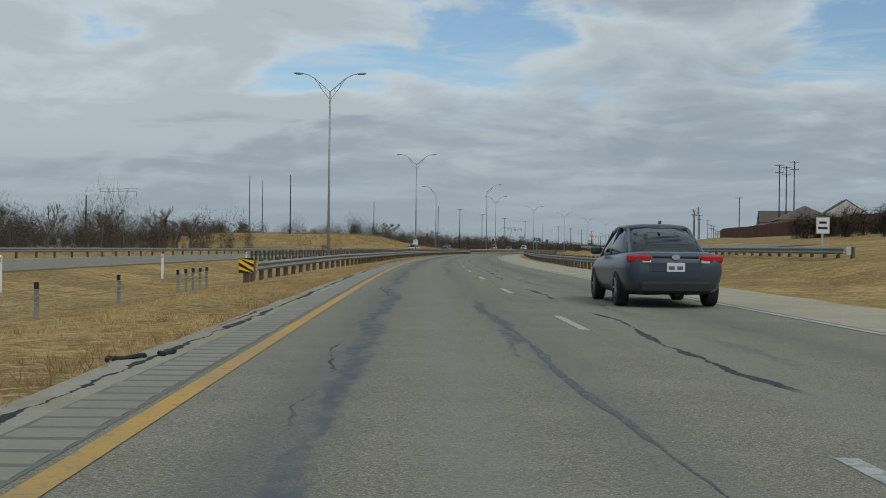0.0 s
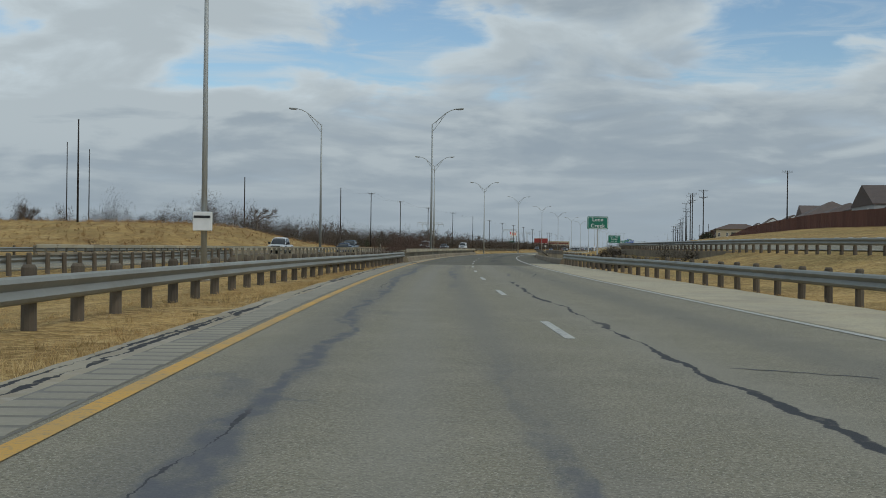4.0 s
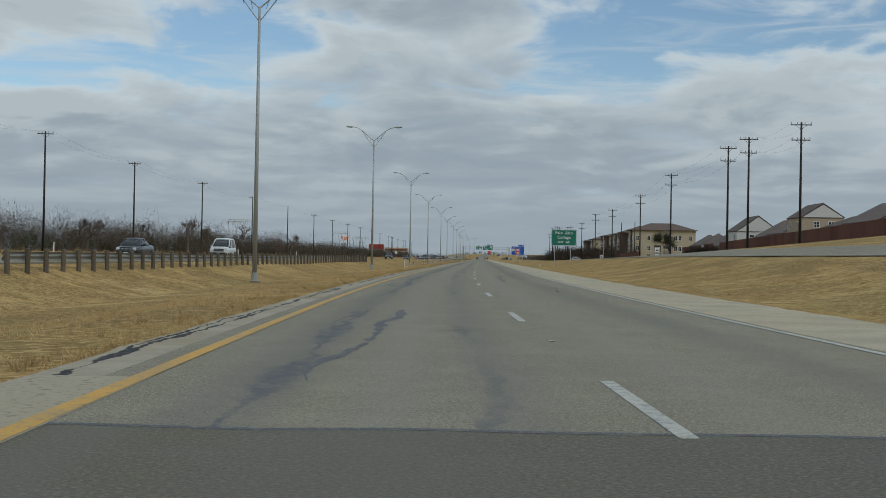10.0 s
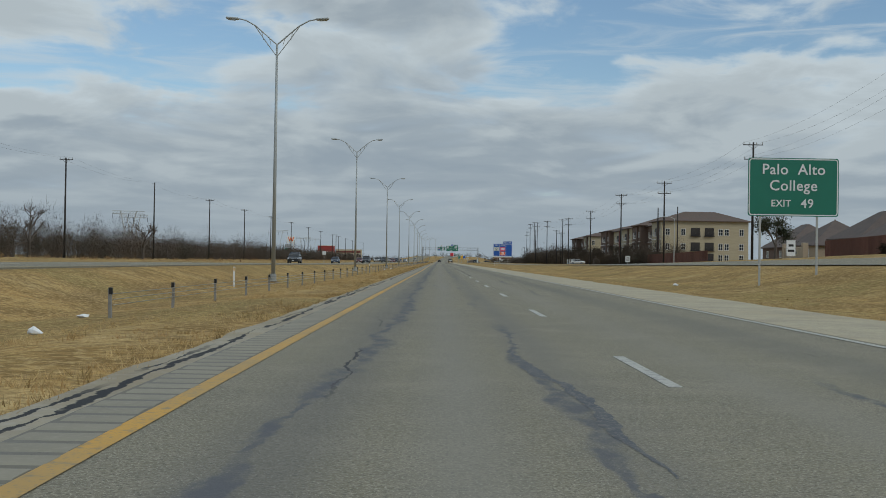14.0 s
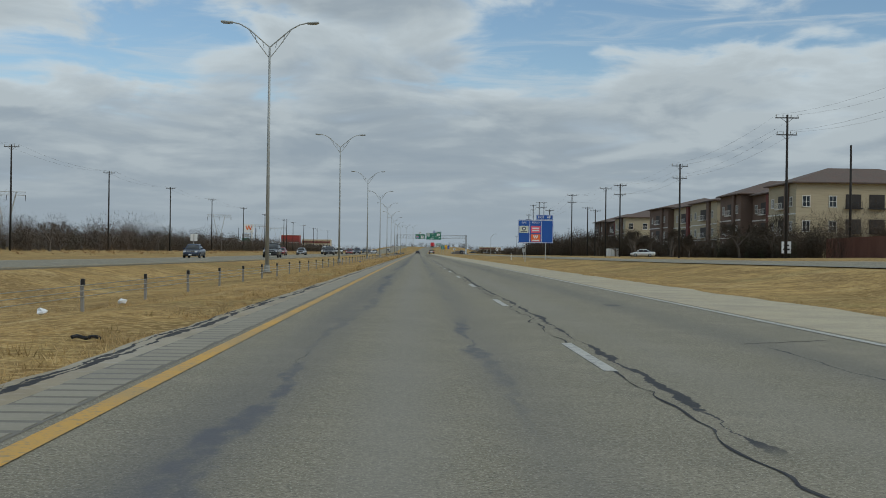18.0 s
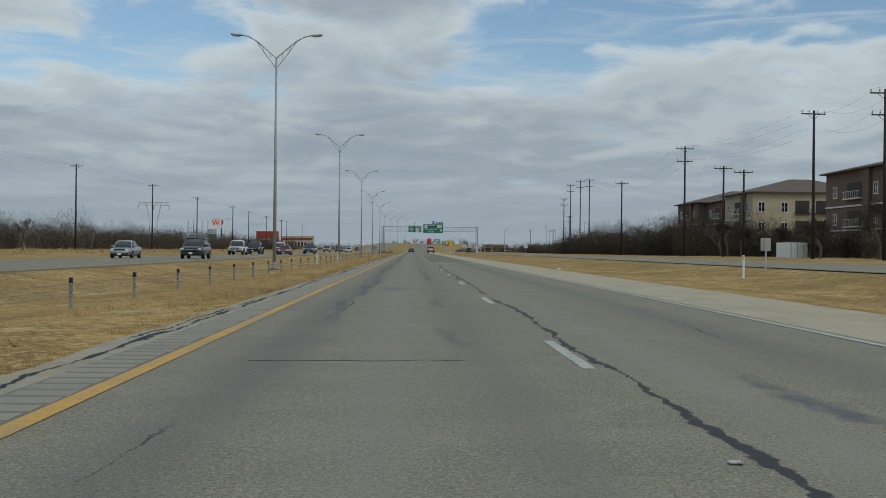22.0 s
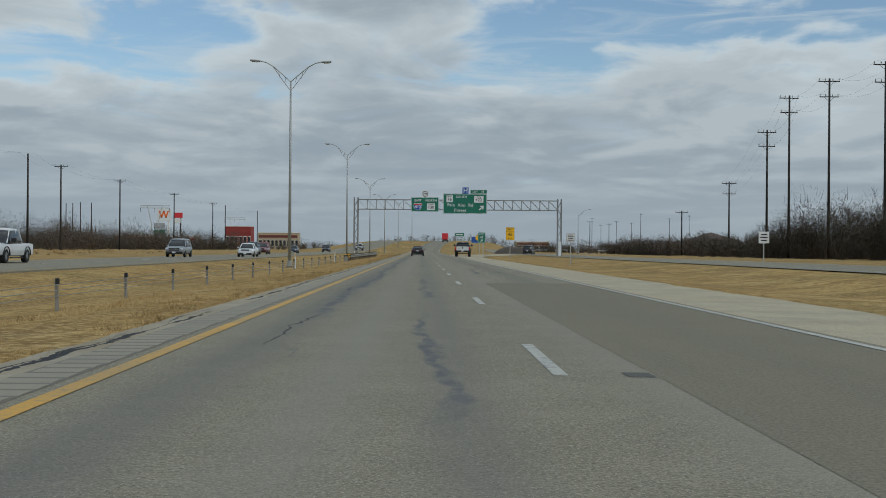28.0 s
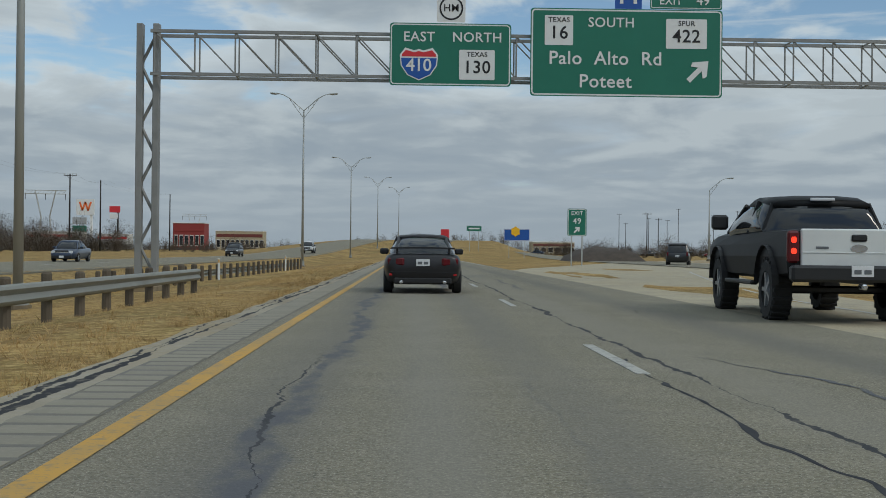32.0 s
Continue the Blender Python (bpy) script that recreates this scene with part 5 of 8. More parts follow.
def loft(stations, cap=True):
    """Sections (y, [(x, z), ...]) from the keel to the crown of the one half; both halves are made."""
    bm = bmesh.new()
    rings = []
    for y, half in stations:
        ring = [bm.verts.new((x, y, z)) for x, z in half] + [bm.verts.new((-x, y, z)) for x, z in reversed(half)]
        rings.append(ring)
    n = len(rings[0])
    for a, b in zip(rings, rings[1:]):
        for i in range(n):
            j = (i + 1) % n
            bm.faces.new((a[i], a[j], b[j], b[i]))
    if cap:
        bm.faces.new(rings[0][::-1])
        bm.faces.new(rings[-1])
    bmesh.ops.remove_doubles(bm, verts=bm.verts, dist=.0005)
    bmesh.ops.recalc_face_normals(bm, faces=bm.faces)
    return bm


def soften(bm, level=1):
    bmesh.ops.subdivide_edges(bm, edges=bm.edges, cuts=level, use_grid_fill=True, smooth=.35)
    return bm


def wheel(t, x, y, r, w, lug=False):
    side = 1 if x > 0 else -1
    bm = bmesh.new()
    rot = Matrix.Rotation(radians(90), 4, "Y")
    prof = [(r * .60, -w / 2), (r * .93, -w / 2), (r, -w * .36), (r, w * .36), (r * .93, w / 2), (r * .60, w / 2)]
    n = 22
    rings = [[bm.verts.new((b, a * math.cos(2 * math.pi * i / n), a * math.sin(2 * math.pi * i / n))) for i in range(n)] for a, b in prof]
    for k in range(len(prof)):
        A, B = rings[k], rings[(k + 1) % len(prof)]
        for i in range(n):
            bm.faces.new((A[i], A[(i + 1) % n], B[(i + 1) % n], B[i]))
    if lug:
        for i in range(n):
            a = 2 * math.pi * i / n
            box(bm, (0, r * math.cos(a), r * math.sin(a)), (w * .95, .05, .05), Matrix.Rotation(a, 4, "X"))
    bmesh.ops.recalc_face_normals(bm, faces=bm.faces)
    wh = part("wheel", bm, M_RUBBER, t, m=Matrix.Translation((x, y, r)))
    bm = bmesh.new()
    cone(bm, (side * w * .30, 0, 0), (side * w * .36, 0, 0), r * .62, r * .62, 20)
    for i in range(5):
        a = 2 * math.pi * i / 5
        box(bm, (side * w * .42, r * .33 * math.cos(a), r * .33 * math.sin(a)), (.03, r * .5, r * .13), Matrix.Rotation(a, 4, "X"))
    cone(bm, (side * w * .36, 0, 0), (side * w * .48, 0, 0), r * .15, r * .12, 10)
    part("rim", bm, M_RIM, wh)


def half_body(w, zb, zm, zt, crown, tuck=.9, shoulder=.93):
    """One half of a body section."""
    return [(0, zb), (w * tuck * .8, zb), (w * tuck, zb + .06), (w, zm), (w * .985, (zm + zt) / 2), (w * shoulder, zt - .03), (w * shoulder * .8, zt + crown * .7), (0, zt + crown)]


def half_top(w0, z0, w1, z1, crown):
    return [(0, z0), (w0, z0), (w0 * .55 + w1 * .45 + .015, (z0 + z1) / 2), (w1, z1 - .05), (w1 * .86, z1), (0, z1 + crown)]


def mirror_parts(t, x, y, z, material):
    for sx in (-1, 1):
        bm = bmesh.new()
        box(bm, (sx * (x + .1), y, z), (.22, .12, .15), bevel=.035)
        part("door_mirror", bm, material, t)


def boxpart(t, name, c, size, material, bevel=.015, label="", rot=None):
    bm = bmesh.new()
    box(bm, c, size, rot, bevel)
    return part(name, bm, material, t, label)


def plate_bars(t, y, z, w=.31, h=.155):
    p = boxpart(t, "number_plate", (0, y, z), (w, .012, h), M_PLATE, .004)
    sy = -.010 if y < .8 else .010
    for k in range(2):
        boxpart(p, "plate_bar", (-.07 + .14 * k, y + sy, z - .01), (.10, .004, .06), M_GREYINK, 0)


def sedan(m, material, label, L=4.63, W=1.78, H=1.43, coupe=False, group=""):
    """A saloon; the rear axle's end is at y = 0, the nose at y = L."""
    t = thing("car", m, label, "car", group)
    w = W / 2
    zt = .93 if not coupe else .90
    st = [(0.0, half_body(w * .80, .38, .62, zt - .07, .02)), (.07, half_body(w * .90, .30, .62, zt - .01, .02)), (.35, half_body(w * .97, .24, .60, zt + .01, .03)), (.95, half_body(w, .20, .58, zt, .03)), (2.2, half_body(w, .19, .56, zt - .03, .03)), (3.3, half_body(w, .19, .56, zt - .06, .04)), (4.0, half_body(w * .97, .20, .55, zt - .14, .05)), (L - .15, half_body(w * .86, .24, .50, zt - .27, .05)), (L, half_body(w * .70, .30, .46, zt - .36, .02))]
    part("body", soften(loft(st)), material, t, sm=True)
    r0 = .72 if not coupe else .55
    gw = w * .88
    top = [(r0, half_top(gw * .80, zt - .02, gw * .76, zt + .02, .0)), (r0 + .85, half_top(gw, zt - .02, gw * .70, H - .05, .02)), (r0 + 1.3, half_top(gw, zt - .03, gw * .73, H - .005, .025)), (2.5, half_top(gw, zt - .05, gw * .74, H, .02)), (2.95, half_top(gw, zt - .06, gw * .73, H - .09, .02)), (3.55, half_top(gw * .9, zt - .08, gw * .82, zt - .03, .0))]
    part("cabin_glass", soften(loft(top)), M_GLASS, t, sm=True, label="dark tinted glass all round")
    roof = []
    for y, q in ((r0 + .88, .72), (r0 + 1.3, .76), (2.5, .77), (2.92, .76)):
        z = float(np.interp(y, [r0 + .85, r0 + 1.3, 2.5, 2.95], [H - .045, H - .002, H + .003, H - .085]))
        roof.append((y, [(0, z - .03), (gw * q * .97, z - .05), (gw * q, z - .01), (gw * q * .85, z + .02), (0, z + .04)]))
    part("roof", soften(loft(roof)), material, t, sm=True)
    for sx in (-1, 1):
        for a, b in (((gw * .82, r0 + .05, zt), (gw * .70, r0 + .9, H - .06)), ((gw * .99, 2.18, zt - .05), (gw * .76, 2.15, H - .02)), ((gw * .95, 3.5, zt - .07), (gw * .75, 2.95, H - .09))):
            part("pillar", cone(bmesh.new(), (sx * a[0], a[1], a[2]), (sx * b[0], b[1], b[2]), .045, .04, 6), material, t)
    for y in (.92, .92 + L * .583):
        for x in (-w + .1, w - .1):
            wheel(t, x, y, .32, .21)
    mirror_parts(t, w * .93, 3.05, .98, material)
    return t, w, zt


def grey_saloon(m):
    P = paint("blue_grey_paint", (0.040, 0.055, 0.076), .4, .3)
    t, w, zt = sedan(m, P, "blue-grey saloon car in the travel lane seen from behind")
    for sx in (-1, 1):
        a = boxpart(t, "tail_lamp", (sx * .62, .055, .845), (.42, .12, .13), M_TAIL, .03, "red tail lamp with a clear reversing lens", Matrix.Rotation(sx * .22, 4, "Z"))
        boxpart(a, "reversing_lens", (sx * .50, .02, .80), (.16, .10, .06), M_HEAD, .015, rot=Matrix.Rotation(sx * .2, 4, "Z"))
    boxpart(t, "rear_bumper_insert", (0, .02, .36), (1.25, .12, .20), M_BLACK, .04, "black lower bumper insert")
    boxpart(t, "bumper_trim", (0, -.005, .30), (1.1, .05, .03), M_CHROME, .01)
    boxpart(t, "plate_recess", (0, .035, .70), (.95, .08, .2), P, .03)
    boxpart(t, "boot_garnish", (0, .01, .875), (.8, .05, .04), M_BLACK, .01)
    plate_bars(t, -.012, .70)
    bm = bmesh.new()
    bmesh.ops.create_circle(bm, cap_ends=True, segments=14, radius=.055, matrix=Matrix.Translation((0, -.018, .875)) @ FACE @ Matrix.Diagonal((1.3, .85, 1, 1)))
    part("badge", bm, M_CHROME, t)
    boxpart(t, "roof_fin", (0, 1.45, 1.50), (.04, .16, .06), P, .012)
    return t


def black_coupe(m):
    P = paint("black_paint", (0.008, 0.007, 0.009), .42, .0)
    P.node_tree.nodes["Principled BSDF"].inputs["Coat Weight"].default_value = .15
    t, w, zt = sedan(m, P, "black two-door coupe with a rear spoiler seen from behind", 4.6, 1.83, 1.35, True)
    for sx in (-1, 1):
        boxpart(t, "tail_lamp", (sx * .62, .06, .74), (.40, .12, .20), M_TAILDARK, .04, "dark red smoked tail lamp", Matrix.Rotation(sx * .2, 4, "Z"))
        boxpart(t, "exhaust_tip", (sx * .5, -.02, .27), (.09, .12, .07), M_CHROME, .02)
        boxpart(t, "spoiler_leg", (sx * .6, .22, .985), (.05, .16, .12), P, .015)
        boxpart(t, "reflector", (sx * .72, .045, .44), (.12, .05, .05), M_TAIL, .01)
    bm = bmesh.new()
    prism(bm, [(-.78, 1.035), (-.72, 1.07), (0, 1.085), (.72, 1.07), (.78, 1.035), (.72, 1.03), (0, 1.045), (-.72, 1.03)], .1, .32)
    part("spoiler", bm, P, t)
    boxpart(t, "rear_valance", (0, .04, .30), (1.35, .12, .16), M_BLACK, .04)
    boxpart(t, "bumper_line", (0, .012, .50), (1.5, .03, .025), M_BLACK, .008)
    boxpart(t, "badge", (.42, .03, .84), (.14, .02, .03), M_CHROME, .004)
    plate_bars(t, .0, .72)
    return t


def pickup(m, P, label, tailgate=None, lifted=0.0, L=5.9, W=2.05, rear=True, group=""):
    t = thing("pickup_truck", m, label, "pickup truck", group)
    w, z0 = W / 2, .42 + lifted
    zt = 1.12 + lifted
    st = [(0.0, half_body(w * .95, z0 + .10, z0 + .3, zt - .02, 0, .97, .97)), (.05, half_body(w * .985, z0, z0 + .3, zt, 0, .97, .97)), (1.9, half_body(w, z0 - .05, z0 + .3, zt, 0, .96, .96)), (3.9, half_body(w, z0 - .05, z0 + .3, zt - .02, .01, .96, .95)), (5.2, half_body(w * .99, z0, z0 + .3, zt - .02, .05, .95, .92)), (L - .08, half_body(w * .95, z0 + .02, z0 + .3, zt - .06, .04, .95, .9)), (L, half_body(w * .88, z0 + .1, z0 + .3, zt - .12, .02, .95, .9))]
    part("body", loft(st), P, t)
    H = zt + (.50 if lifted else .78)
    cab = [(1.75, half_top(w * .92, zt - .03, w * .80, zt + .06, 0)), (1.88, half_top(w * .93, zt - .03, w * .74, H - .06, .03)), (2.6, half_top(w * .94, zt - .03, w * .77, H, .03)), (3.55, half_top(w * .94, zt - .03, w * .76, H - .03, .03)), (4.45, half_top(w * .90, zt - .03, w * .83, zt + .06, 0))]
    part("cab_glass", soften(loft(cab)), M_GLASS, t, sm=True, label="dark cab glass")
    roof = [(y, [(0, z - .06), (w * .70, z - .08), (w * .745, z - .03), (w * .64, z + .025), (0, z + .045)]) for y, z in ((1.84, H - .05), (2.6, H), (3.6, H - .03))]
    part("roof", soften(loft(roof)), P, t, sm=True)
    for sx in (-1, 1):
        for a, b in (((.89, 1.80, zt), (.73, 1.90, H - .06)), ((.915, 2.7, zt - .02), (.765, 2.65, H)), ((.88, 4.4, zt), (.755, 3.6, H - .04))):
            part("pillar", cone(bmesh.new(), (sx * w * a[0], a[1], a[2]), (sx * w * b[0], b[1], b[2]), .045, .035, 6), P, t)
        boxpart(t, "side_step", (sx * w * .98, 3.0, z0 - .12), (.12, 2.0, .07), M_BLACK, .02)
        for y in (1.15, 4.75):
            bm = bmesh.new()
            n = 12
            pts = [(math.cos(math.pi * i / n), math.sin(math.pi * i / n)) for i in range(n + 1)]
            for (a, b), (c, d) in zip(pts, pts[1:]):
                R = .52 + lifted * .3
                zc = .42 + lifted * .5
                f = [(sx * w * .95, y + R * a, zc + R * b), (sx * (w + .05), y + R * a, zc + R * b), (sx * (w + .05), y + R * c, zc + R * d), (sx * w * .95, y + R * c, zc + R * d)]
                bm.faces.new([bm.verts.new(q) for q in f])
            part("wheel_arch", bm, M_BLACK, t)
    r = .40 + lifted * .25
    for y in (1.15, 4.75):
        for x in (-w + .14, w - .14):
            wheel(t, x, y, r, .30, lifted > 0)
    for sx in (-1, 1):
        boxpart(t, "door_mirror", (sx * (w + .14), 3.95, zt + .18), (.28, .16, .26), M_BLACK, .04)
    if rear:
        tg = boxpart(t, "tailgate", (0, -.012, zt - .28), (W * .80, .06, .56), tailgate or P, .02, "white tailgate of another colour" if tailgate else "")
        boxpart(tg, "crease", (0, -.046, zt - .34), (W * .78, .012, .02), tailgate or P, .004)
        boxpart(tg, "handle", (-.0, -.05, zt - .13), (.22, .03, .10), M_BLACK, .02)
        bm = bmesh.new()
        bmesh.ops.create_circle(bm, cap_ends=True, segments=16, radius=.06, matrix=Matrix.Translation((0, -.052, zt - .28)) @ FACE @ Matrix.Diagonal((2.0, 1, 1, 1)))
        part("badge", bm, M_CHROME, tg)
        boxpart(tg, "badge_bar", (-.52, -.048, zt - .27), (.18, .01, .035), M_GREYINK, .003)
        for sx in (-1, 1):
            lamp = boxpart(t, "tail_lamp", (sx * (w - .10), .0, zt - .26), (.17, .10, .46), M_TAILDARK, .03)
            if tailgate:
                for z in (zt - .16, zt - .32):
                    boxpart(lamp, "lit_bulb", (sx * (w - .10), -.055, z), (.075, .02, .085), M_LIT, .02, "glowing red brake light")
        boxpart(t, "rear_bumper", (0, -.10, z0 + .06), (W * .96, .22, .24), M_BLACK, .04)
        plate_bars(t, -.215, z0 + .10)
        boxpart(t, "tow_hitch", (0, -.22, z0 - .12), (.08, .22, .08), M_CHROME, .02)
        boxpart(t, "rear_axle", (0, 1.15, r), (W * .75, .12, .12), M_BLACK, .03)
        bl = boxpart(t, "high_brake_lamp", (0, 1.80, H + .0), (.38, .05, .05), M_HEAD, .01)
    else:
        front_face(t, w, z0, zt, L)
    return t


def front_face(t, w, z0, zt, L):
    boxpart(t, "grille", (0, L - .01, z0 + .42), (w * 1.15, .07, .28), M_BLACK, .03)
    boxpart(t, "grille_bar", (0, L + .03, z0 + .42), (w * 1.1, .03, .05), M_CHROME, .01)
    for sx in (-1, 1):
        boxpart(t, "headlamp", (sx * w * .78, L - .05, z0 + .44), (w * .34, .10, .17), M_HEAD, .03)
    boxpart(t, "front_bumper", (0, L - .02, z0 + .10), (w * 1.8, .16, .2), M_BLACK, .04)
    boxpart(t, "number_plate", (0, L + .065, z0 + .12), (.31, .01, .15), M_PLATE, .004)


def suv(m, P, label, L=4.7, W=1.9, H=1.72, rear=False, group=""):
    t = thing("suv", m, label, "car", group)
    w, zt = W / 2, 1.04
    st = [(0.0, half_body(w * .86, .45, .7, zt, 0)), (.06, half_body(w * .95, .36, .66, zt + .02, 0)), (.9, half_body(w, .28, .62, zt + .01, 0)), (3.3, half_body(w, .26, .6, zt - .02, .03)), (4.2, half_body(w * .97, .28, .6, zt - .06, .06)), (L - .1, half_body(w * .88, .32, .56, zt - .16, .04)), (L, half_body(w * .78, .38, .54, zt - .24, .02))]
    part("body", soften(loft(st)), P, t, sm=True)
    gw = w * .93
    top = [(.04, half_top(gw * .9, zt - .02, gw * .84, zt + .05, 0)), (.32, half_top(gw * .97, zt - .02, gw * .78, H - .05, .02)), (1.4, half_top(gw, zt - .02, gw * .82, H, .02)), (2.5, half_top(gw, zt - .03, gw * .82, H - .02, .02)), (3.6, half_top(gw * .93, zt - .05, gw * .84, zt + .02, 0))]
    part("cabin_glass", soften(loft(top)), M_GLASS, t, sm=True)
    roof = [(y, [(0, z - .03), (gw * .80, z - .05), (gw * .86, z - .01), (gw * .75, z + .03), (0, z + .05)]) for y, z in ((.26, H - .06), (1.4, H), (2.55, H - .02))]
    part("roof", soften(loft(roof)), P, t, sm=True)
    for sx in (-1, 1):
        for a, b in (((.92, .08, zt), (.80, .33, H - .05)), ((.99, .95, zt), (.84, 1.0, H - .01)), ((.99, 2.2, zt), (.84, 2.1, H - .01)), ((.95, 3.5, zt - .03), (.84, 2.55, H - .03))):
            part("pillar", cone(bmesh.new(), (sx * gw * a[0], a[1], a[2]), (sx * gw * b[0], b[1], b[2]), .05, .045, 6), P, t)
    for y in (.85, 3.65):
        for x in (-w + .1, w - .1):
            wheel(t, x, y, .35, .22)
    mirror_parts(t, w * .95, 3.05, 1.12, P)
    if rear:
        for sx in (-1, 1):
            boxpart(t, "tail_lamp", (sx * w * .84, .03, .98), (.16, .1, .3), M_TAILDARK, .03)
        plate_bars(t, -.01, .8)
    front_face(t, w * .95, .34, zt, L)
    return t


def front_sedan(m, P, label, group=""):
    t, w, zt = sedan(m, P, label, group=group)
    front_face(t, w * .86, .22, .7, 4.60)
    return t


grey_saloon(stand(80.0, 2.34, 0, 0))
black_coupe(stand(1262.6, -1.58, 0, 0))
M_TRUCKBLACK = mat("black_truck_paint", (0.011, 0.012, 0.014), .5, 0, spots=[(1.5, 5, .45, .7, (0.022, 0.022, 0.022), .6)], spec=.22)
M_TAILGATE = paint("white_truck_paint", (0.66, 0.68, 0.67), .35, 0)
pickup(stand(1251.7, 4.48, 0, -3), M_TRUCKBLACK, "lifted black pickup truck with a white tailgate and lit brake lights", M_TAILGATE, .24)
G = "traffic on the far carriageway"
PW, PB, PS, PR, PD, PN = paint("white_car_paint", (.62, .63, .63), .3, 0), paint("navy_car_paint", (.025, .04, .075)), paint("silver_car_paint", (.30, .31, .32), .3, .6), paint("red_car_paint", (.20, .012, .014)), paint("dark_car_paint", (.022, .023, .025)), paint("teal_truck_paint", (.035, .06, .075))


def oncoming(s, lane):
    lat = -19.6 if lane == 0 else -25.2
    return stand(s + 4.6, lat, .025 + rise_left(s), 180)


pickup(oncoming(352, 1), PW, "white pickup truck coming the other way over the bridge", L=5.9, rear=False, group=G)
front_sedan(oncoming(366, 0), PB, "dark blue saloon coming the other way", G)
pickup(oncoming(406, 1), PN, "teal pickup truck coming the other way", rear=False, group=G)
suv(oncoming(459, 0), PW, "white SUV coming the other way", group=G)
front_sedan(oncoming(520, 1), PD, "dark saloon coming the other way", G)
suv(oncoming(551, 1), PW, "white off-roader with a dark front coming the other way", 4.3, 1.85, 1.85, group=G)
suv(oncoming(771, 1), PD, "dark SUV coming the other way", group=G)
front_sedan(oncoming(849, 1), PB, "navy saloon coming the other way", G)
suv(oncoming(871, 0), PD, "black SUV coming the other way", group=G)
front_sedan(oncoming(931, 1), PR, "red saloon coming the other way", G)
front_sedan(oncoming(968, 1), PS, "grey saloon coming the other way", G)
suv(oncoming(969, 0), PD, "dark boxy SUV coming the other way", group=G)
pickup(oncoming(1034, 1), PW, "white pickup truck coming the other way", rear=False, group=G)
pickup(oncoming(1052, 1), PD, "dark pickup truck coming the other way", rear=False, group=G)
front_sedan(oncoming(1041, 0), PR, "dark red saloon coming the other way", G)
pickup(oncoming(1088, 1), PW, "white work pickup coming the other way", rear=False, group=G)
suv(oncoming(1083, 0), PB, "dark blue SUV coming the other way", group=G)
pickup(oncoming(1157, 1), PW, "white pickup truck farther along the far carriageway", rear=False, group=G)
suv(oncoming(1208, 1), PS, "silver SUV coming the other way", group=G)
front_sedan(oncoming(1217, 0), PW, "white saloon coming the other way", G)
suv(oncoming(1261, 1), PN, "slate SUV coming the other way", group=G)
suv(oncoming(1272, 1), PR, "maroon SUV coming the other way", group=G)
front_sedan(oncoming(1317, 1), PB, "dark blue saloon far along the carriageway", G)
suv(oncoming(1395, 1), PD, "black SUV far along the carriageway", group=G)
pickup(oncoming(1440, 0), PW, "white pickup far along the carriageway", rear=False, group=G)
front_sedan(stand(950.0, 43.0, dry_z(950.0, 43.0) + .03, 75), PW, "white saloon parked beside the frontage road")
suv(stand(1335, 20.4, .0, -15), PD, "black boxy SUV driving down the exit ramp", 4.5, 1.9, 1.8, True)

# ---------------------------------------------------------------- plants
RNG = np.random.default_rng(7)


def shards(base, tip, width):
    """Thin pointed blades from base to tip: vertices and faces as arrays."""
    d = tip - base
    side = np.stack([-d[:, 1] + RNG.normal(0, .3, len(d)), d[:, 0] + RNG.normal(0, .3, len(d)), RNG.normal(0, .3, len(d))], 1)
    side /= np.linalg.norm(side, axis=1, keepdims=True) + 1e-9
    v = np.concatenate([base - side * width[:, None] / 2, base + side * width[:, None] / 2, tip], 1).reshape(-1, 3)
    return v, np.arange(len(v)).reshape(-1, 3)


def shard_object(name, chunks, material, kind="stuff", label="", category="", parent=None, m=None):
    v = np.concatenate([c[0] for c in chunks])
    me = bpy.data.meshes.new(name)
    n = len(v)
    me.vertices.add(n)
    me.vertices.foreach_set("co", v.astype(np.float32).ravel())
    me.loops.add(n)
    me.loops.foreach_set("vertex_index", np.arange(n, dtype=np.int32))
    me.polygons.add(n // 3)
    me.polygons.foreach_set("loop_start", np.arange(0, n, 3, dtype=np.int32))
    me.polygons.foreach_set("loop_total", np.full(n // 3, 3, dtype=np.int32))
    me.update()
    me.validate()
    me.materials.append(material)
    return put(name, me, parent, m, label=label, category=category, kind=kind)


def spots_on(s, lat, dz=0.0, dry=False):
    return np.array([at(a, b, (dry_z(a, b) if dry else ground_z(a, b)) + dz)[:] for a, b in zip(s, lat)])


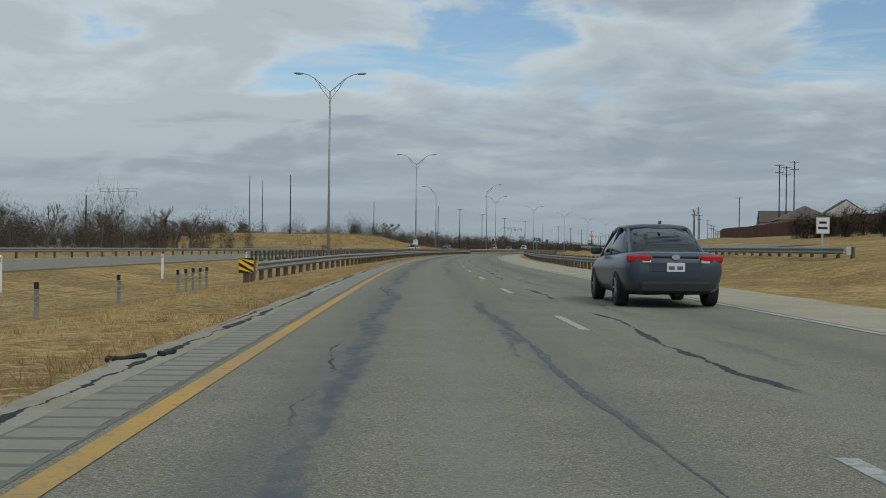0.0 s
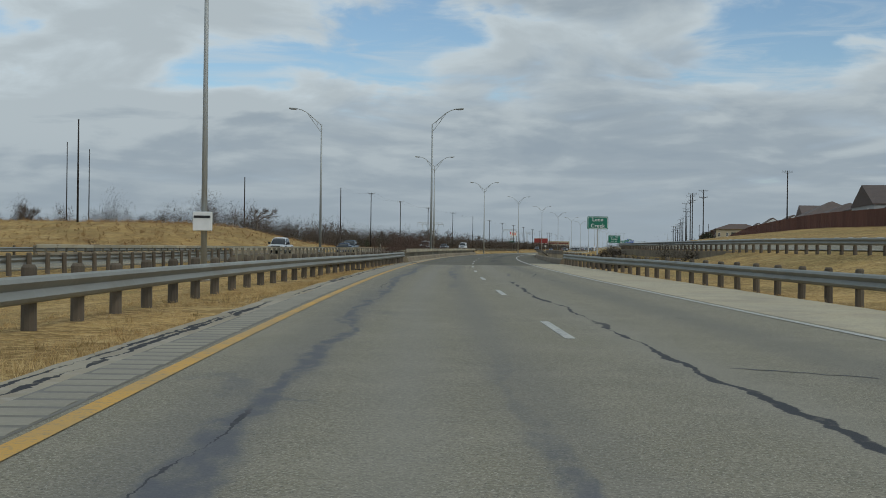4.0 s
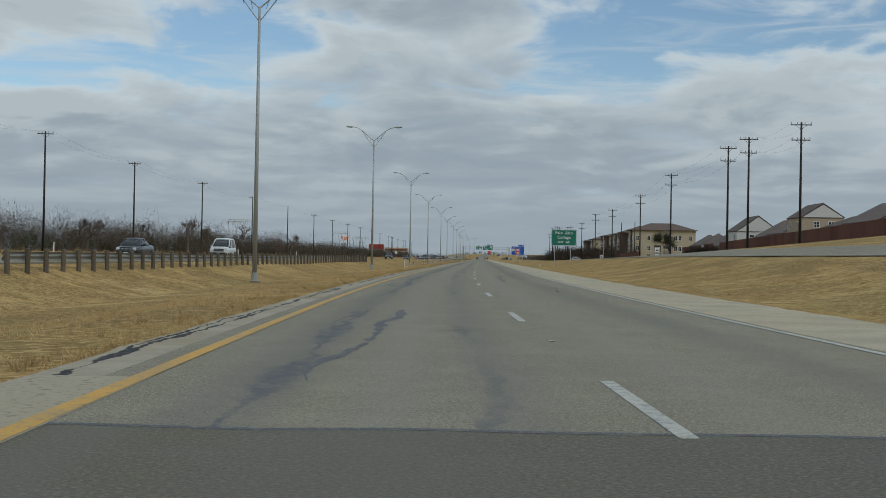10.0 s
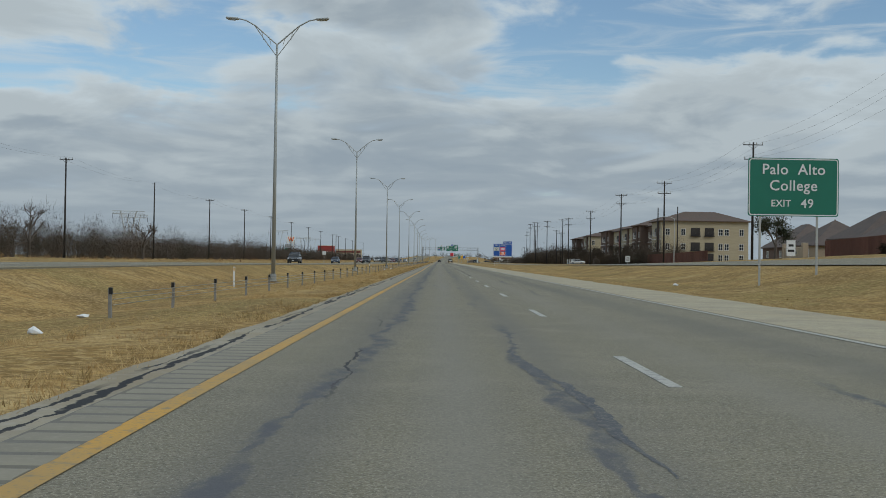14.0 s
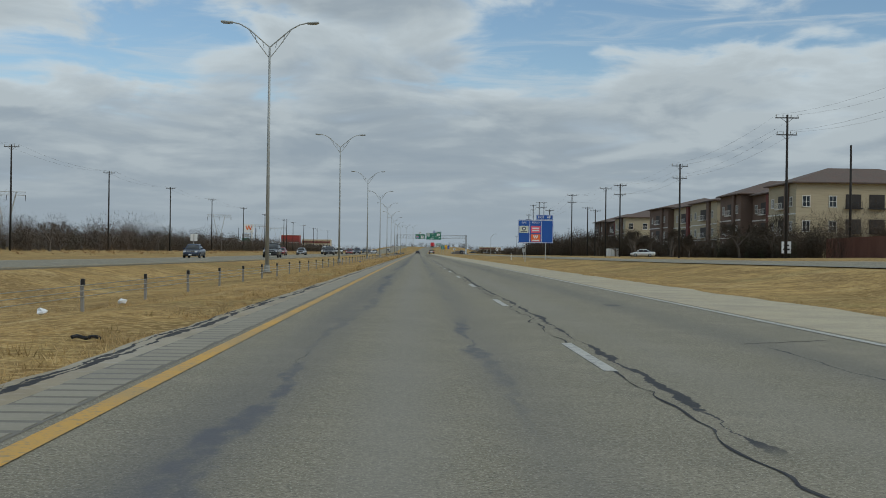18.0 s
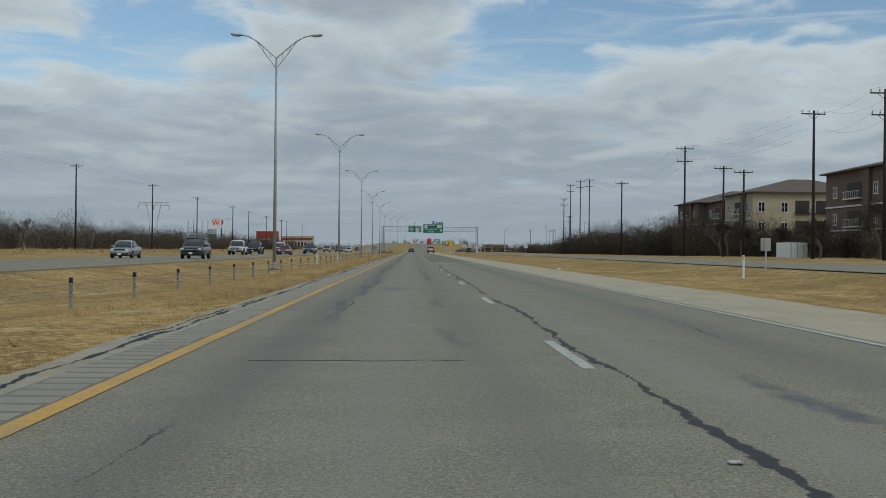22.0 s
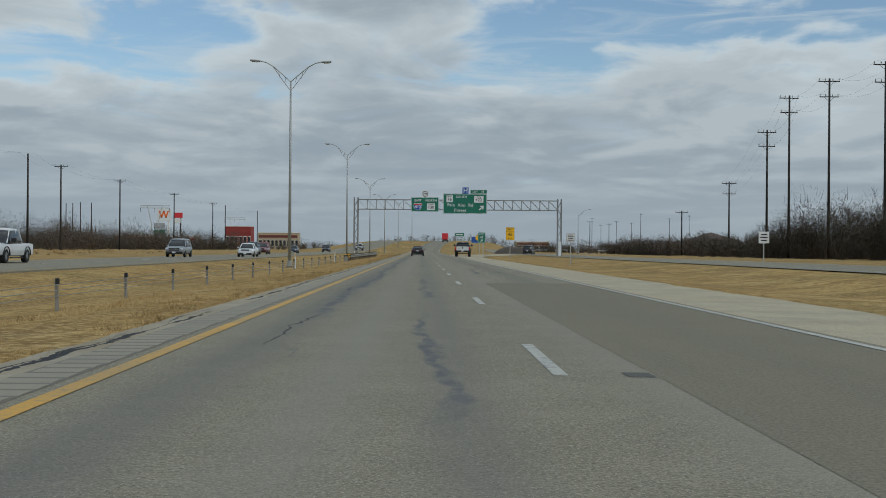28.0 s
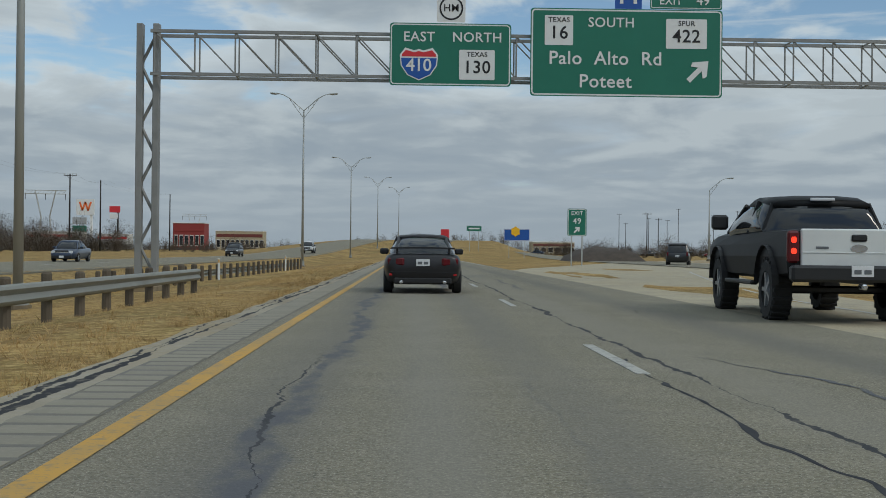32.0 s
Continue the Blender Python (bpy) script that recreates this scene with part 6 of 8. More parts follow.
def brush(name, s0, s1, lat0, lat1, h0, h1, count, material, label, stems=30, twigs=420, wave=.035, seed=0, fine=1.0):
    """A belt of thicket: stems that fan out from many roots, and a haze of twigs round their tops."""
    s, lat = RNG.uniform(s0, s1, count), RNG.uniform(lat0, lat1, count)
    root = spots_on(s, lat, -.1)
    lump = np.array([.5 + .6 * noise.noise((a * wave, b * .05, seed)) + .4 * noise.noise((a * wave * 3.5, b * .1, seed + 3)) for a, b in zip(s, lat)]).clip(0, 1)
    h = (h0 + (h1 - h0) * lump) * np.where(RNG.random(count) < .34, RNG.uniform(.82, 1.06, count), RNG.uniform(.42, .78, count))
    n = count * stems
    base = np.repeat(root, stems, 0) + np.c_[RNG.normal(0, .3, (n, 2)), np.zeros(n)]
    hh = np.repeat(h, stems)
    tip = np.repeat(root, stems, 0) + np.c_[RNG.normal(0, .24, (n, 2)) * hh[:, None], hh * RNG.uniform(.3, .68, n)]
    a = shards(base, tip, fine * (.04 + .03 * RNG.random(n)))
    n = count * twigs
    hh = np.repeat(h, twigs)
    # points in a rounded crown
    u = RNG.normal(0, 1, (n, 3))
    u /= np.linalg.norm(u, axis=1, keepdims=True)
    r = RNG.random(n) ** .6
    spread = np.c_[.37 * hh, .37 * hh, .48 * hh]
    mid = np.repeat(root, twigs, 0) + np.c_[np.zeros((n, 2)), .48 * hh]
    inner = r < .92
    c = (mid + u * spread * r[:, None])[inner]
    d = RNG.normal(0, 1, (n, 3)) * np.array([.36, .36, .28]) + u * .2
    b = shards(c, c + (d * (1.5 * fine ** .5 * (1.25 - .55 * r))[:, None])[inner], (fine * (.045 + .09 * RNG.random(n)) * (1.3 - .95 * r))[inner])
    # outer twigs reach from within the crown to its rim
    o = ~inner
    bent = u + RNG.normal(0, .1, (n, 3))
    e = shards((mid + u * spread * .74)[o], (mid + bent * spread * r[:, None] * RNG.uniform(.88, 1.03, (n, 1)))[o], fine ** .5 * (.035 + .045 * RNG.random(o.sum())))
    return shard_object(name, [a, b, e], material, "stuff", label, "brush")


def leafy_shrubs(name, s0, s1, lat0, lat1, h0, h1, count, material, label, limbs=9, clumps=46, leaves=44, twigs=420):
    """Shrubs whose limbs fan out and carry clumps of small withered leaves, with gaps between."""
    chunks = []
    for s, lat in zip(RNG.uniform(s0, s1, count), RNG.uniform(lat0, lat1, count)):
        root = np.array(at(s, lat, ground_z(s, lat) - .1)[:])
        h = RNG.uniform(h0, h1) * RNG.choice((.72, .85, 1.0))
        lean = RNG.normal(0, .2, (limbs, 2))
        tips = np.c_[lean * h, np.full(limbs, h) * RNG.uniform(.7, 1.08, limbs)]
        chunks.append(shards(root + np.zeros((limbs, 3)), root + tips, np.full(limbs, .07)))
        k = RNG.integers(0, limbs, clumps)
        u = RNG.uniform(.42, 1.0, clumps) ** .8
        mid = root + tips[k] * u[:, None] + RNG.normal(0, .26, (clumps, 3)) * np.array([1.2, 1.2, .8])
        chunks.append(shards(root + tips[k] * (u * .86)[:, None], mid + RNG.normal(0, .3, (clumps, 3)) + np.array([0, 0, .25]), np.full(clumps, .025)))
        c = np.repeat(mid, leaves, 0) + RNG.normal(0, .21, (clumps * leaves, 3)) * np.array([1.1, 1.1, .8])
        chunks.append(shards(c, c + RNG.normal(0, .06, c.shape), .035 + .045 * RNG.random(len(c))))
        # thin bare twigs between the limbs
        k = RNG.integers(0, limbs, twigs)
        c = root + tips[k] * RNG.uniform(.12, .92, twigs)[:, None] + RNG.normal(0, .3, (twigs, 3)) * np.array([1.2, 1.2, .6])
        chunks.append(shards(c, c + RNG.normal(0, .3, (twigs, 3)) + np.array([0, 0, .3]), .018 + .02 * RNG.random(twigs)))
    return shard_object(name, chunks, material, "stuff", label, "shrub")


def limb(bm, twig_ends, p, d, r, length, depth, rnd):
    q = p + d * length
    cone(bm, p, q, r, r * .68, 6 if depth > 1 else 4, caps=False)
    if depth == 0:
        twig_ends.append((q, d))
        return
    for k in range(rnd.choice((2, 3, 3))):
        e = (d + Vector((rnd.gauss(0, .55), rnd.gauss(0, .55), rnd.gauss(.08, .3)))).normalized()
        limb(bm, twig_ends, p + d * length * rnd.uniform(.72, 1), e, r * .62, length * rnd.uniform(.62, .85), depth - 1, rnd)


def tree(m, height, label, bark, leafmat, seed, leaf=0.0, depth=4, per=16):
    rnd = random.Random(seed)
    t = thing("tree", m, label, "tree", "trees along the roadside")
    bm, ends = bmesh.new(), []
    limb(bm, ends, Vector((0, 0, -.2)), Vector((rnd.gauss(0, .06), rnd.gauss(0, .06), 1)).normalized(), height * .028, height * .27, depth, rnd)
    part("trunk", bm, bark, t)
    base, tip = [], []
    for q, d in ends:
        for k in range(per):
            u = Vector((rnd.gauss(0, .5), rnd.gauss(0, .5), rnd.gauss(.15, .45)))
            o = q - d * rnd.uniform(0, height * .08) + u * height * .02
            base.append(o[:])
            tip.append((o + (d * .5 + u) * height * rnd.uniform(.04, .11))[:])
    base, tip = np.array(base), np.array(tip)
    ch = [shards(base, tip, np.full(len(base), .045 + leaf * .5))]
    if leaf:
        k = 5
        c = np.repeat(tip, k, 0) + RNG.normal(0, height * .035, (len(tip) * k, 3))
        ch.append(shards(c, c + RNG.normal(0, leaf * 2.2, c.shape), np.full(len(c), leaf * 2.0)))
    crown = shard_object("crown", ch, leafmat, "", "", "", t)
    return t


# thickets beyond the far carriageway
brush("thicket", -60, 345, -108, -56, 7.6, 12.2, 640, M_BUSH, "dense bare brown winter thicket beyond the far carriageway", twigs=640, seed=1, fine=.62)
brush("thicket", 345, 520, -150, -104, 3.5, 7.5, 150, M_BUSH, "bare brown thicket behind the grassy mound", seed=2)
brush("thicket", 470, 830, -96, -60, 6.4, 12.0, 600, M_BUSH, "dense bare thicket below the utility poles", twigs=640, seed=3, fine=.62)
brush("thicket", 830, 1120, -100, -64, 5.2, 11.2, 520, M_BUSH, "long belt of bare brush along the highway", twigs=640, seed=4, fine=.62)
brush("thicket", 1120, 1420, -104, -64, 4.8, 10.2, 500, M_BUSH, "long belt of low bare brush along the highway", twigs=640, seed=24, fine=.62)
brush("thicket", 1400, 1500, -96, -63, 6.0, 9.2, 240, M_BUSH, "dense bare brush beside the far carriageway", twigs=240, seed=31)
brush("thicket", 1500, 1780, -120, -90, 3.0, 5.5, 200, M_BUSH, "low bare brush in front of the roadside shops", twigs=140, stems=14, seed=32)
brush("thicket", 1450, 2300, -330, -190, 6.0, 11.0, 420, M_BUSH, "far belt of bare trees behind the shops", twigs=110, stems=14, seed=5)
brush("thicket", 1500, 2000, -64, -44, 3.0, 7.0, 160, M_BUSH, "bare shrubs beside the climbing carriageway", twigs=140, stems=14, seed=33)
brush("thicket", 2000, 2350, -200, 420, 7.0, 14.0, 620, M_BUSH, "distant woods along the horizon", twigs=90, stems=14, seed=6)
brush("thicket", -60, 900, -420, -230, 6.0, 12.0, 330, M_BUSH, "distant bare woods on the skyline", twigs=90, stems=14, seed=7)
# thickets beside the frontage road
brush("thicket", 95, 205, 37, 62, 3.0, 5.0, 190, M_BUSHDARK, "dark bare brush on the slope beside the frontage road", seed=8)
brush("thicket", 1068, 1262, 44, 62, 7.0, 11.0, 440, M_BUSHDARK, "tall dense dark thicket beside the frontage road", twigs=800, seed=9, fine=.6)
brush("thicket", 880, 1068, 47, 56, 3.0, 7.2, 190, M_BUSHDARK, "dark bushes and bare shrubs below the apartments", twigs=800, seed=10, fine=.5)
brush("thicket", 862, 926, 47, 57, 4.2, 8.2, 120, M_BUSHDARK, "dark bare trees and bushes at the end of the apartments", twigs=800, seed=61, fine=.5)
brush("thicket", 1262, 1420, 46, 75, 3.8, 7.0, 340, M_BUSH, "low brush beside the frontage road", seed=11)
brush("thicket", 1420, 1900, 42, 190, 3.0, 7.5, 420, M_BUSH, "bare brush beyond the exit ramp", twigs=90, seed=12)
brush("thicket", 1540, 1640, 34, 230, 4.0, 7.5, 300, M_BUSHDARK, "dark bare trees beyond the exit ramp", twigs=200, stems=16, seed=51)
brush("thicket", 1700, 1800, -40, 260, 4.5, 8.0, 300, M_BUSH, "belt of bare trees across the distance", twigs=160, stems=16, seed=52)
brush("shrub_patch", 690, 712, 47, 51, 1.5, 2.8, 16, M_BUSHDARK, "dark shrubs in front of the brown fence", seed=13)
leafy_shrubs("shrub_patch", 352, 392, -14.0, -9.2, 6.2, 7.8, 54, M_RUSTLEAF, "russet-leaved shrubs growing out of the creek between the bridges")
brush("shrub_patch", 345, 398, -46, -33, 2.2, 4.2, 34, M_RUSTLEAF, "reddish brown shrubs on the creek bank", seed=15)
brush("creek_brush", 288, 401, -15.2, -5.4, 3.2, 4.6, 260, M_BUSHDARK, "dark brush in the creek bed between the bridges", twigs=300, seed=19, fine=.6)
brush("creek_brush", 288, 400, 6.9, 15.5, 2.2, 3.4, 320, M_BUSHDARK, "dark brush in the creek bed beside the bridge", twigs=300, seed=20, fine=.6)
brush("evergreen_patch", 880, 940, 47, 53, 2.4, 4.6, 22, M_EVERGREEN, "dull green bushes by the apartment fence", twigs=260, seed=16)
brush("evergreen_patch", 590, 700, -84, -64, 4.0, 6.8, 40, M_EVERGREEN, "dull green evergreen bushes among the bare brush", twigs=260, seed=17)
brush("evergreen_patch", 505, 560, -84, -66, 3.0, 5.6, 16, M_EVERGREEN, "dark evergreen bushes at the foot of the mound", twigs=260, seed=18)
M_DRYWEED = mat("dead_weeds", (0.36, 0.225, 0.105), .95, spots=[(.15, 4, .42, .64, (0.42, 0.28, 0.13), .8), (.8, 4, .45, .7, (0.26, 0.15, 0.075), .7)], spec=.02)
brush("weed_patch", 362, 525, -104, -44, .3, 1.2, 2200, M_DRYWEED, "rank brown dead weeds over the grassy mound", stems=14, twigs=30, seed=41, fine=.45)
brush("weed_patch", 60, 350, -50, -32, .3, .9, 500, M_DRYWEED, "brown dead weeds on the verge beyond the far carriageway", stems=12, twigs=30, seed=42, fine=.45)
brush("weed_patch", 460, 1300, -62, -40, .3, .9, 900, M_DRYWEED, "brown dead weeds in front of the thicket", stems=12, twigs=30, seed=43, fine=.45)
brush("thicket", 400, 540, -126, -100, 5.0, 9.0, 150, M_BUSH, "bare trees and brush behind the grassy mound", twigs=260, seed=44)
k = 0
for s, lat, h in ((262, -66, 9.5), (292, -66, 9.5), (318, -72, 8.5), (210, -60, 8), (236, -64, 8.5), (520, -76, 8.5), (548, -64, 8.0), (575, -66, 8.8), (602, -70, 9), (640, -68, 8.0), (668, -66, 8.5), (731, -66, 9.0), (760, -66, 8), (800, -70, 7), (470, -110, 9), (985, -70, 6.5), (1062, -70, 6), (1130, -70, 6), (1250, -70, 5.5), (1092, 47, 8.4), (1121, 46, 8.6), (1160, 48, 7.6), (1202, 47, 8.6), (1232, 49, 8.2), (1062, 48, 6.5), (960, 48, 5.5), (985, 49, 5.8), (905, 49, 6.0)):
    k += 1
    tree(stand(s, lat, ground_z(s, lat)), h, "bare winter tree with a dark spreading crown of twigs", M_TWIG, M_TWIG, k, depth=4, per=14)
rt = random.Random(21)
for i in range(26):
    s, lat = (120 + i * 22 if i < 10 else 480 + (i - 10) * 48) + rt.uniform(-8, 8), rt.uniform(-70, -58)
    tree(stand(s, lat, ground_z(s, lat)), rt.uniform(8.5, 11) if s < 830 else rt.uniform(6, 8), "bare grey-brown winter tree standing in the roadside thicket", M_TWIG, M_TWIG, 100 + i, depth=4, per=12)
tree(stand(766, 50.5, ground_z(766, 50.5)), 9.6, "rounded dull-green live oak beside the brown fence", M_TWIG, M_EVERGREEN, 77, .085, 4, 22)
tree(stand(1085, 49, ground_z(1085, 49)), 6.0, "dark evergreen tree beside the apartments", M_TWIG, M_EVERGREEN, 78, .08, 4, 12)
for i, s in enumerate((894, 905, 928, 941, 952, 966, 979, 990, 1004, 1019, 1032, 1046, 1058)):
    lat = 46.5 + 2.2 * math.sin(s)
    tree(stand(s, lat, ground_z(s, lat)), 6.6 + 1.4 * math.sin(s * 2.3), "dark bare tree with a rounded tangled crown below the apartments", M_TWIG, M_BUSHDARK, 300 + i, .035, 4, 15)
tree(stand(916, 50, ground_z(916, 50)), 5.2, "dark green bushy tree below the apartments", M_TWIG, M_EVERGREEN, 79, .08, 4, 12)

# ---- roadside grass
def tufts(name, bands, material, label):
    ch = []
    for s0, s1, lat0, lat1, count, h, blades in bands:
        s = RNG.uniform(s0, s1, count)
        lat = lat0 + (lat1 - lat0) * RNG.random(count) ** 1.6
        keep = np.array([noise.noise((a * .25, b * .6, 2)) > -.25 for a, b in zip(s, lat)])
        s, lat = s[keep], lat[keep]
        root = spots_on(s, lat, -.03)
        n = len(s) * blades
        hh = np.repeat(h * RNG.uniform(.4, 1.3, len(s)), blades)
        base = np.repeat(root, blades, 0) + np.c_[RNG.normal(0, .05, (n, 2)), np.zeros(n)]
        tip = base + np.c_[RNG.normal(0, .45, (n, 2)) * hh[:, None], hh * RNG.uniform(.5, 1.1, n)]
        ch.append(shards(base, tip, .006 + .010 * RNG.random(n)))
    return shard_object(name, ch, material, "stuff", label, "grass")


# Blade colour brightened to make up for the little sky light upright blades catch.
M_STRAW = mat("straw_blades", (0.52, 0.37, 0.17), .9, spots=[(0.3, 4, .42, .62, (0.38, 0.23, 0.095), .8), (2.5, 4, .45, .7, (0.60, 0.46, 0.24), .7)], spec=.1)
M_DARKSTRAW = mat("dull_weed_blades", (0.34, 0.235, 0.105), .9, spots=[(0.5, 4, .45, .65, (0.17, 0.12, 0.05), .8)], spec=.1)
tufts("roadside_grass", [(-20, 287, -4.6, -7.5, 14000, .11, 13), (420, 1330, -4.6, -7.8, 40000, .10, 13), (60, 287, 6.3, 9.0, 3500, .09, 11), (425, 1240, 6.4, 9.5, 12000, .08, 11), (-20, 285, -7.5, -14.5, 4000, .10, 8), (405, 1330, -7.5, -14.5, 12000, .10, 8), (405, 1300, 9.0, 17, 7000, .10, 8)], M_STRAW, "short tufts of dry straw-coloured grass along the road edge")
tufts("roadside_weeds", [(60, 287, -4.62, -5.6, 700, .15, 24), (425, 1330, -4.62, -5.6, 2200, .15, 24), (60, 287, -5.6, -9, 300, .13, 16), (425, 1330, -5.6, -9, 1000, .13, 16), (425, 1240, 6.4, 10, 700, .12, 16), (60, 287, -4.50, -5.1, 2400, .08, 13), (420, 1330, -4.50, -5.2, 8000, .08, 13), (425, 1240, 6.2, 6.8, 2600, .06, 11)], M_DARKSTRAW, "dull brown weeds matted along the pavement edge")
# ---- rumble strip: shallow raised bars beside the yellow line
def rumble(name, s0, s1, label):
    v, f = [], []
    s = s0
    while s < s1:
        a, b = -4.14 + random.uniform(-.03, .03), -3.73 + random.uniform(-.02, .02)
        i = len(v)
        for ds, z in ((0, .003), (.05, .0075), (.24, .0075), (.29, .003)):
            v += [at(s + ds, a, z), at(s + ds, b, z)]
        f += [(i + 2 * q, i + 2 * q + 1, i + 2 * q + 3, i + 2 * q + 2) for q in range(3)] + [(i, i + 2, i + 4, i + 6), (i + 7, i + 5, i + 3, i + 1)]
        s += .38
    return put(name, mesh_from(name, v, f, M_RUMBLE), label=label, category="rumble strip", kind="stuff")


M_RUMBLE = mat("rumble_pavement", (0.25, 0.227, 0.172), .9, spots=[(0.8, 5, .42, .7, (0.18, 0.163, 0.127), .7), (20, 4, .5, .75, (0.30, 0.27, 0.215), .6)])
# Bed between the ridges, coloured darker for the shadow lines in its grooves.
M_GROOVE = mat("shaded_groove_pavement", (0.15, 0.136, 0.104), .92, spots=[(0.8, 5, .42, .7, (0.17, 0.165, 0.15), .7), (25, 4, .5, .75, (0.09, 0.088, 0.08), .6)])
for s0, s1 in ((-20, 283), (546, 1330)):
    strip("rumble_bed", -4.16, -3.70, s0, s1, 0.003, M_GROOVE, step=4)
    rumble("rumble_strip", s0, s1, "milled rumble strip of pale ridges beside the yellow line")


# ---- sealed cracks and patches
LEVEL = [0]


def ribbon(pts, material, parent, name="crack_seal"):
    """A ribbon through (s, lat, width), each a hair above the last."""
    LEVEL[0] = (LEVEL[0] + 1) % 16
    z = .0012 + .0002 * LEVEL[0]
    v, f = [], []
    for i, (s, lat, w) in enumerate(pts):
        a, b = pts[max(0, i - 1)], pts[min(len(pts) - 1, i + 1)]
        ds, dl = b[0] - a[0], b[1] - a[1]
        k = math.hypot(ds, dl) + 1e-9
        ns, nl = -dl / k, ds / k
        v += [at(s + ns * w / 2, lat + nl * w / 2, z), at(s - ns * w / 2, lat - nl * w / 2, z)]
    f = [(2 * i, 2 * i + 1, 2 * i + 3, 2 * i + 2) for i in range(len(pts) - 1)]
    me = mesh_from(name, v, f, material)
    bm = bmesh.new()
    bm.from_mesh(me)
    for q in bm.faces:
        if q.normal.z < 0:
            q.normal_flip()
    bm.to_mesh(me)
    bm.free()
    return put(name, me, parent)


def wander(s0, s1, lat, amp, w0, w1, step=.3, rnd=random, scale=.16):
    pts, s, seed = [], s0, rnd.uniform(0, 99)
    while s <= s1:
        l = lat + amp * (noise.noise((s * scale, seed, 0)) + .45 * noise.noise((s * scale * 3.3, seed, 4)) + .2 * noise.noise((s * 2.0, seed, 8)))
        w = w0 + (w1 - w0) * (.5 + .5 * noise.noise((s * .5, seed, 20)) + .5 * noise.noise((s * 1.3, seed, 30)))
        end = min(1, (s - s0) / 1.2 + .1, (s1 - s) / 1.2 + .1)
        pts.append((s, l, max(.02, w * end)))
        s += step
    return pts


def the_road(s):
    return ROAD if s < DARK0 else ROAD_BRIDGE if s < DARK1 else ROAD_AHEAD


M_SEALBLUE = mat("old_crack_sealant", (0.082, 0.086, 0.097), .75, spots=[(1.6, 6, .44, .66, (0.115, 0.115, 0.115), .8), (14, 6, .50, .64, (0.17, 0.162, 0.142), .8), (60, 3, .56, .68, (.34, .32, .26), .6)], spec=.15)
M_PATCH = mat("dark_asphalt_patch", (0.075, 0.072, 0.064), .9, spots=[(3, 5, .45, .7, (0.12, 0.118, 0.11), .7), (40, 3, .52, .78, (.17, .165, .15), .6)], bump=.3, bump_scale=60)
rnd = random.Random(5)
for s0, s1 in ((288, 400),):
    ribbon(wander(s0, s1, .30, .05, .04, .10, step=1.0, rnd=rnd), M_PATCH, ROAD_BRIDGE)
# broad old seal that snakes along the lane: stations, offsets at both ends, sway, waves, width
for s0, s1, l0, l1, sway, waves, width in ((249.5, 259, -1.02, -1.0, .16, 1.6, .2), (242, 262, -2.75, -2.55, .1, 1.2, .16), (691.6, 700.5, -.72, -1.08, .08, 1.3, .15), (582, 590, -.75, -1.12, .1, 1.5, .15), (64, 82, -.82, -1.02, .05, 2.2, .11), (101.5, 107, -1.0, -.95, .14, 1.4, .08), (704.5, 709, 1.3, .3, .16, 1.2, .09), (509, 521, -1.25, -1.2, .04, 1.5, .09), (437.5, 452, -2.3, -2.0, .12, 1.8, .2), (1238, 1246, 2.1, .9, .16, 1.6, .08), (102, 112, 1.25, .25, .08, 1.0, .1), (96, 103, .9, 1.9, .1, 1.0, .08)):
    pts = []
    for i in range(151):
        u = i / 150
        wig = sway * (.7 * math.sin(u * waves * 6.283 + s0) + 1.2 * noise.noise((u * waves * 3, s0, 1)) + .5 * noise.noise((u * 14, s0, 2))) + .02 * noise.noise((u * 60, s0, 4))
        pts.append((s0 + (s1 - s0) * u, l0 + (l1 - l0) * u + wig, max(.012, width * (.7 + .75 * noise.noise((u * 5, s0, 7)) + .5 * noise.noise((u * 24, s0, 9)) + .3 * noise.noise((u * 70, s0, 3))) * min(1, 5 * u + .1, 5 * (1 - u) + .1))))
    ribbon(pts, M_SEALBLUE, the_road(s0))
# seal that meanders along the lane line, doubling back on itself
for s0, s1, width in ((700, 770, .04), (786, 872, .09), (906, 964, .055), (1176, 1246, .06)):
    u, pts = s0, []
    while u < s1:
        swing = .6 + .4 * noise.noise((u * .05, s0, 3))
        pts.append((u + .5 * noise.noise((u * 1.1, s0, 1)), .03 + .22 * swing * noise.noise((u * .55, s0, 5)) + .16 * swing * noise.noise((u * 1.6, s0, 7)), max(.004, width * (.45 + 1.3 * noise.noise((u * .5, s0, 9)) + .8 * noise.noise((u * 2.6, s0, 11))))))
        u += .12
    ribbon(pts, M_SEAL, the_road(s0), "lane_seal")
# slanting and crosswise cracks
for i in range(44):
    s = rnd.uniform(-10, 280) if i % 4 == 0 else rnd.uniform(445, 1300)
    l0 = rnd.uniform(-3.2, 2.4)
    n, pts = rnd.randint(6, 14), []
    dl, ds = rnd.uniform(.08, .2), rnd.uniform(-.08, .12)
    for j in range(n):
        pts.append((s + j * ds + rnd.uniform(-.05, .05), min(3.4, l0 + j * dl), rnd.uniform(.015, .05)))
    ribbon(pts, M_SEAL if i % 2 else M_SEALBLUE, the_road(s), "cross_crack")
# joints across the bridge deck
for s in (BRIDGE0 + .1, 326.5, 366.4, 399.9):
    pts = [(s + .05 * noise.noise((l * .8, s, 0)), l, .07 + .04 * noise.noise((l * 1.7, s, 5))) for l in np.linspace(-4.2, 5.6, 50)]
    ribbon(pts, M_SEAL, ROAD_BRIDGE, "deck_joint")
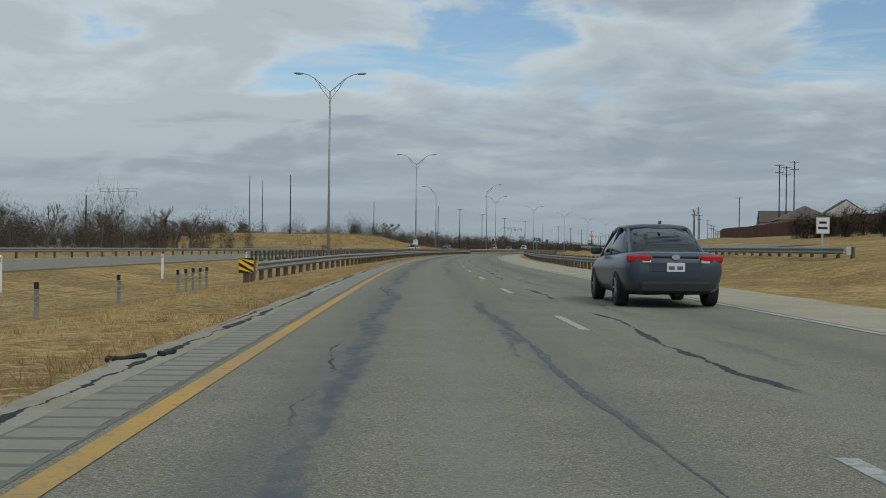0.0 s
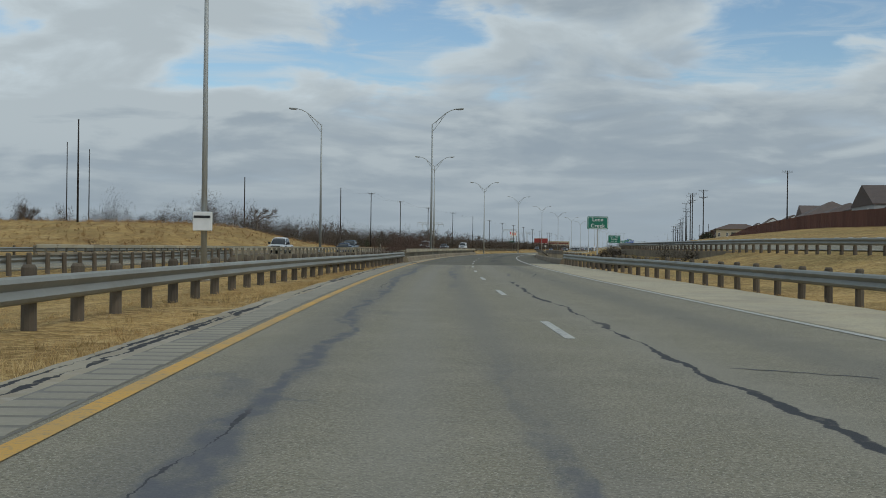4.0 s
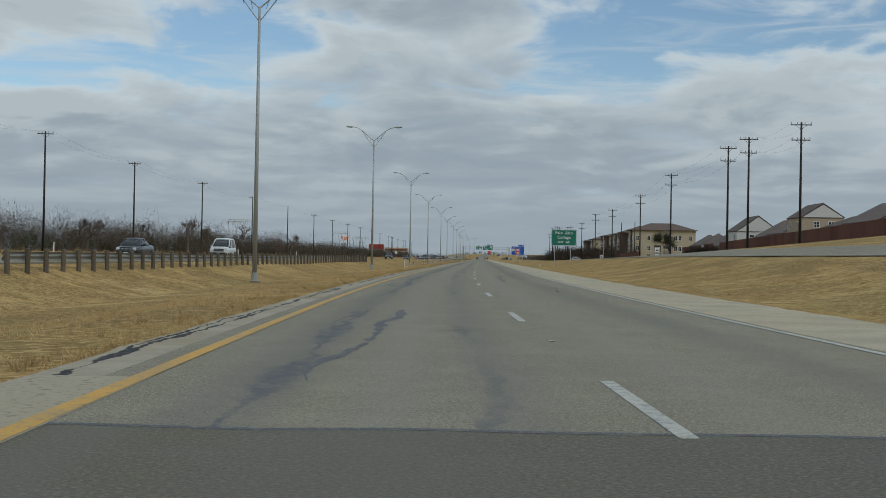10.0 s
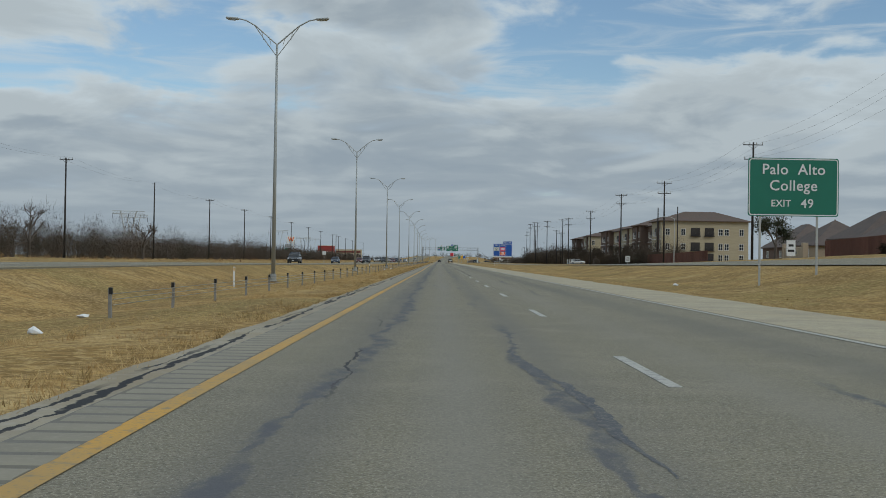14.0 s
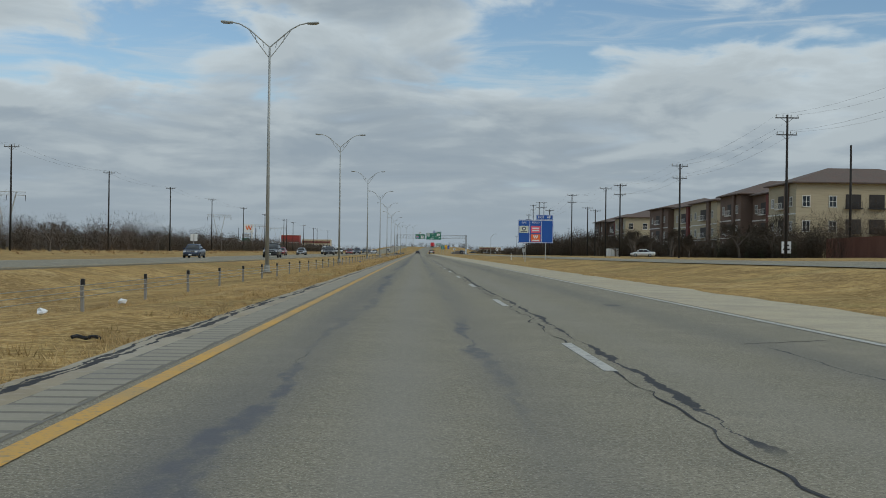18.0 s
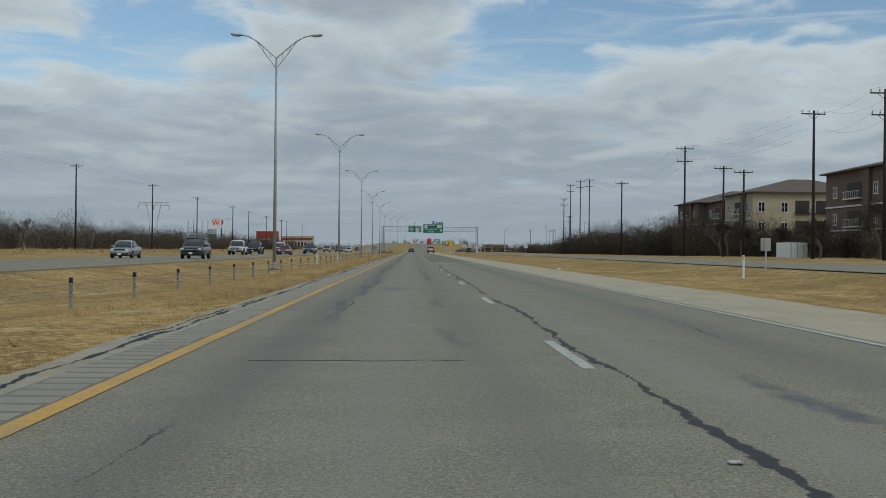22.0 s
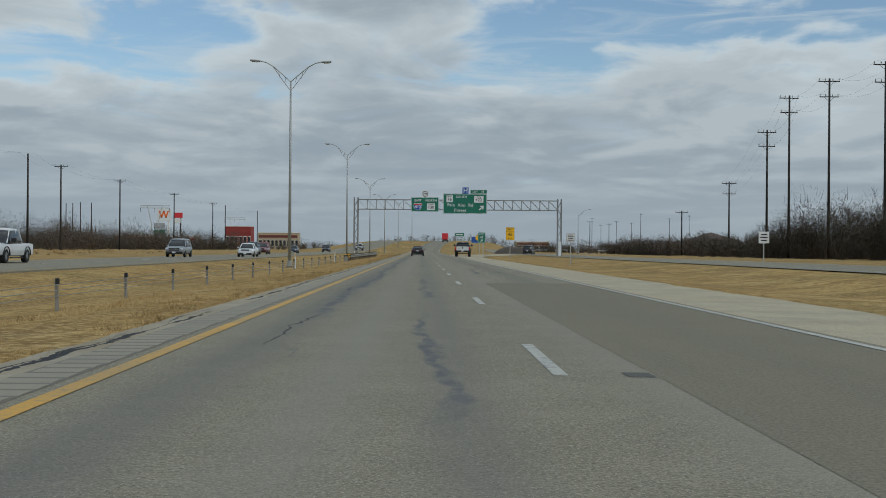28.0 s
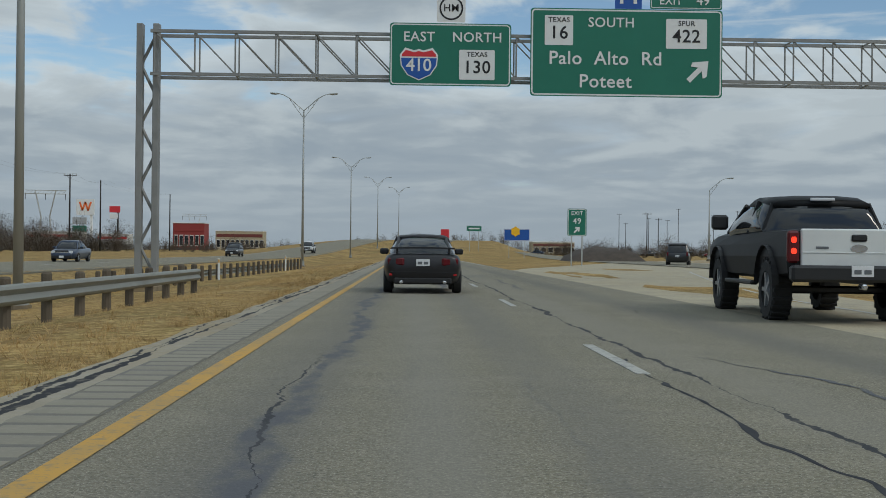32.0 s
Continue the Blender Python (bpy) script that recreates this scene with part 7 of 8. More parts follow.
ribbon([(DARK1 + .1 * noise.noise((l, 3, 0)), l, .10) for l in np.linspace(-4.0, 3.7, 30)], M_SEALBLUE, ROAD_AHEAD, "deck_joint")
# dark rectangular patches and stains
M_OVERLAY = mat("newer_asphalt_overlay", (0.208, 0.188, 0.136), .9, spots=[(.3, 6, .42, .64, (0.19, 0.173, 0.13), .8), ((.8, .05, .8), 5, .45, .65, (0.17, 0.156, 0.12), .6), (26, 4, .47, .66, (0.25, 0.235, 0.19), .6), (42, 3, .5, .7, (.075, .072, .064), .65)], bump=.28, bump_scale=60, spec=.04)
for s, lat, ls, lw in ((1033, 1.1, 1.5, .8), (690, 2.9, .7, .4), (745, 2.1, .8, .3), (402, 2.2, .4, .9), (480, .55, .35, .2), (523, .5, .35, .2), (560, .55, .35, .2), (1160, .6, .35, .25), (1098, .62, .35, .22), (865, .45, .4, .35)):
    n = max(4, int(ls / 1.5) + 3)
    pts = [(s + ls * i / (n - 1), lat + .02 * noise.noise((i * .7, s, 1)), lw * (1 + .06 * noise.noise((i * 1.3, s, 2)))) for i in range(n)]
    ribbon(pts, M_PATCH, the_road(s), "asphalt_patch")
edge = lambda s: .62 * smooth(1015, 1100, s) + .012 * noise.noise((s * .6, 3, 0))
strip("road_overlay", 3.46, .13, 966, 1124, .0022, M_OVERLAY, step=1.5, wobble=edge)
ribbon([(s, .13 + edge(s), .035 + .02 * noise.noise((s * 1.1, 5, 0))) for s in np.arange(966, 1068, .5)], M_PATCH, ROAD_AHEAD, "joint")
# raised reflectors on the lane line and litter
STUD = box_mesh("lane_stud", (.07, .06, .012), M_WHITE, .006, (0, 0, .01))
n = int((-30 - PHASE) // PERIOD)
while PHASE + n * PERIOD < 1300:
    s = station(PHASE + n * PERIOD + 4.6)
    if n % 7 == 0 and s > -20:
        put("lane_stud", STUD, the_road(s), stand(s, .02, .0))
    n += 1
for s, lat, ln, turn in ((69.8, -4.55, .55, 70), (70.3, -4.3, .35, 95), (724, 8.6, 1.3, 75), (727, 9.3, .9, 95), (259, -4.95, .35, 20), (1215, -4.6, .3, 40), (735.5, -5.2, .3, 10)):
    bm = bmesh.new()
    pts = [(-ln / 2 + ln * i / 6, .06 * math.sin(i), .012 + .012 * math.sin(i * 1.7)) for i in range(7)]
    bar(bm, pts, .022, 5)
    tagged(part("tyre_scrap", bm, M_RUBBER, m=stand(s, lat, max(0, ground_z(s, lat)) if lat > -4.6 else ground_z(s, lat) + .04, turn)), "torn strip of black tyre rubber on the roadside", "tyre scrap", "tyre scraps")
for s, lat, c in ((748, -9.5, 0), (752, -8.8, 0), (588, -9.2, 0), (597, -8.7, 0), (604, -9.9, 0), (862, -8.2, 1), (1035, -9.2, 0), (955, 9, 0), (1110, -8.6, 0), (640, 10.5, 0)):
    bm = bmesh.new()
    bmesh.ops.create_icosphere(bm, subdivisions=1, radius=.14)
    for q in bm.verts:
        q.co += Vector((rnd.uniform(-.05, .05), rnd.uniform(-.05, .05), rnd.uniform(-.05, .05)))
        q.co.z *= .5
    tagged(part("litter", bm, M_BLUE if c else M_SIGNWHITE, m=stand(s, lat, ground_z(s, lat) + .05)), "crumpled blue plastic litter in the grass" if c else "crumpled white paper litter in the grass", "litter", "litter in the median")

# ---- exit ramp
v, f, w = [], [], 6
ramp_l = lambda s: float(np.interp(s, [1225, 1300, 1308, 1318, 1340, 1365, 1385, 1420], [3.62, 3.62, 5.2, 8.0, 14.0, 22.0, 29.0, 42.0]))
ramp_r = lambda s: float(np.interp(s, [1215, 1240, 1262, 1275, 1298, 1320, 1345, 1370, 1420], [6.2, 6.6, 8.2, 10.2, 14.6, 19.6, 26.5, 35.0, 53.0]))
ss = np.linspace(1225, 1420, 66)
for s in ss:
    for j in range(w + 1):
        l = ramp_l(s) + (ramp_r(s) - ramp_l(s)) * j / w
        v.append(at(s, l, -.003 if l < 6.4 else max(-.003, ground_z(s, l) + .02)))
f = [(i * (w + 1) + j, i * (w + 1) + j + 1, (i + 1) * (w + 1) + j + 1, (i + 1) * (w + 1) + j) for i in range(len(ss) - 1) for j in range(w)]
put("exit_ramp", mesh_from("exit_ramp", v, f, M_SHOULDER_R), label="pale worn pavement of the exit ramp", kind="structure")
gl = [(s, ramp_r(s) - 1.7, .12) for s in np.linspace(1236, 1302, 44)]
ribbon(gl, M_WHITE, ROAD_AHEAD, "ramp_edge_line")
ribbon([(s, 3.55, .13) for s in np.linspace(1322, 1480, 60)], M_WHITE, ROAD_AHEAD, "edge_line")
# dark heap of soil beside the ramp
v, f = [], []
for i in range(15):
    for j in range(9):
        a, b = i / 14 * 2 - 1, j / 8 * 2 - 1
        r = max(abs(a) ** 2.5, abs(b) ** 2)
        z = 1.75 * max(0, 1 - r) ** .8 * (1 + .4 * noise.noise((a * 4, b * 4, 1)) + .2 * noise.noise((a * 9, b * 9, 2)))
        v.append((a * 4.6, b * 6, z - .1))
f = [(i * 9 + j, (i + 1) * 9 + j, (i + 1) * 9 + j + 1, i * 9 + j + 1) for i in range(14) for j in range(8)]
M_SOIL = mat("dark_soil", (0.055, 0.042, 0.032), .95, spots=[(1.2, 6, .42, .68, (0.085, 0.065, 0.048), .8), (9, 5, .5, .75, (.05, .04, .03), .6)], bump=.8, bump_scale=8)
put("soil_mound", mesh_from("soil_mound", v, f, M_SOIL, True), m=stand(1378, 21.0, ground_z(1378, 21.0)), label="low dark heap of bare soil beside the ramp", category="soil heap")

# ---------------------------------------------------------------- buildings
M_ROOF = mat("brown_shingles", (0.105, 0.078, 0.066), .9, spots=[(0.6, 5, .42, .68, (0.075, 0.058, 0.05), .7), ((3, 3, 14), 5, .45, .72, (0.14, 0.105, 0.09), .6)], bump=.4, bump_scale=14, island=.18)
M_APTROOF = mat("brown_roof_shingles", (0.095, 0.072, 0.058), .9, spots=[(0.5, 5, .42, .68, (0.11, 0.066, 0.052), .7), ((3, 3, 14), 5, .45, .72, (0.18, 0.11, 0.085), .5)], bump=.4, bump_scale=14)
M_BEIGE = mat("beige_siding", (0.44, 0.375, 0.255), .85, spots=[((.4, .4, 9), 4, .45, .7, (0.32, 0.27, 0.18), .6), (.5, 4, .5, .75, (0.41, 0.355, 0.245), .5)], bump=.2)
M_BRICK = mat("brown_brickwork", (0.15, 0.10, 0.076), .9, spots=[((2, 2, 7), 5, .42, .68, (0.145, 0.09, 0.066), .7)], bump=.4, bump_scale=18)
M_DARKRED = mat("dark_red_siding", (0.17, 0.045, 0.038), .85, spots=[(.8, 4, .45, .7, (0.13, 0.035, 0.03), .6)])
M_OFFWHITE = mat("off_white_siding", (0.54, 0.54, 0.51), .85, spots=[((.4, .4, 9), 4, .45, .7, (0.55, 0.55, 0.52), .6)], bump=.2)
M_GREYWALL = mat("grey_siding", (0.33, 0.34, 0.34), .85, spots=[((.4, .4, 9), 4, .45, .7, (0.27, 0.28, 0.28), .6)], bump=.2)
M_TANBRICK = mat("tan_brick", (0.40, 0.32, 0.23), .9, spots=[((2, 2, 7), 5, .42, .68, (0.32, 0.25, 0.18), .7)], bump=.3, bump_scale=18)
M_TRIM = mat("white_trim", (0.70, 0.69, 0.65), .7, spots=[(1, 4, .45, .7, (.6, .59, .55), .5)])
M_FENCE = mat("stained_fence_boards", (0.16, 0.066, 0.044), .9, spots=[((9, 9, .5), 5, .42, .68, (0.115, 0.048, 0.034), .8), (.4, 4, .45, .7, (.20, .088, .06), .6)], bump=.3, island=.18)
M_PANE = mat("window_glass", (0.02, 0.025, 0.03), .08, spec=.6)


def roof_mesh(x0, x1, y0, y1, eave, ridge, over=.5, hip=True, along_y=True, thick=.2):
    """A hip or gable roof over a rectangle."""
    bm = bmesh.new()
    a, b, c, d = x0 - over, x1 + over, y0 - over, y1 + over
    base = [(a, c), (b, c), (b, d), (a, d)]
    half = min(b - a, d - c) / 2
    k = half if hip else 0.0
    if along_y:
        r0, r1 = ((a + b) / 2, c + k), ((a + b) / 2, d - k)
    else:
        r0, r1 = (a + k, (c + d) / 2), (b - k, (c + d) / 2)
    lo = [bm.verts.new((x, y, eave - thick)) for x, y in base]
    up = [bm.verts.new((x, y, eave)) for x, y in base]
    p, q = bm.verts.new((*r0, ridge)), bm.verts.new((*r1, ridge))
    bm.faces.new(lo[::-1])
    for i in range(4):
        bm.faces.new((lo[i], lo[(i + 1) % 4], up[(i + 1) % 4], up[i]))
    if along_y:
        fs = [(up[0], up[1], p), (up[1], up[2], q, p), (up[2], up[3], q), (up[3], up[0], p, q)]
    else:
        fs = [(up[0], up[1], q, p), (up[1], up[2], q), (up[2], up[3], p, q), (up[3], up[0], p)]
    for g_ in fs:
        bm.faces.new(g_)
    bmesh.ops.recalc_face_normals(bm, faces=bm.faces)
    return bm


def window_at(parent, c, w, h, face):
    """A window on the wall face ('x' looks to -x, 'y' to -y), frame proud and pane set back."""
    bm = bmesh.new()
    for o, s_ in (((0, h / 2), (w + .16, .12)), ((0, -h / 2), (w + .24, .14)), ((-w / 2, 0), (.10, h)), ((w / 2, 0), (.10, h)), ((0, 0), (.07, h)), ((0, 0), (w, .06))):
        if face == "x":
            box(bm, (c[0] - .04, c[1] + o[0], c[2] + o[1]), (.10, s_[0], s_[1]))
        else:
            box(bm, (c[0] + o[0], c[1] - .04, c[2] + o[1]), (s_[0], .10, s_[1]))
    fr = part("window", bm, M_TRIM, parent)
    bm = bmesh.new()
    box(bm, (c[0] - .005 if face == "x" else c[0], c[1] if face == "x" else c[1] - .005, c[2]), (.03, w, h) if face == "x" else (w, .03, h))
    part("pane", bm, M_PANE, fr)
    return fr


def house(s, lat, w, d, eave, ridge, wallmat, hip=True, along_y=True, turn=0, label="", gable=False, gablemat=None):
    """Front towards the road is the face at x = 0; +x runs away from the road, +y along it."""
    z = ground_z(s, lat)
    t = thing("house", stand(s, lat, z - .2, turn), label, "house", "houses behind the fence")
    bm = bmesh.new()
    box(bm, (d / 2, 0, eave / 2), (d, w, eave), bevel=.02)
    part("wall", bm, wallmat, t)
    rf = part("roof", roof_mesh(0, d, -w / 2, w / 2, eave + .1, ridge, .5 if hip else .15, hip, along_y), M_ROOF, t)
    if gable or not hip:
        g0 = bmesh.new()
        if along_y:
            prism(g0, [(.12, eave), (d - .12, eave), (d / 2, ridge - .42)], -w / 2 - .19, -w / 2 + .2)
        else:
            v0 = [(-.02, -w / 2 + .15, eave), (-.02, w / 2 - .15, eave), (-.02, 0, ridge - .35), (.2, -w / 2 + .15, eave), (.2, w / 2 - .15, eave), (.2, 0, ridge - .35)]
            vs = [g0.verts.new(q) for q in v0]
            for q in ((0, 1, 2), (5, 4, 3), (0, 3, 4, 1), (1, 4, 5, 2), (2, 5, 3, 0)):
                g0.faces.new([vs[i] for i in q])
            bmesh.ops.recalc_face_normals(g0, faces=g0.faces)
        part("gable_wall", g0, gablemat or wallmat, t, "white gable" if gablemat else "")
    for zz in ([eave - 1.5, eave - 4.2] if eave > 5 else [eave - 1.4]):
        for y in (-w * .27, w * .27):
            window_at(t, (0, y, zz), 1.3, 1.35, "x")
        window_at(t, (d * .35, -w / 2, zz), 1.1, 1.3, "y")
        window_at(t, (d * .7, -w / 2, zz), 1.1, 1.3, "y")
    bm = bmesh.new()
    box(bm, (d * .6, w * .22, ridge - .2), (.22, .22, .9), bevel=.02)
    part("vent", bm, M_GREYWALL, rf)
    return t


rnd = random.Random(11)
walls = [M_TANBRICK, M_OFFWHITE, M_GREYWALL, M_BEIGE, M_BRICK]
names = {M_TANBRICK: "tan brick", M_OFFWHITE: "off-white", M_GREYWALL: "grey", M_BEIGE: "beige", M_BRICK: "brown brick"}
for i, s in enumerate((392, 418, 446, 474, 503, 531, 560, 588, 615, 641, 664)):
    wm = M_OFFWHITE if i in (8, 9) else walls[i % 5]
    two = i % 3 != 1
    house(s, 64 + rnd.uniform(-2, 3), rnd.uniform(17, 21), rnd.uniform(12, 14), 4.2 if two else 3.4, 8.0 if two else 6.6, wm, i not in (2, 6, 8, 9), i not in (2, 6), label=f"{names[wm]} suburban house with a brown shingle roof behind the fence", gable=i in (2, 6, 8, 9))
house(690, 66, 12, 8.5, 7.4, 10.4, M_TANBRICK, False, True, 0, "tan two-storey house with a white gable and brown roof", True, M_OFFWHITE)
house(746, 64.5, 13, 10.5, 6.6, 10.6, M_OFFWHITE, False, True, 0, "white-gabled two-storey house with a brown shingle roof", True)
house(705.5, 66, 14, 12, 4.6, 8.4, M_GREYWALL, True, True, 0, "grey suburban house with a brown hip roof")
house(724, 66, 16, 13, 3.8, 8.6, M_TANBRICK, True, True, 0, "low tan house with a wide brown hip roof")
house(763, 65, 15, 13, 3.4, 8.0, M_TANBRICK, True, True, 0, "low tan house beside the white-gabled one")
house(783, 67, 16, 13, 4.0, 8.8, M_BRICK, True, True, 0, "brown brick house with a hip roof")
house(805, 66, 18, 13, 3.4, 8.4, M_TANBRICK, True, False, 0, "low tan brick house with a long brown roof")
house(830, 68, 18, 13, 3.6, 8.6, M_BRICK, True, True, 0, "brown house with a hip roof behind the entrance")
house(1405, 68, 16, 12, 3.4, 6.0, M_OFFWHITE, True, True, 0, "pale house with a grey-brown roof behind the brush")
house(434, 80, 12, 12, 6.0, 10.2, M_OFFWHITE, False, True, 0, "white-gabled house on the hillside", True)


def fence_bay():
    """Sixteen boards, each a little before or behind its neighbour, as one folded sheet with depth."""
    front = []
    for i in range(16):
        x = (-.014, .012)[i % 2]
        front += [(x, -1.22 + .1525 * i), (x, -1.22 + .1525 * (i + 1))]
    bm = bmesh.new()
    outline = front + [(.06, 1.22), (.06, -1.22)]
    a = [bm.verts.new((x, y, 0)) for x, y in outline]
    b = [bm.verts.new((x, y, 1.9)) for x, y in outline]
    n = len(outline)
    bm.faces.new(a[::-1])
    bm.faces.new(b)
    for i in range(n):
        bm.faces.new((a[i], a[(i + 1) % n], b[(i + 1) % n], b[i]))
    bmesh.ops.recalc_face_normals(bm, faces=bm.faces)
    me = bpy.data.meshes.new("fence_bay")
    bm.to_mesh(me)
    bm.free()
    me.materials.append(M_FENCE)
    return me


BAY = fence_bay()
for s0, s1, lat in ((216, 700, 52), (706, 748, 52), (806, 874, 48.5)):
    t = thing("board_fence", Matrix.Identity(4), "long reddish brown board fence on the slope", "fence")
    n = int((s1 - s0) / 2.44)
    for i in range(n):
        s = s0 + 2.44 * i
        z0, z1 = ground_z(s - 1.22, lat), ground_z(s + 1.22, lat)
        put("fence_bay", BAY, t, stand(s, lat, (z0 + z1) / 2 - .06) @ Matrix.Rotation(math.atan2(z1 - z0, 2.44), 4, "X") @ Matrix.Scale(1.28, 4, (0, 0, 1)))
# sign board on the fence and the estate entrance
bm = bmesh.new()
box(bm, (0, 0, 0), (.06, 2.6, 1.2), bevel=.02)
tagged(part("fence_banner", bm, M_SIGNWHITE, m=stand(716, 51.7, ground_z(716, 51.7) + 1.6)), "faded white banner fixed on the board fence", "banner")
t = thing("entrance_wall", stand(752, 49.5, ground_z(752, 49.5)), "low tan stone entrance wall with a sign panel", "entrance wall")
bm = bmesh.new()
box(bm, (0, 0, .8), (.5, 9, 1.7), bevel=.05)
part("wall", bm, M_TANBRICK, t)
for y in (-4.7, 4.7):
    bm = bmesh.new()
    box(bm, (0, y, 1.1), (.8, .8, 2.3), bevel=.05)
    part("pier", bm, M_TANBRICK, t)
bm = bmesh.new()
box(bm, (-.27, 0, .9), (.05, 5, .8), bevel=.02)
pn = part("panel", bm, M_BEIGE, t)
bm = bmesh.new()
box(bm, (-.31, 0, .9), (.03, 3.6, .3))
part("word_bar", bm, M_GREYINK, pn)
small_sign(735, 44, .3 + ground_z(735, 44), 2.4 + ground_z(735, 44), 1.2, M_SIGNWHITE, "white upright advertising panel at the estate entrance", bars=2)
small_sign(872, 44, .6 + ground_z(872, 44), 2.1 + ground_z(872, 44), 1.2, M_SIGNWHITE, "white and red panel beside the fence end", bars=2)
t = thing("street_light", stand(757, 33, ground_z(757, 33)), "pale grey slim street light beside the frontage road", "street light")
bm = bmesh.new()
cone(bm, (0, 0, -.2), (0, 0, 6.6), .08, .05, 8)
part("pole", bm, M_STEEL, t)
bm = bmesh.new()
bar(bm, [(0, 0, 6.5), (-.6, 0, 6.75), (-1.3, 0, 6.8)], .03, 6)
box(bm, (-1.5, 0, 6.78), (.5, .2, .1), bevel=.02)
part("arm", bm, M_STEEL, t)


# ---- apartment blocks
def apartments(s0, s1, lat, depth, base, label, steps):
    t = thing("apartment_building", stand((s0 + s1) / 2, lat, base), label, "apartment building", "apartment blocks")
    n = len(steps)
    L = (s1 - s0) / n
    for i, (dx, dz, wm) in enumerate(steps):
        y0 = -(s1 - s0) / 2 + L * i
        y1 = y0 + L
        e = 11.0 + dz
        bm = bmesh.new()
        box(bm, (dx + depth / 2, (y0 + y1) / 2, e / 2), (depth, L - .02, e), bevel=.03)
        wl = part("wall", bm, wm, t)
        bm = bmesh.new()
        box(bm, (dx + depth / 2 , (y0 + y1) / 2, 1.9), (depth + .12, L - .06, 3.8), bevel=.03)
        part("brick_base", bm, M_BRICK, t)
        for zz in (2.8 + dz * .3, 5.9 + dz * .6):
            bm = bmesh.new()
            box(bm, (dx - .08, (y0 + y1) / 2, zz + .45), (.1, L - .1, .22))
            part("band", bm, M_TRIM, t)
        rf = part("roof", roof_mesh(dx, dx + depth, y0, y1, e + .05, e + 3.0, .8, True, L > depth), M_APTROOF, t)
        for k, z in enumerate((2.0, 5.2, 8.6 + dz * .5)):
            for q in (.17, .83):
                window_at(wl, (dx, y0 + L * q, z), 1.5, 1.6, "x")
            # balcony with rail; a flat dark slab stands in for the shaded recess
            bm = bmesh.new()
            box(bm, (dx - .02, y0 + L * .5, z), (.12, L * .24, 2.3))
            bal = part("balcony", bm, M_RECESSSHADE, t)
            bm = bmesh.new()
            box(bm, (dx - .3, y0 + L * .5, z - 1.15), (.7, L * .28, .16))
            for j in range(9):
                box(bm, (dx - .6, y0 + L * (.38 + .03 * j), z - .6), (.04, .04, 1.0))
            box(bm, (dx - .6, y0 + L * .5, z - .1), (.06, L * .28, .06))
            part("railing", bm, M_TRIM, bal)
        if i == 0:
            for z in (2.0, 5.2, 8.6 + dz * .5):
                for q in (.07, .25, .68, .75, .92):
                    window_at(wl, (dx + depth * q, y0, z), 1.25, 1.85, "y")
                for q in (.39, .55):
                    # end-wall balconies, their recess shade again only a dark slab
                    bm = bmesh.new()
                    box(bm, (dx + depth * q, y0 + .0, z), (2.6, .14, 2.5))
                    bal = part("balcony", bm, M_RECESSSHADE, t)
                    bm = bmesh.new()
                    box(bm, (dx + depth * q, y0 - .25, z - 1.15), (2.9, .7, .2))
                    box(bm, (dx + depth * q, y0 - .55, z - .15), (2.9, .06, .06))
                    for j in range(9):
                        box(bm, (dx + depth * q - 1.36 + .34 * j, y0 - .55, z - .65), (.04, .04, .95))
                    part("railing", bm, M_BLACK, bal)
        bm = bmesh.new()
        box(bm, (dx - .25, y0 + L * .28, e / 2), (.5, L * .10, e - .4), bevel=.02)
        part("bay", bm, M_DARKRED if i % 2 else M_BRICK, t)
    return t


# Near-black colour that paints in the shade of the balcony recesses.
M_RECESSSHADE = mat("shaded_recess", (0.035, 0.03, 0.028), .8, spots=[(1, 4, .45, .7, (.055, .048, .042), .6)])
apartments(926, 974, 62, 25, .9, "three-storey beige and brown apartment building with hip roofs", [(0, 1.6, M_BEIGE), (1.5, .8, M_BRICK), (-.8, 1.2, M_BRICK)])
apartments(980, 1052, 62, 24, .8, "three-storey tan and brown brick apartment building with hip roofs", [(0, 1.0, M_BEIGE), (.9, .8, M_BEIGE), (-.6, 1.2, M_BRICK)])
apartments(1094, 1154, 62, 24, .6, "three-storey tan and dark brick apartment building", [(0, .8, M_BEIGE), (1.2, .2, M_BRICK), (-.8, .4, M_BRICK)])
# black railing fence and a pale enclosure in front of the apartments
def railing_bay():
    bm = bmesh.new()
    box(bm, (0, -1.22, .95), (.07, .07, 1.95))
    for z in (.2, 1.7):
        box(bm, (0, 0, z), (.035, 2.40, .045))
    for j in range(19):
        box(bm, (0, -1.12 + j * .125, .95), (.022, .022, 1.75))
    me = bpy.data.meshes.new("railing_bay")
    bm.to_mesh(me)
    bm.free()
    me.materials.append(M_BLACK)
    return me


RAILING = railing_bay()
t = thing("railing_fence", Matrix.Identity(4), "black steel picket fence in front of the apartments", "fence")
for i in range(34):
    s = 977 + i * 2.44
    put("railing_bay", RAILING, t, stand(s, 51.5, ground_z(s, 51.5)))
t = thing("enclosure", stand(1021, 46.5, ground_z(1021, 46.5)), "pale grey panelled refuse enclosure beside the frontage road", "enclosure")
boxpart(t, "front_wall", (-1.3, 0, .95), (.12, 4.2, 1.9), M_SIGNWHITE, .01)
boxpart(t, "side_wall", (0, -2.1, .95), (2.5, .12, 1.9), M_SIGNWHITE, .01)
boxpart(t, "side_wall", (0, 2.1, .95), (2.5, .12, 1.9), M_SIGNWHITE, .01)
boxpart(t, "gate", (1.3, 0, .95), (.08, 4.1, 1.8), M_STEEL, .01)
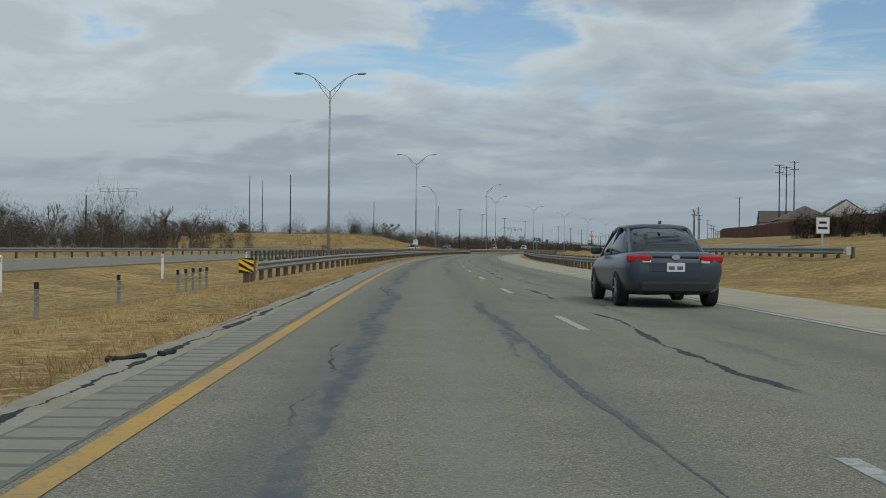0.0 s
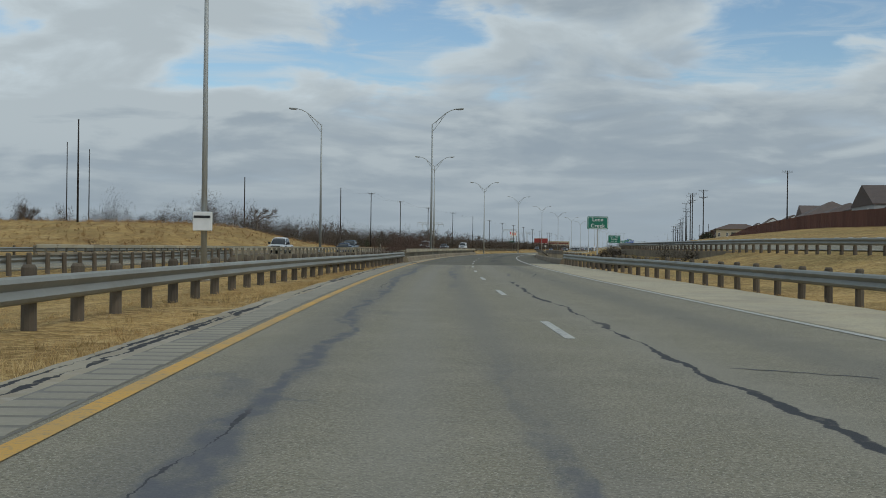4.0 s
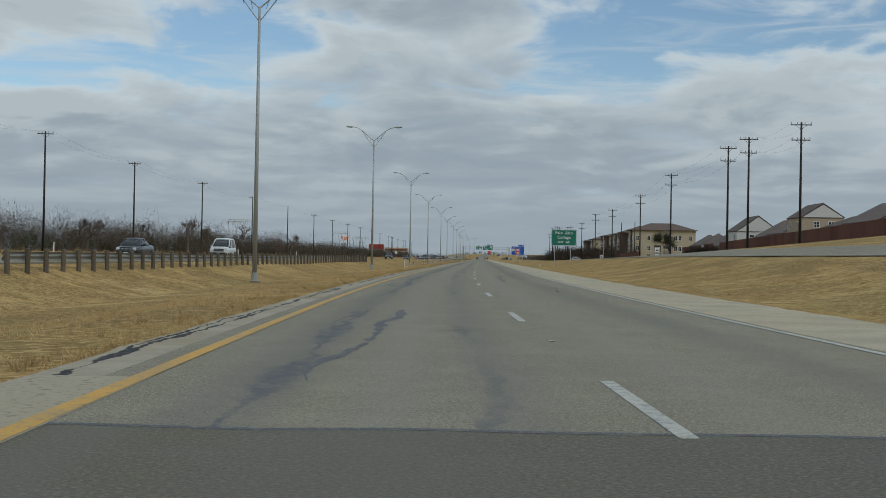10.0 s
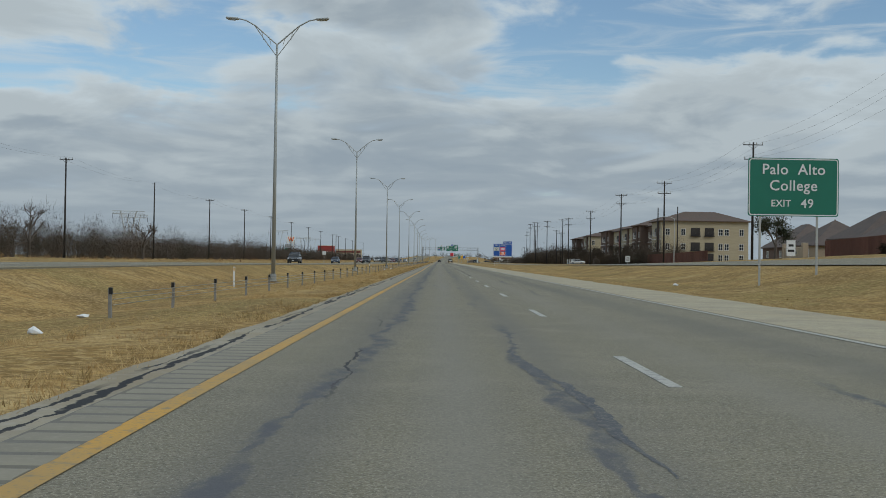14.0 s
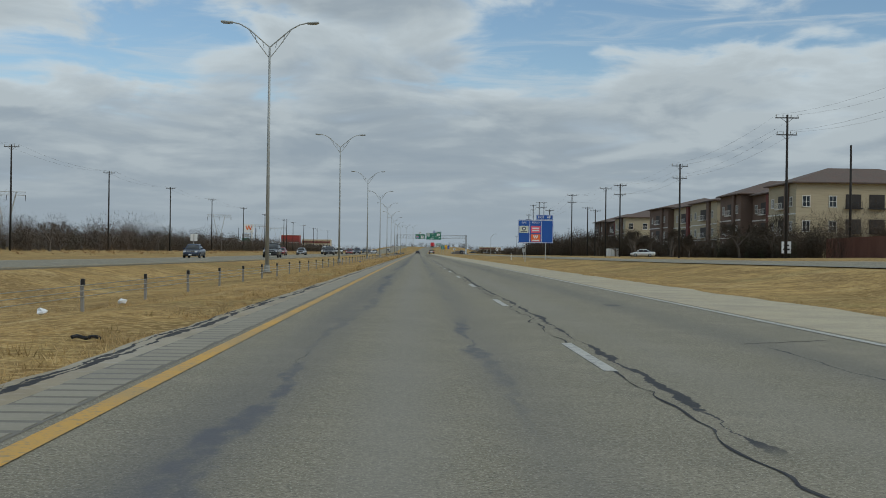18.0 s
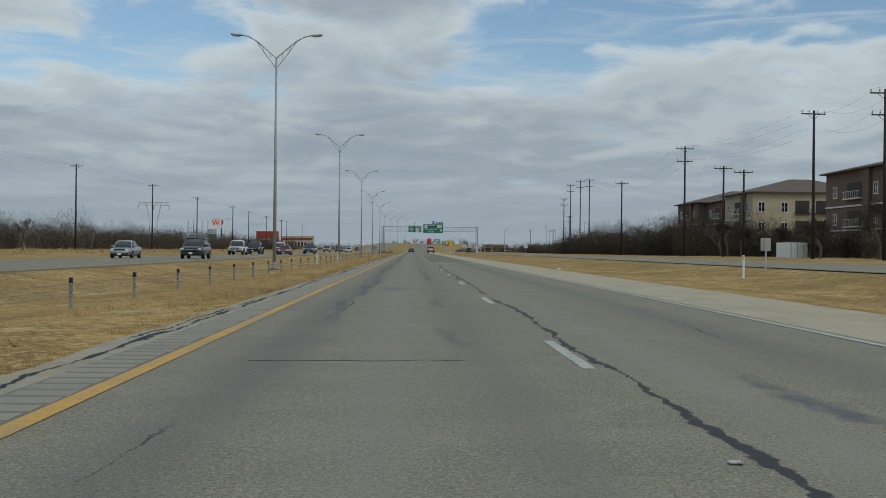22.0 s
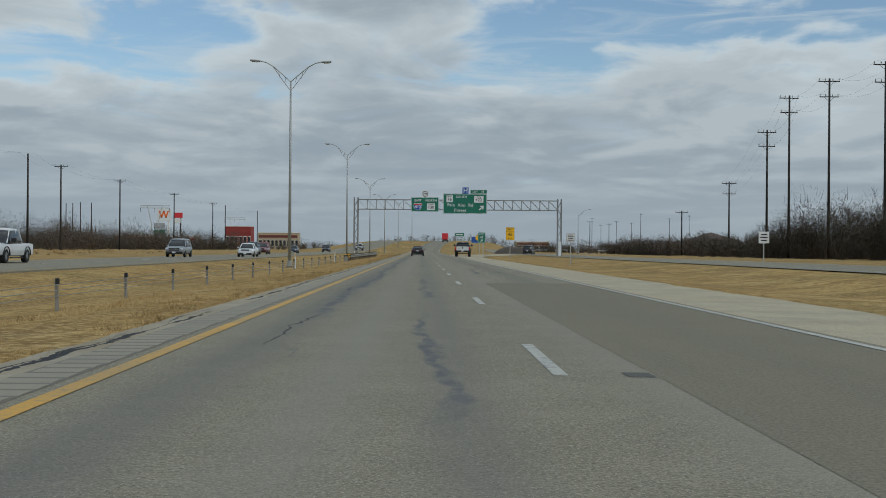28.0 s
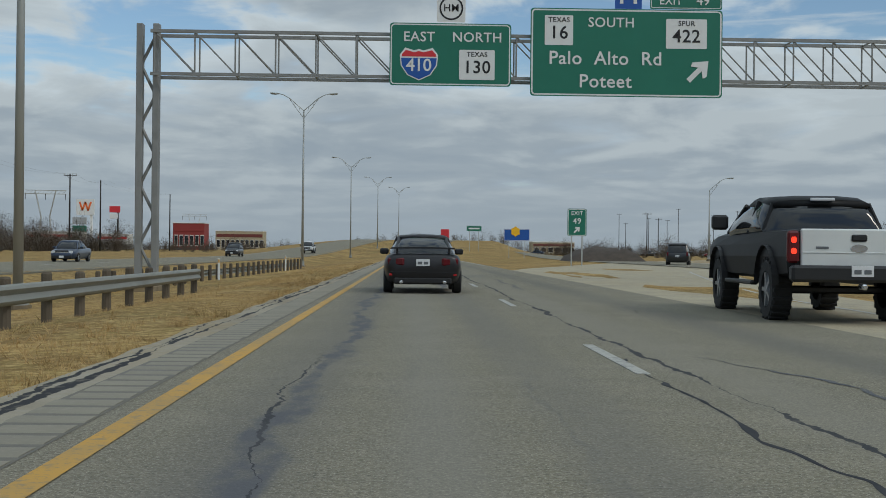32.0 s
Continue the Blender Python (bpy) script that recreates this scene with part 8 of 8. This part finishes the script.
for x in (-.8, 0, .8):
    boxpart(t, "post", (x, -2.18, 1.0), (.1, .08, 2.05), M_STEEL, .01)
apartments(1300, 1345, 95, 22, -4.0, "low apartment roofs seen above the brush", [(0, 0, M_BEIGE), (1, .4, M_BRICK)])

# ---- lattice pylons and roadside businesses far ahead
def pylon(x, y, z, h):
    t = thing("power_pylon", pose(x, y, z, 0, 0, 8), "grey steel lattice power pylon far behind the trees", "power pylon", "power pylons")
    for sx in (-1, 1):
        bm = bmesh.new()
        for sy in (-1, 1):
            bar(bm, [(sx * h * .12, sy * h * .06, 0), (sx * h * .07, sy * h * .04, h * .55), (sx * h * .17, sy * h * .03, h)], .11, 4)
        for i in range(7):
            u, w_ = i / 7, (i + 1) / 7
            fx = lambda q: float(np.interp(q, [0, .55, 1], [.12, .07, .17])) * h * sx
            bar(bm, [(fx(u), -h * .05, u * h), (fx(w_), h * .04, w_ * h)], .06, 4)
            bar(bm, [(fx(u), h * .05, u * h), (fx(w_), -h * .04, w_ * h)], .06, 4)
        part("mast", bm, M_STEEL, t)
    bm = bmesh.new()
    for z0 in (h * .94, h):
        bar(bm, [(-h * .34, 0, z0), (h * .34, 0, z0)], .10, 4)
    for i in range(10):
        x0 = -h * .34 + h * .068 * i
        bar(bm, [(x0, 0, h * .94), (x0 + h * .068, 0, h)], .05, 4)
    part("cross_arm", bm, M_STEEL, t)
    for x0 in (-.33, 0, .33):
        bm = bmesh.new()
        cone(bm, (x0 * h, 0, h * .94), (x0 * h, 0, h * .84), .12, .08, 6)
        part("insulator", bm, M_BLACK, t)


for x, y, h in ((-106, 1364, 18.5), (-119.5, 1632, 19), (-171, 2201, 28), (-120, 1039, 17.5), (-148, 1158, 20)):
    pylon(x, y, .5, h)
q = at(633, -247)
pylon(q.x, q.y, .5, 29)
# restaurant sign tower
t = thing("sign_tower", pose(-150.5, 1799, .5), "tall roadside sign tower with an orange and white panel", "sign tower")
boxpart(t, "mast", (2.6, 0, 11), (1.1, .8, 22), M_SIGNWHITE, .05)
p = boxpart(t, "panel", (0, -.5, 19.2), (8.2, .6, 7.4), M_SIGNWHITE, .08)
zz = bmesh.new()
for x, lean in ((-1.9, -.32), (-.65, .32), (.65, -.32), (1.9, .32)):
    box(zz, (x, -.86, 19.6), (.8, .10, 4.2), Matrix.Rotation(lean, 4, "Y"))
part("zigzag", zz, M_ORANGE, p, "orange zigzag shape")
p = boxpart(t, "panel", (-2.6, -.5, 12.9), (6.4, .6, 3.2), M_GREYWALL, .08)
p = boxpart(t, "panel", (-2.6, -.5, 9.2), (6.4, .6, 3.0), M_GREEN, .08)
t = thing("sign_tower", pose(-167.5, 1926, .5), "red and dark roadside sign on a tall pole", "sign tower")
boxpart(t, "mast", (1.6, 0, 11), (.8, .8, 22), M_BLACK, .05)
p = boxpart(t, "panel", (0, -.5, 22.4), (6.0, .6, 3.6), M_SIGNRED, .08)
boxpart(p, "lower_panel", (-.6, -.5, 18.6), (4.6, .5, 3.0), M_SIGNWHITE, .06)


def shop(x, y, w, d, h, wm, label, band=None):
    t = thing("shop_building", pose(x, y, .3), label, "building", "roadside businesses")
    boxpart(t, "wall", (0, 0, h / 2), (w, d, h), wm, .1)
    boxpart(t, "parapet", (0, 0, h + .2), (w + .5, d + .5, .5), M_TRIM if wm is not M_TRIM else M_GREYWALL, .08)
    boxpart(t, "fascia", (0, -d / 2 - .12, h * .78), (w * .96, .25, h * .16), band or M_DARKRED, .04)
    for i in range(int(w // 3)):
        wn = boxpart(t, "window", (-w / 2 + 1.8 + 3 * i, -d / 2 - .04, h * .36), (2.2, .12, h * .42), M_TRIM, .02)
        boxpart(wn, "pane", (-w / 2 + 1.8 + 3 * i, -d / 2 - .1, h * .36), (1.9, .08, h * .36), M_PANE, .01)


M_REDWALL = mat("red_metal_wall", (0.27, 0.035, 0.03), .7, spots=[((5, 5, .3), 4, .45, .7, (0.21, 0.028, 0.025), .6)])
shop(-129, 1950, 18, 16, 15.5, M_REDWALL, "tall plain red building beside the highway", M_REDWALL)
shop(-108, 2010, 30, 16, 12.0, M_BEIGE, "tan building with a flat roof")
shop(-157, 1792, 13, 12, 7.6, M_OFFWHITE, "white fast-food building with a red fascia", M_SIGNRED)
shop(-140, 1812, 14, 12, 7.0, M_OFFWHITE, "small white and red shop", M_SIGNRED)
shop(-178, 1850, 26, 14, 8.4, M_OFFWHITE, "white shop building with a red fascia behind the signs", M_SIGNRED)
shop(60, 1760, 18, 14, 5.0, M_BEIGE, "low beige building beyond the ramp")
# red box lorry on the climb
t = thing("box_lorry", stand(1600, 1.8, .02), "red box lorry climbing the road ahead", "lorry")
boxpart(t, "box", (0, 3.2, 2.3), (2.4, 6.4, 2.6), M_SIGNRED, .05)
boxpart(t, "cab", (0, 7.4, 1.5), (2.2, 1.8, 2.0), M_SIGNWHITE, .15)
boxpart(t, "chassis", (0, 4, .75), (1.6, 8, .3), M_BLACK, .03)
for x in (-.95, .95):
    for y in (1.2, 7.2):
        wheel(t, x, y, .48, .3)
# parked cars in the lots far ahead
for i, (x, y, P, turn) in enumerate(((48, 1560, PS, 70), (56, 1562, PW, 80), (64, 1556, PD, 100), (73, 1565, PW, 75), (82, 1560, PR, 90), (92, 1568, PS, 85), (41, 1620, PB, 60), (-120, 1735, PD, 40), (-134, 1732, PW, 60), (-150, 1738, PR, 50), (-108, 1745, PS, 60), (-96, 1740, PB, 50))):
    front_sedan(pose(x, y, .3, 0, 0, turn), P, "parked car in a lot far beyond the road", "parked cars far off")

# poles far beyond the ramp
for x, y, h in ((111, 1885, 22), (128, 1960, 19), (127, 1885, 20), (137, 1885, 19), (143, 1885, 25), (162, 1885, 22), (175, 1885, 24), (70, 1600, 13), (92, 1690, 14)):
    utility_pole(pose(x, y, .3), h, [(-.35, 1.35)], "utility poles far beyond the ramp")
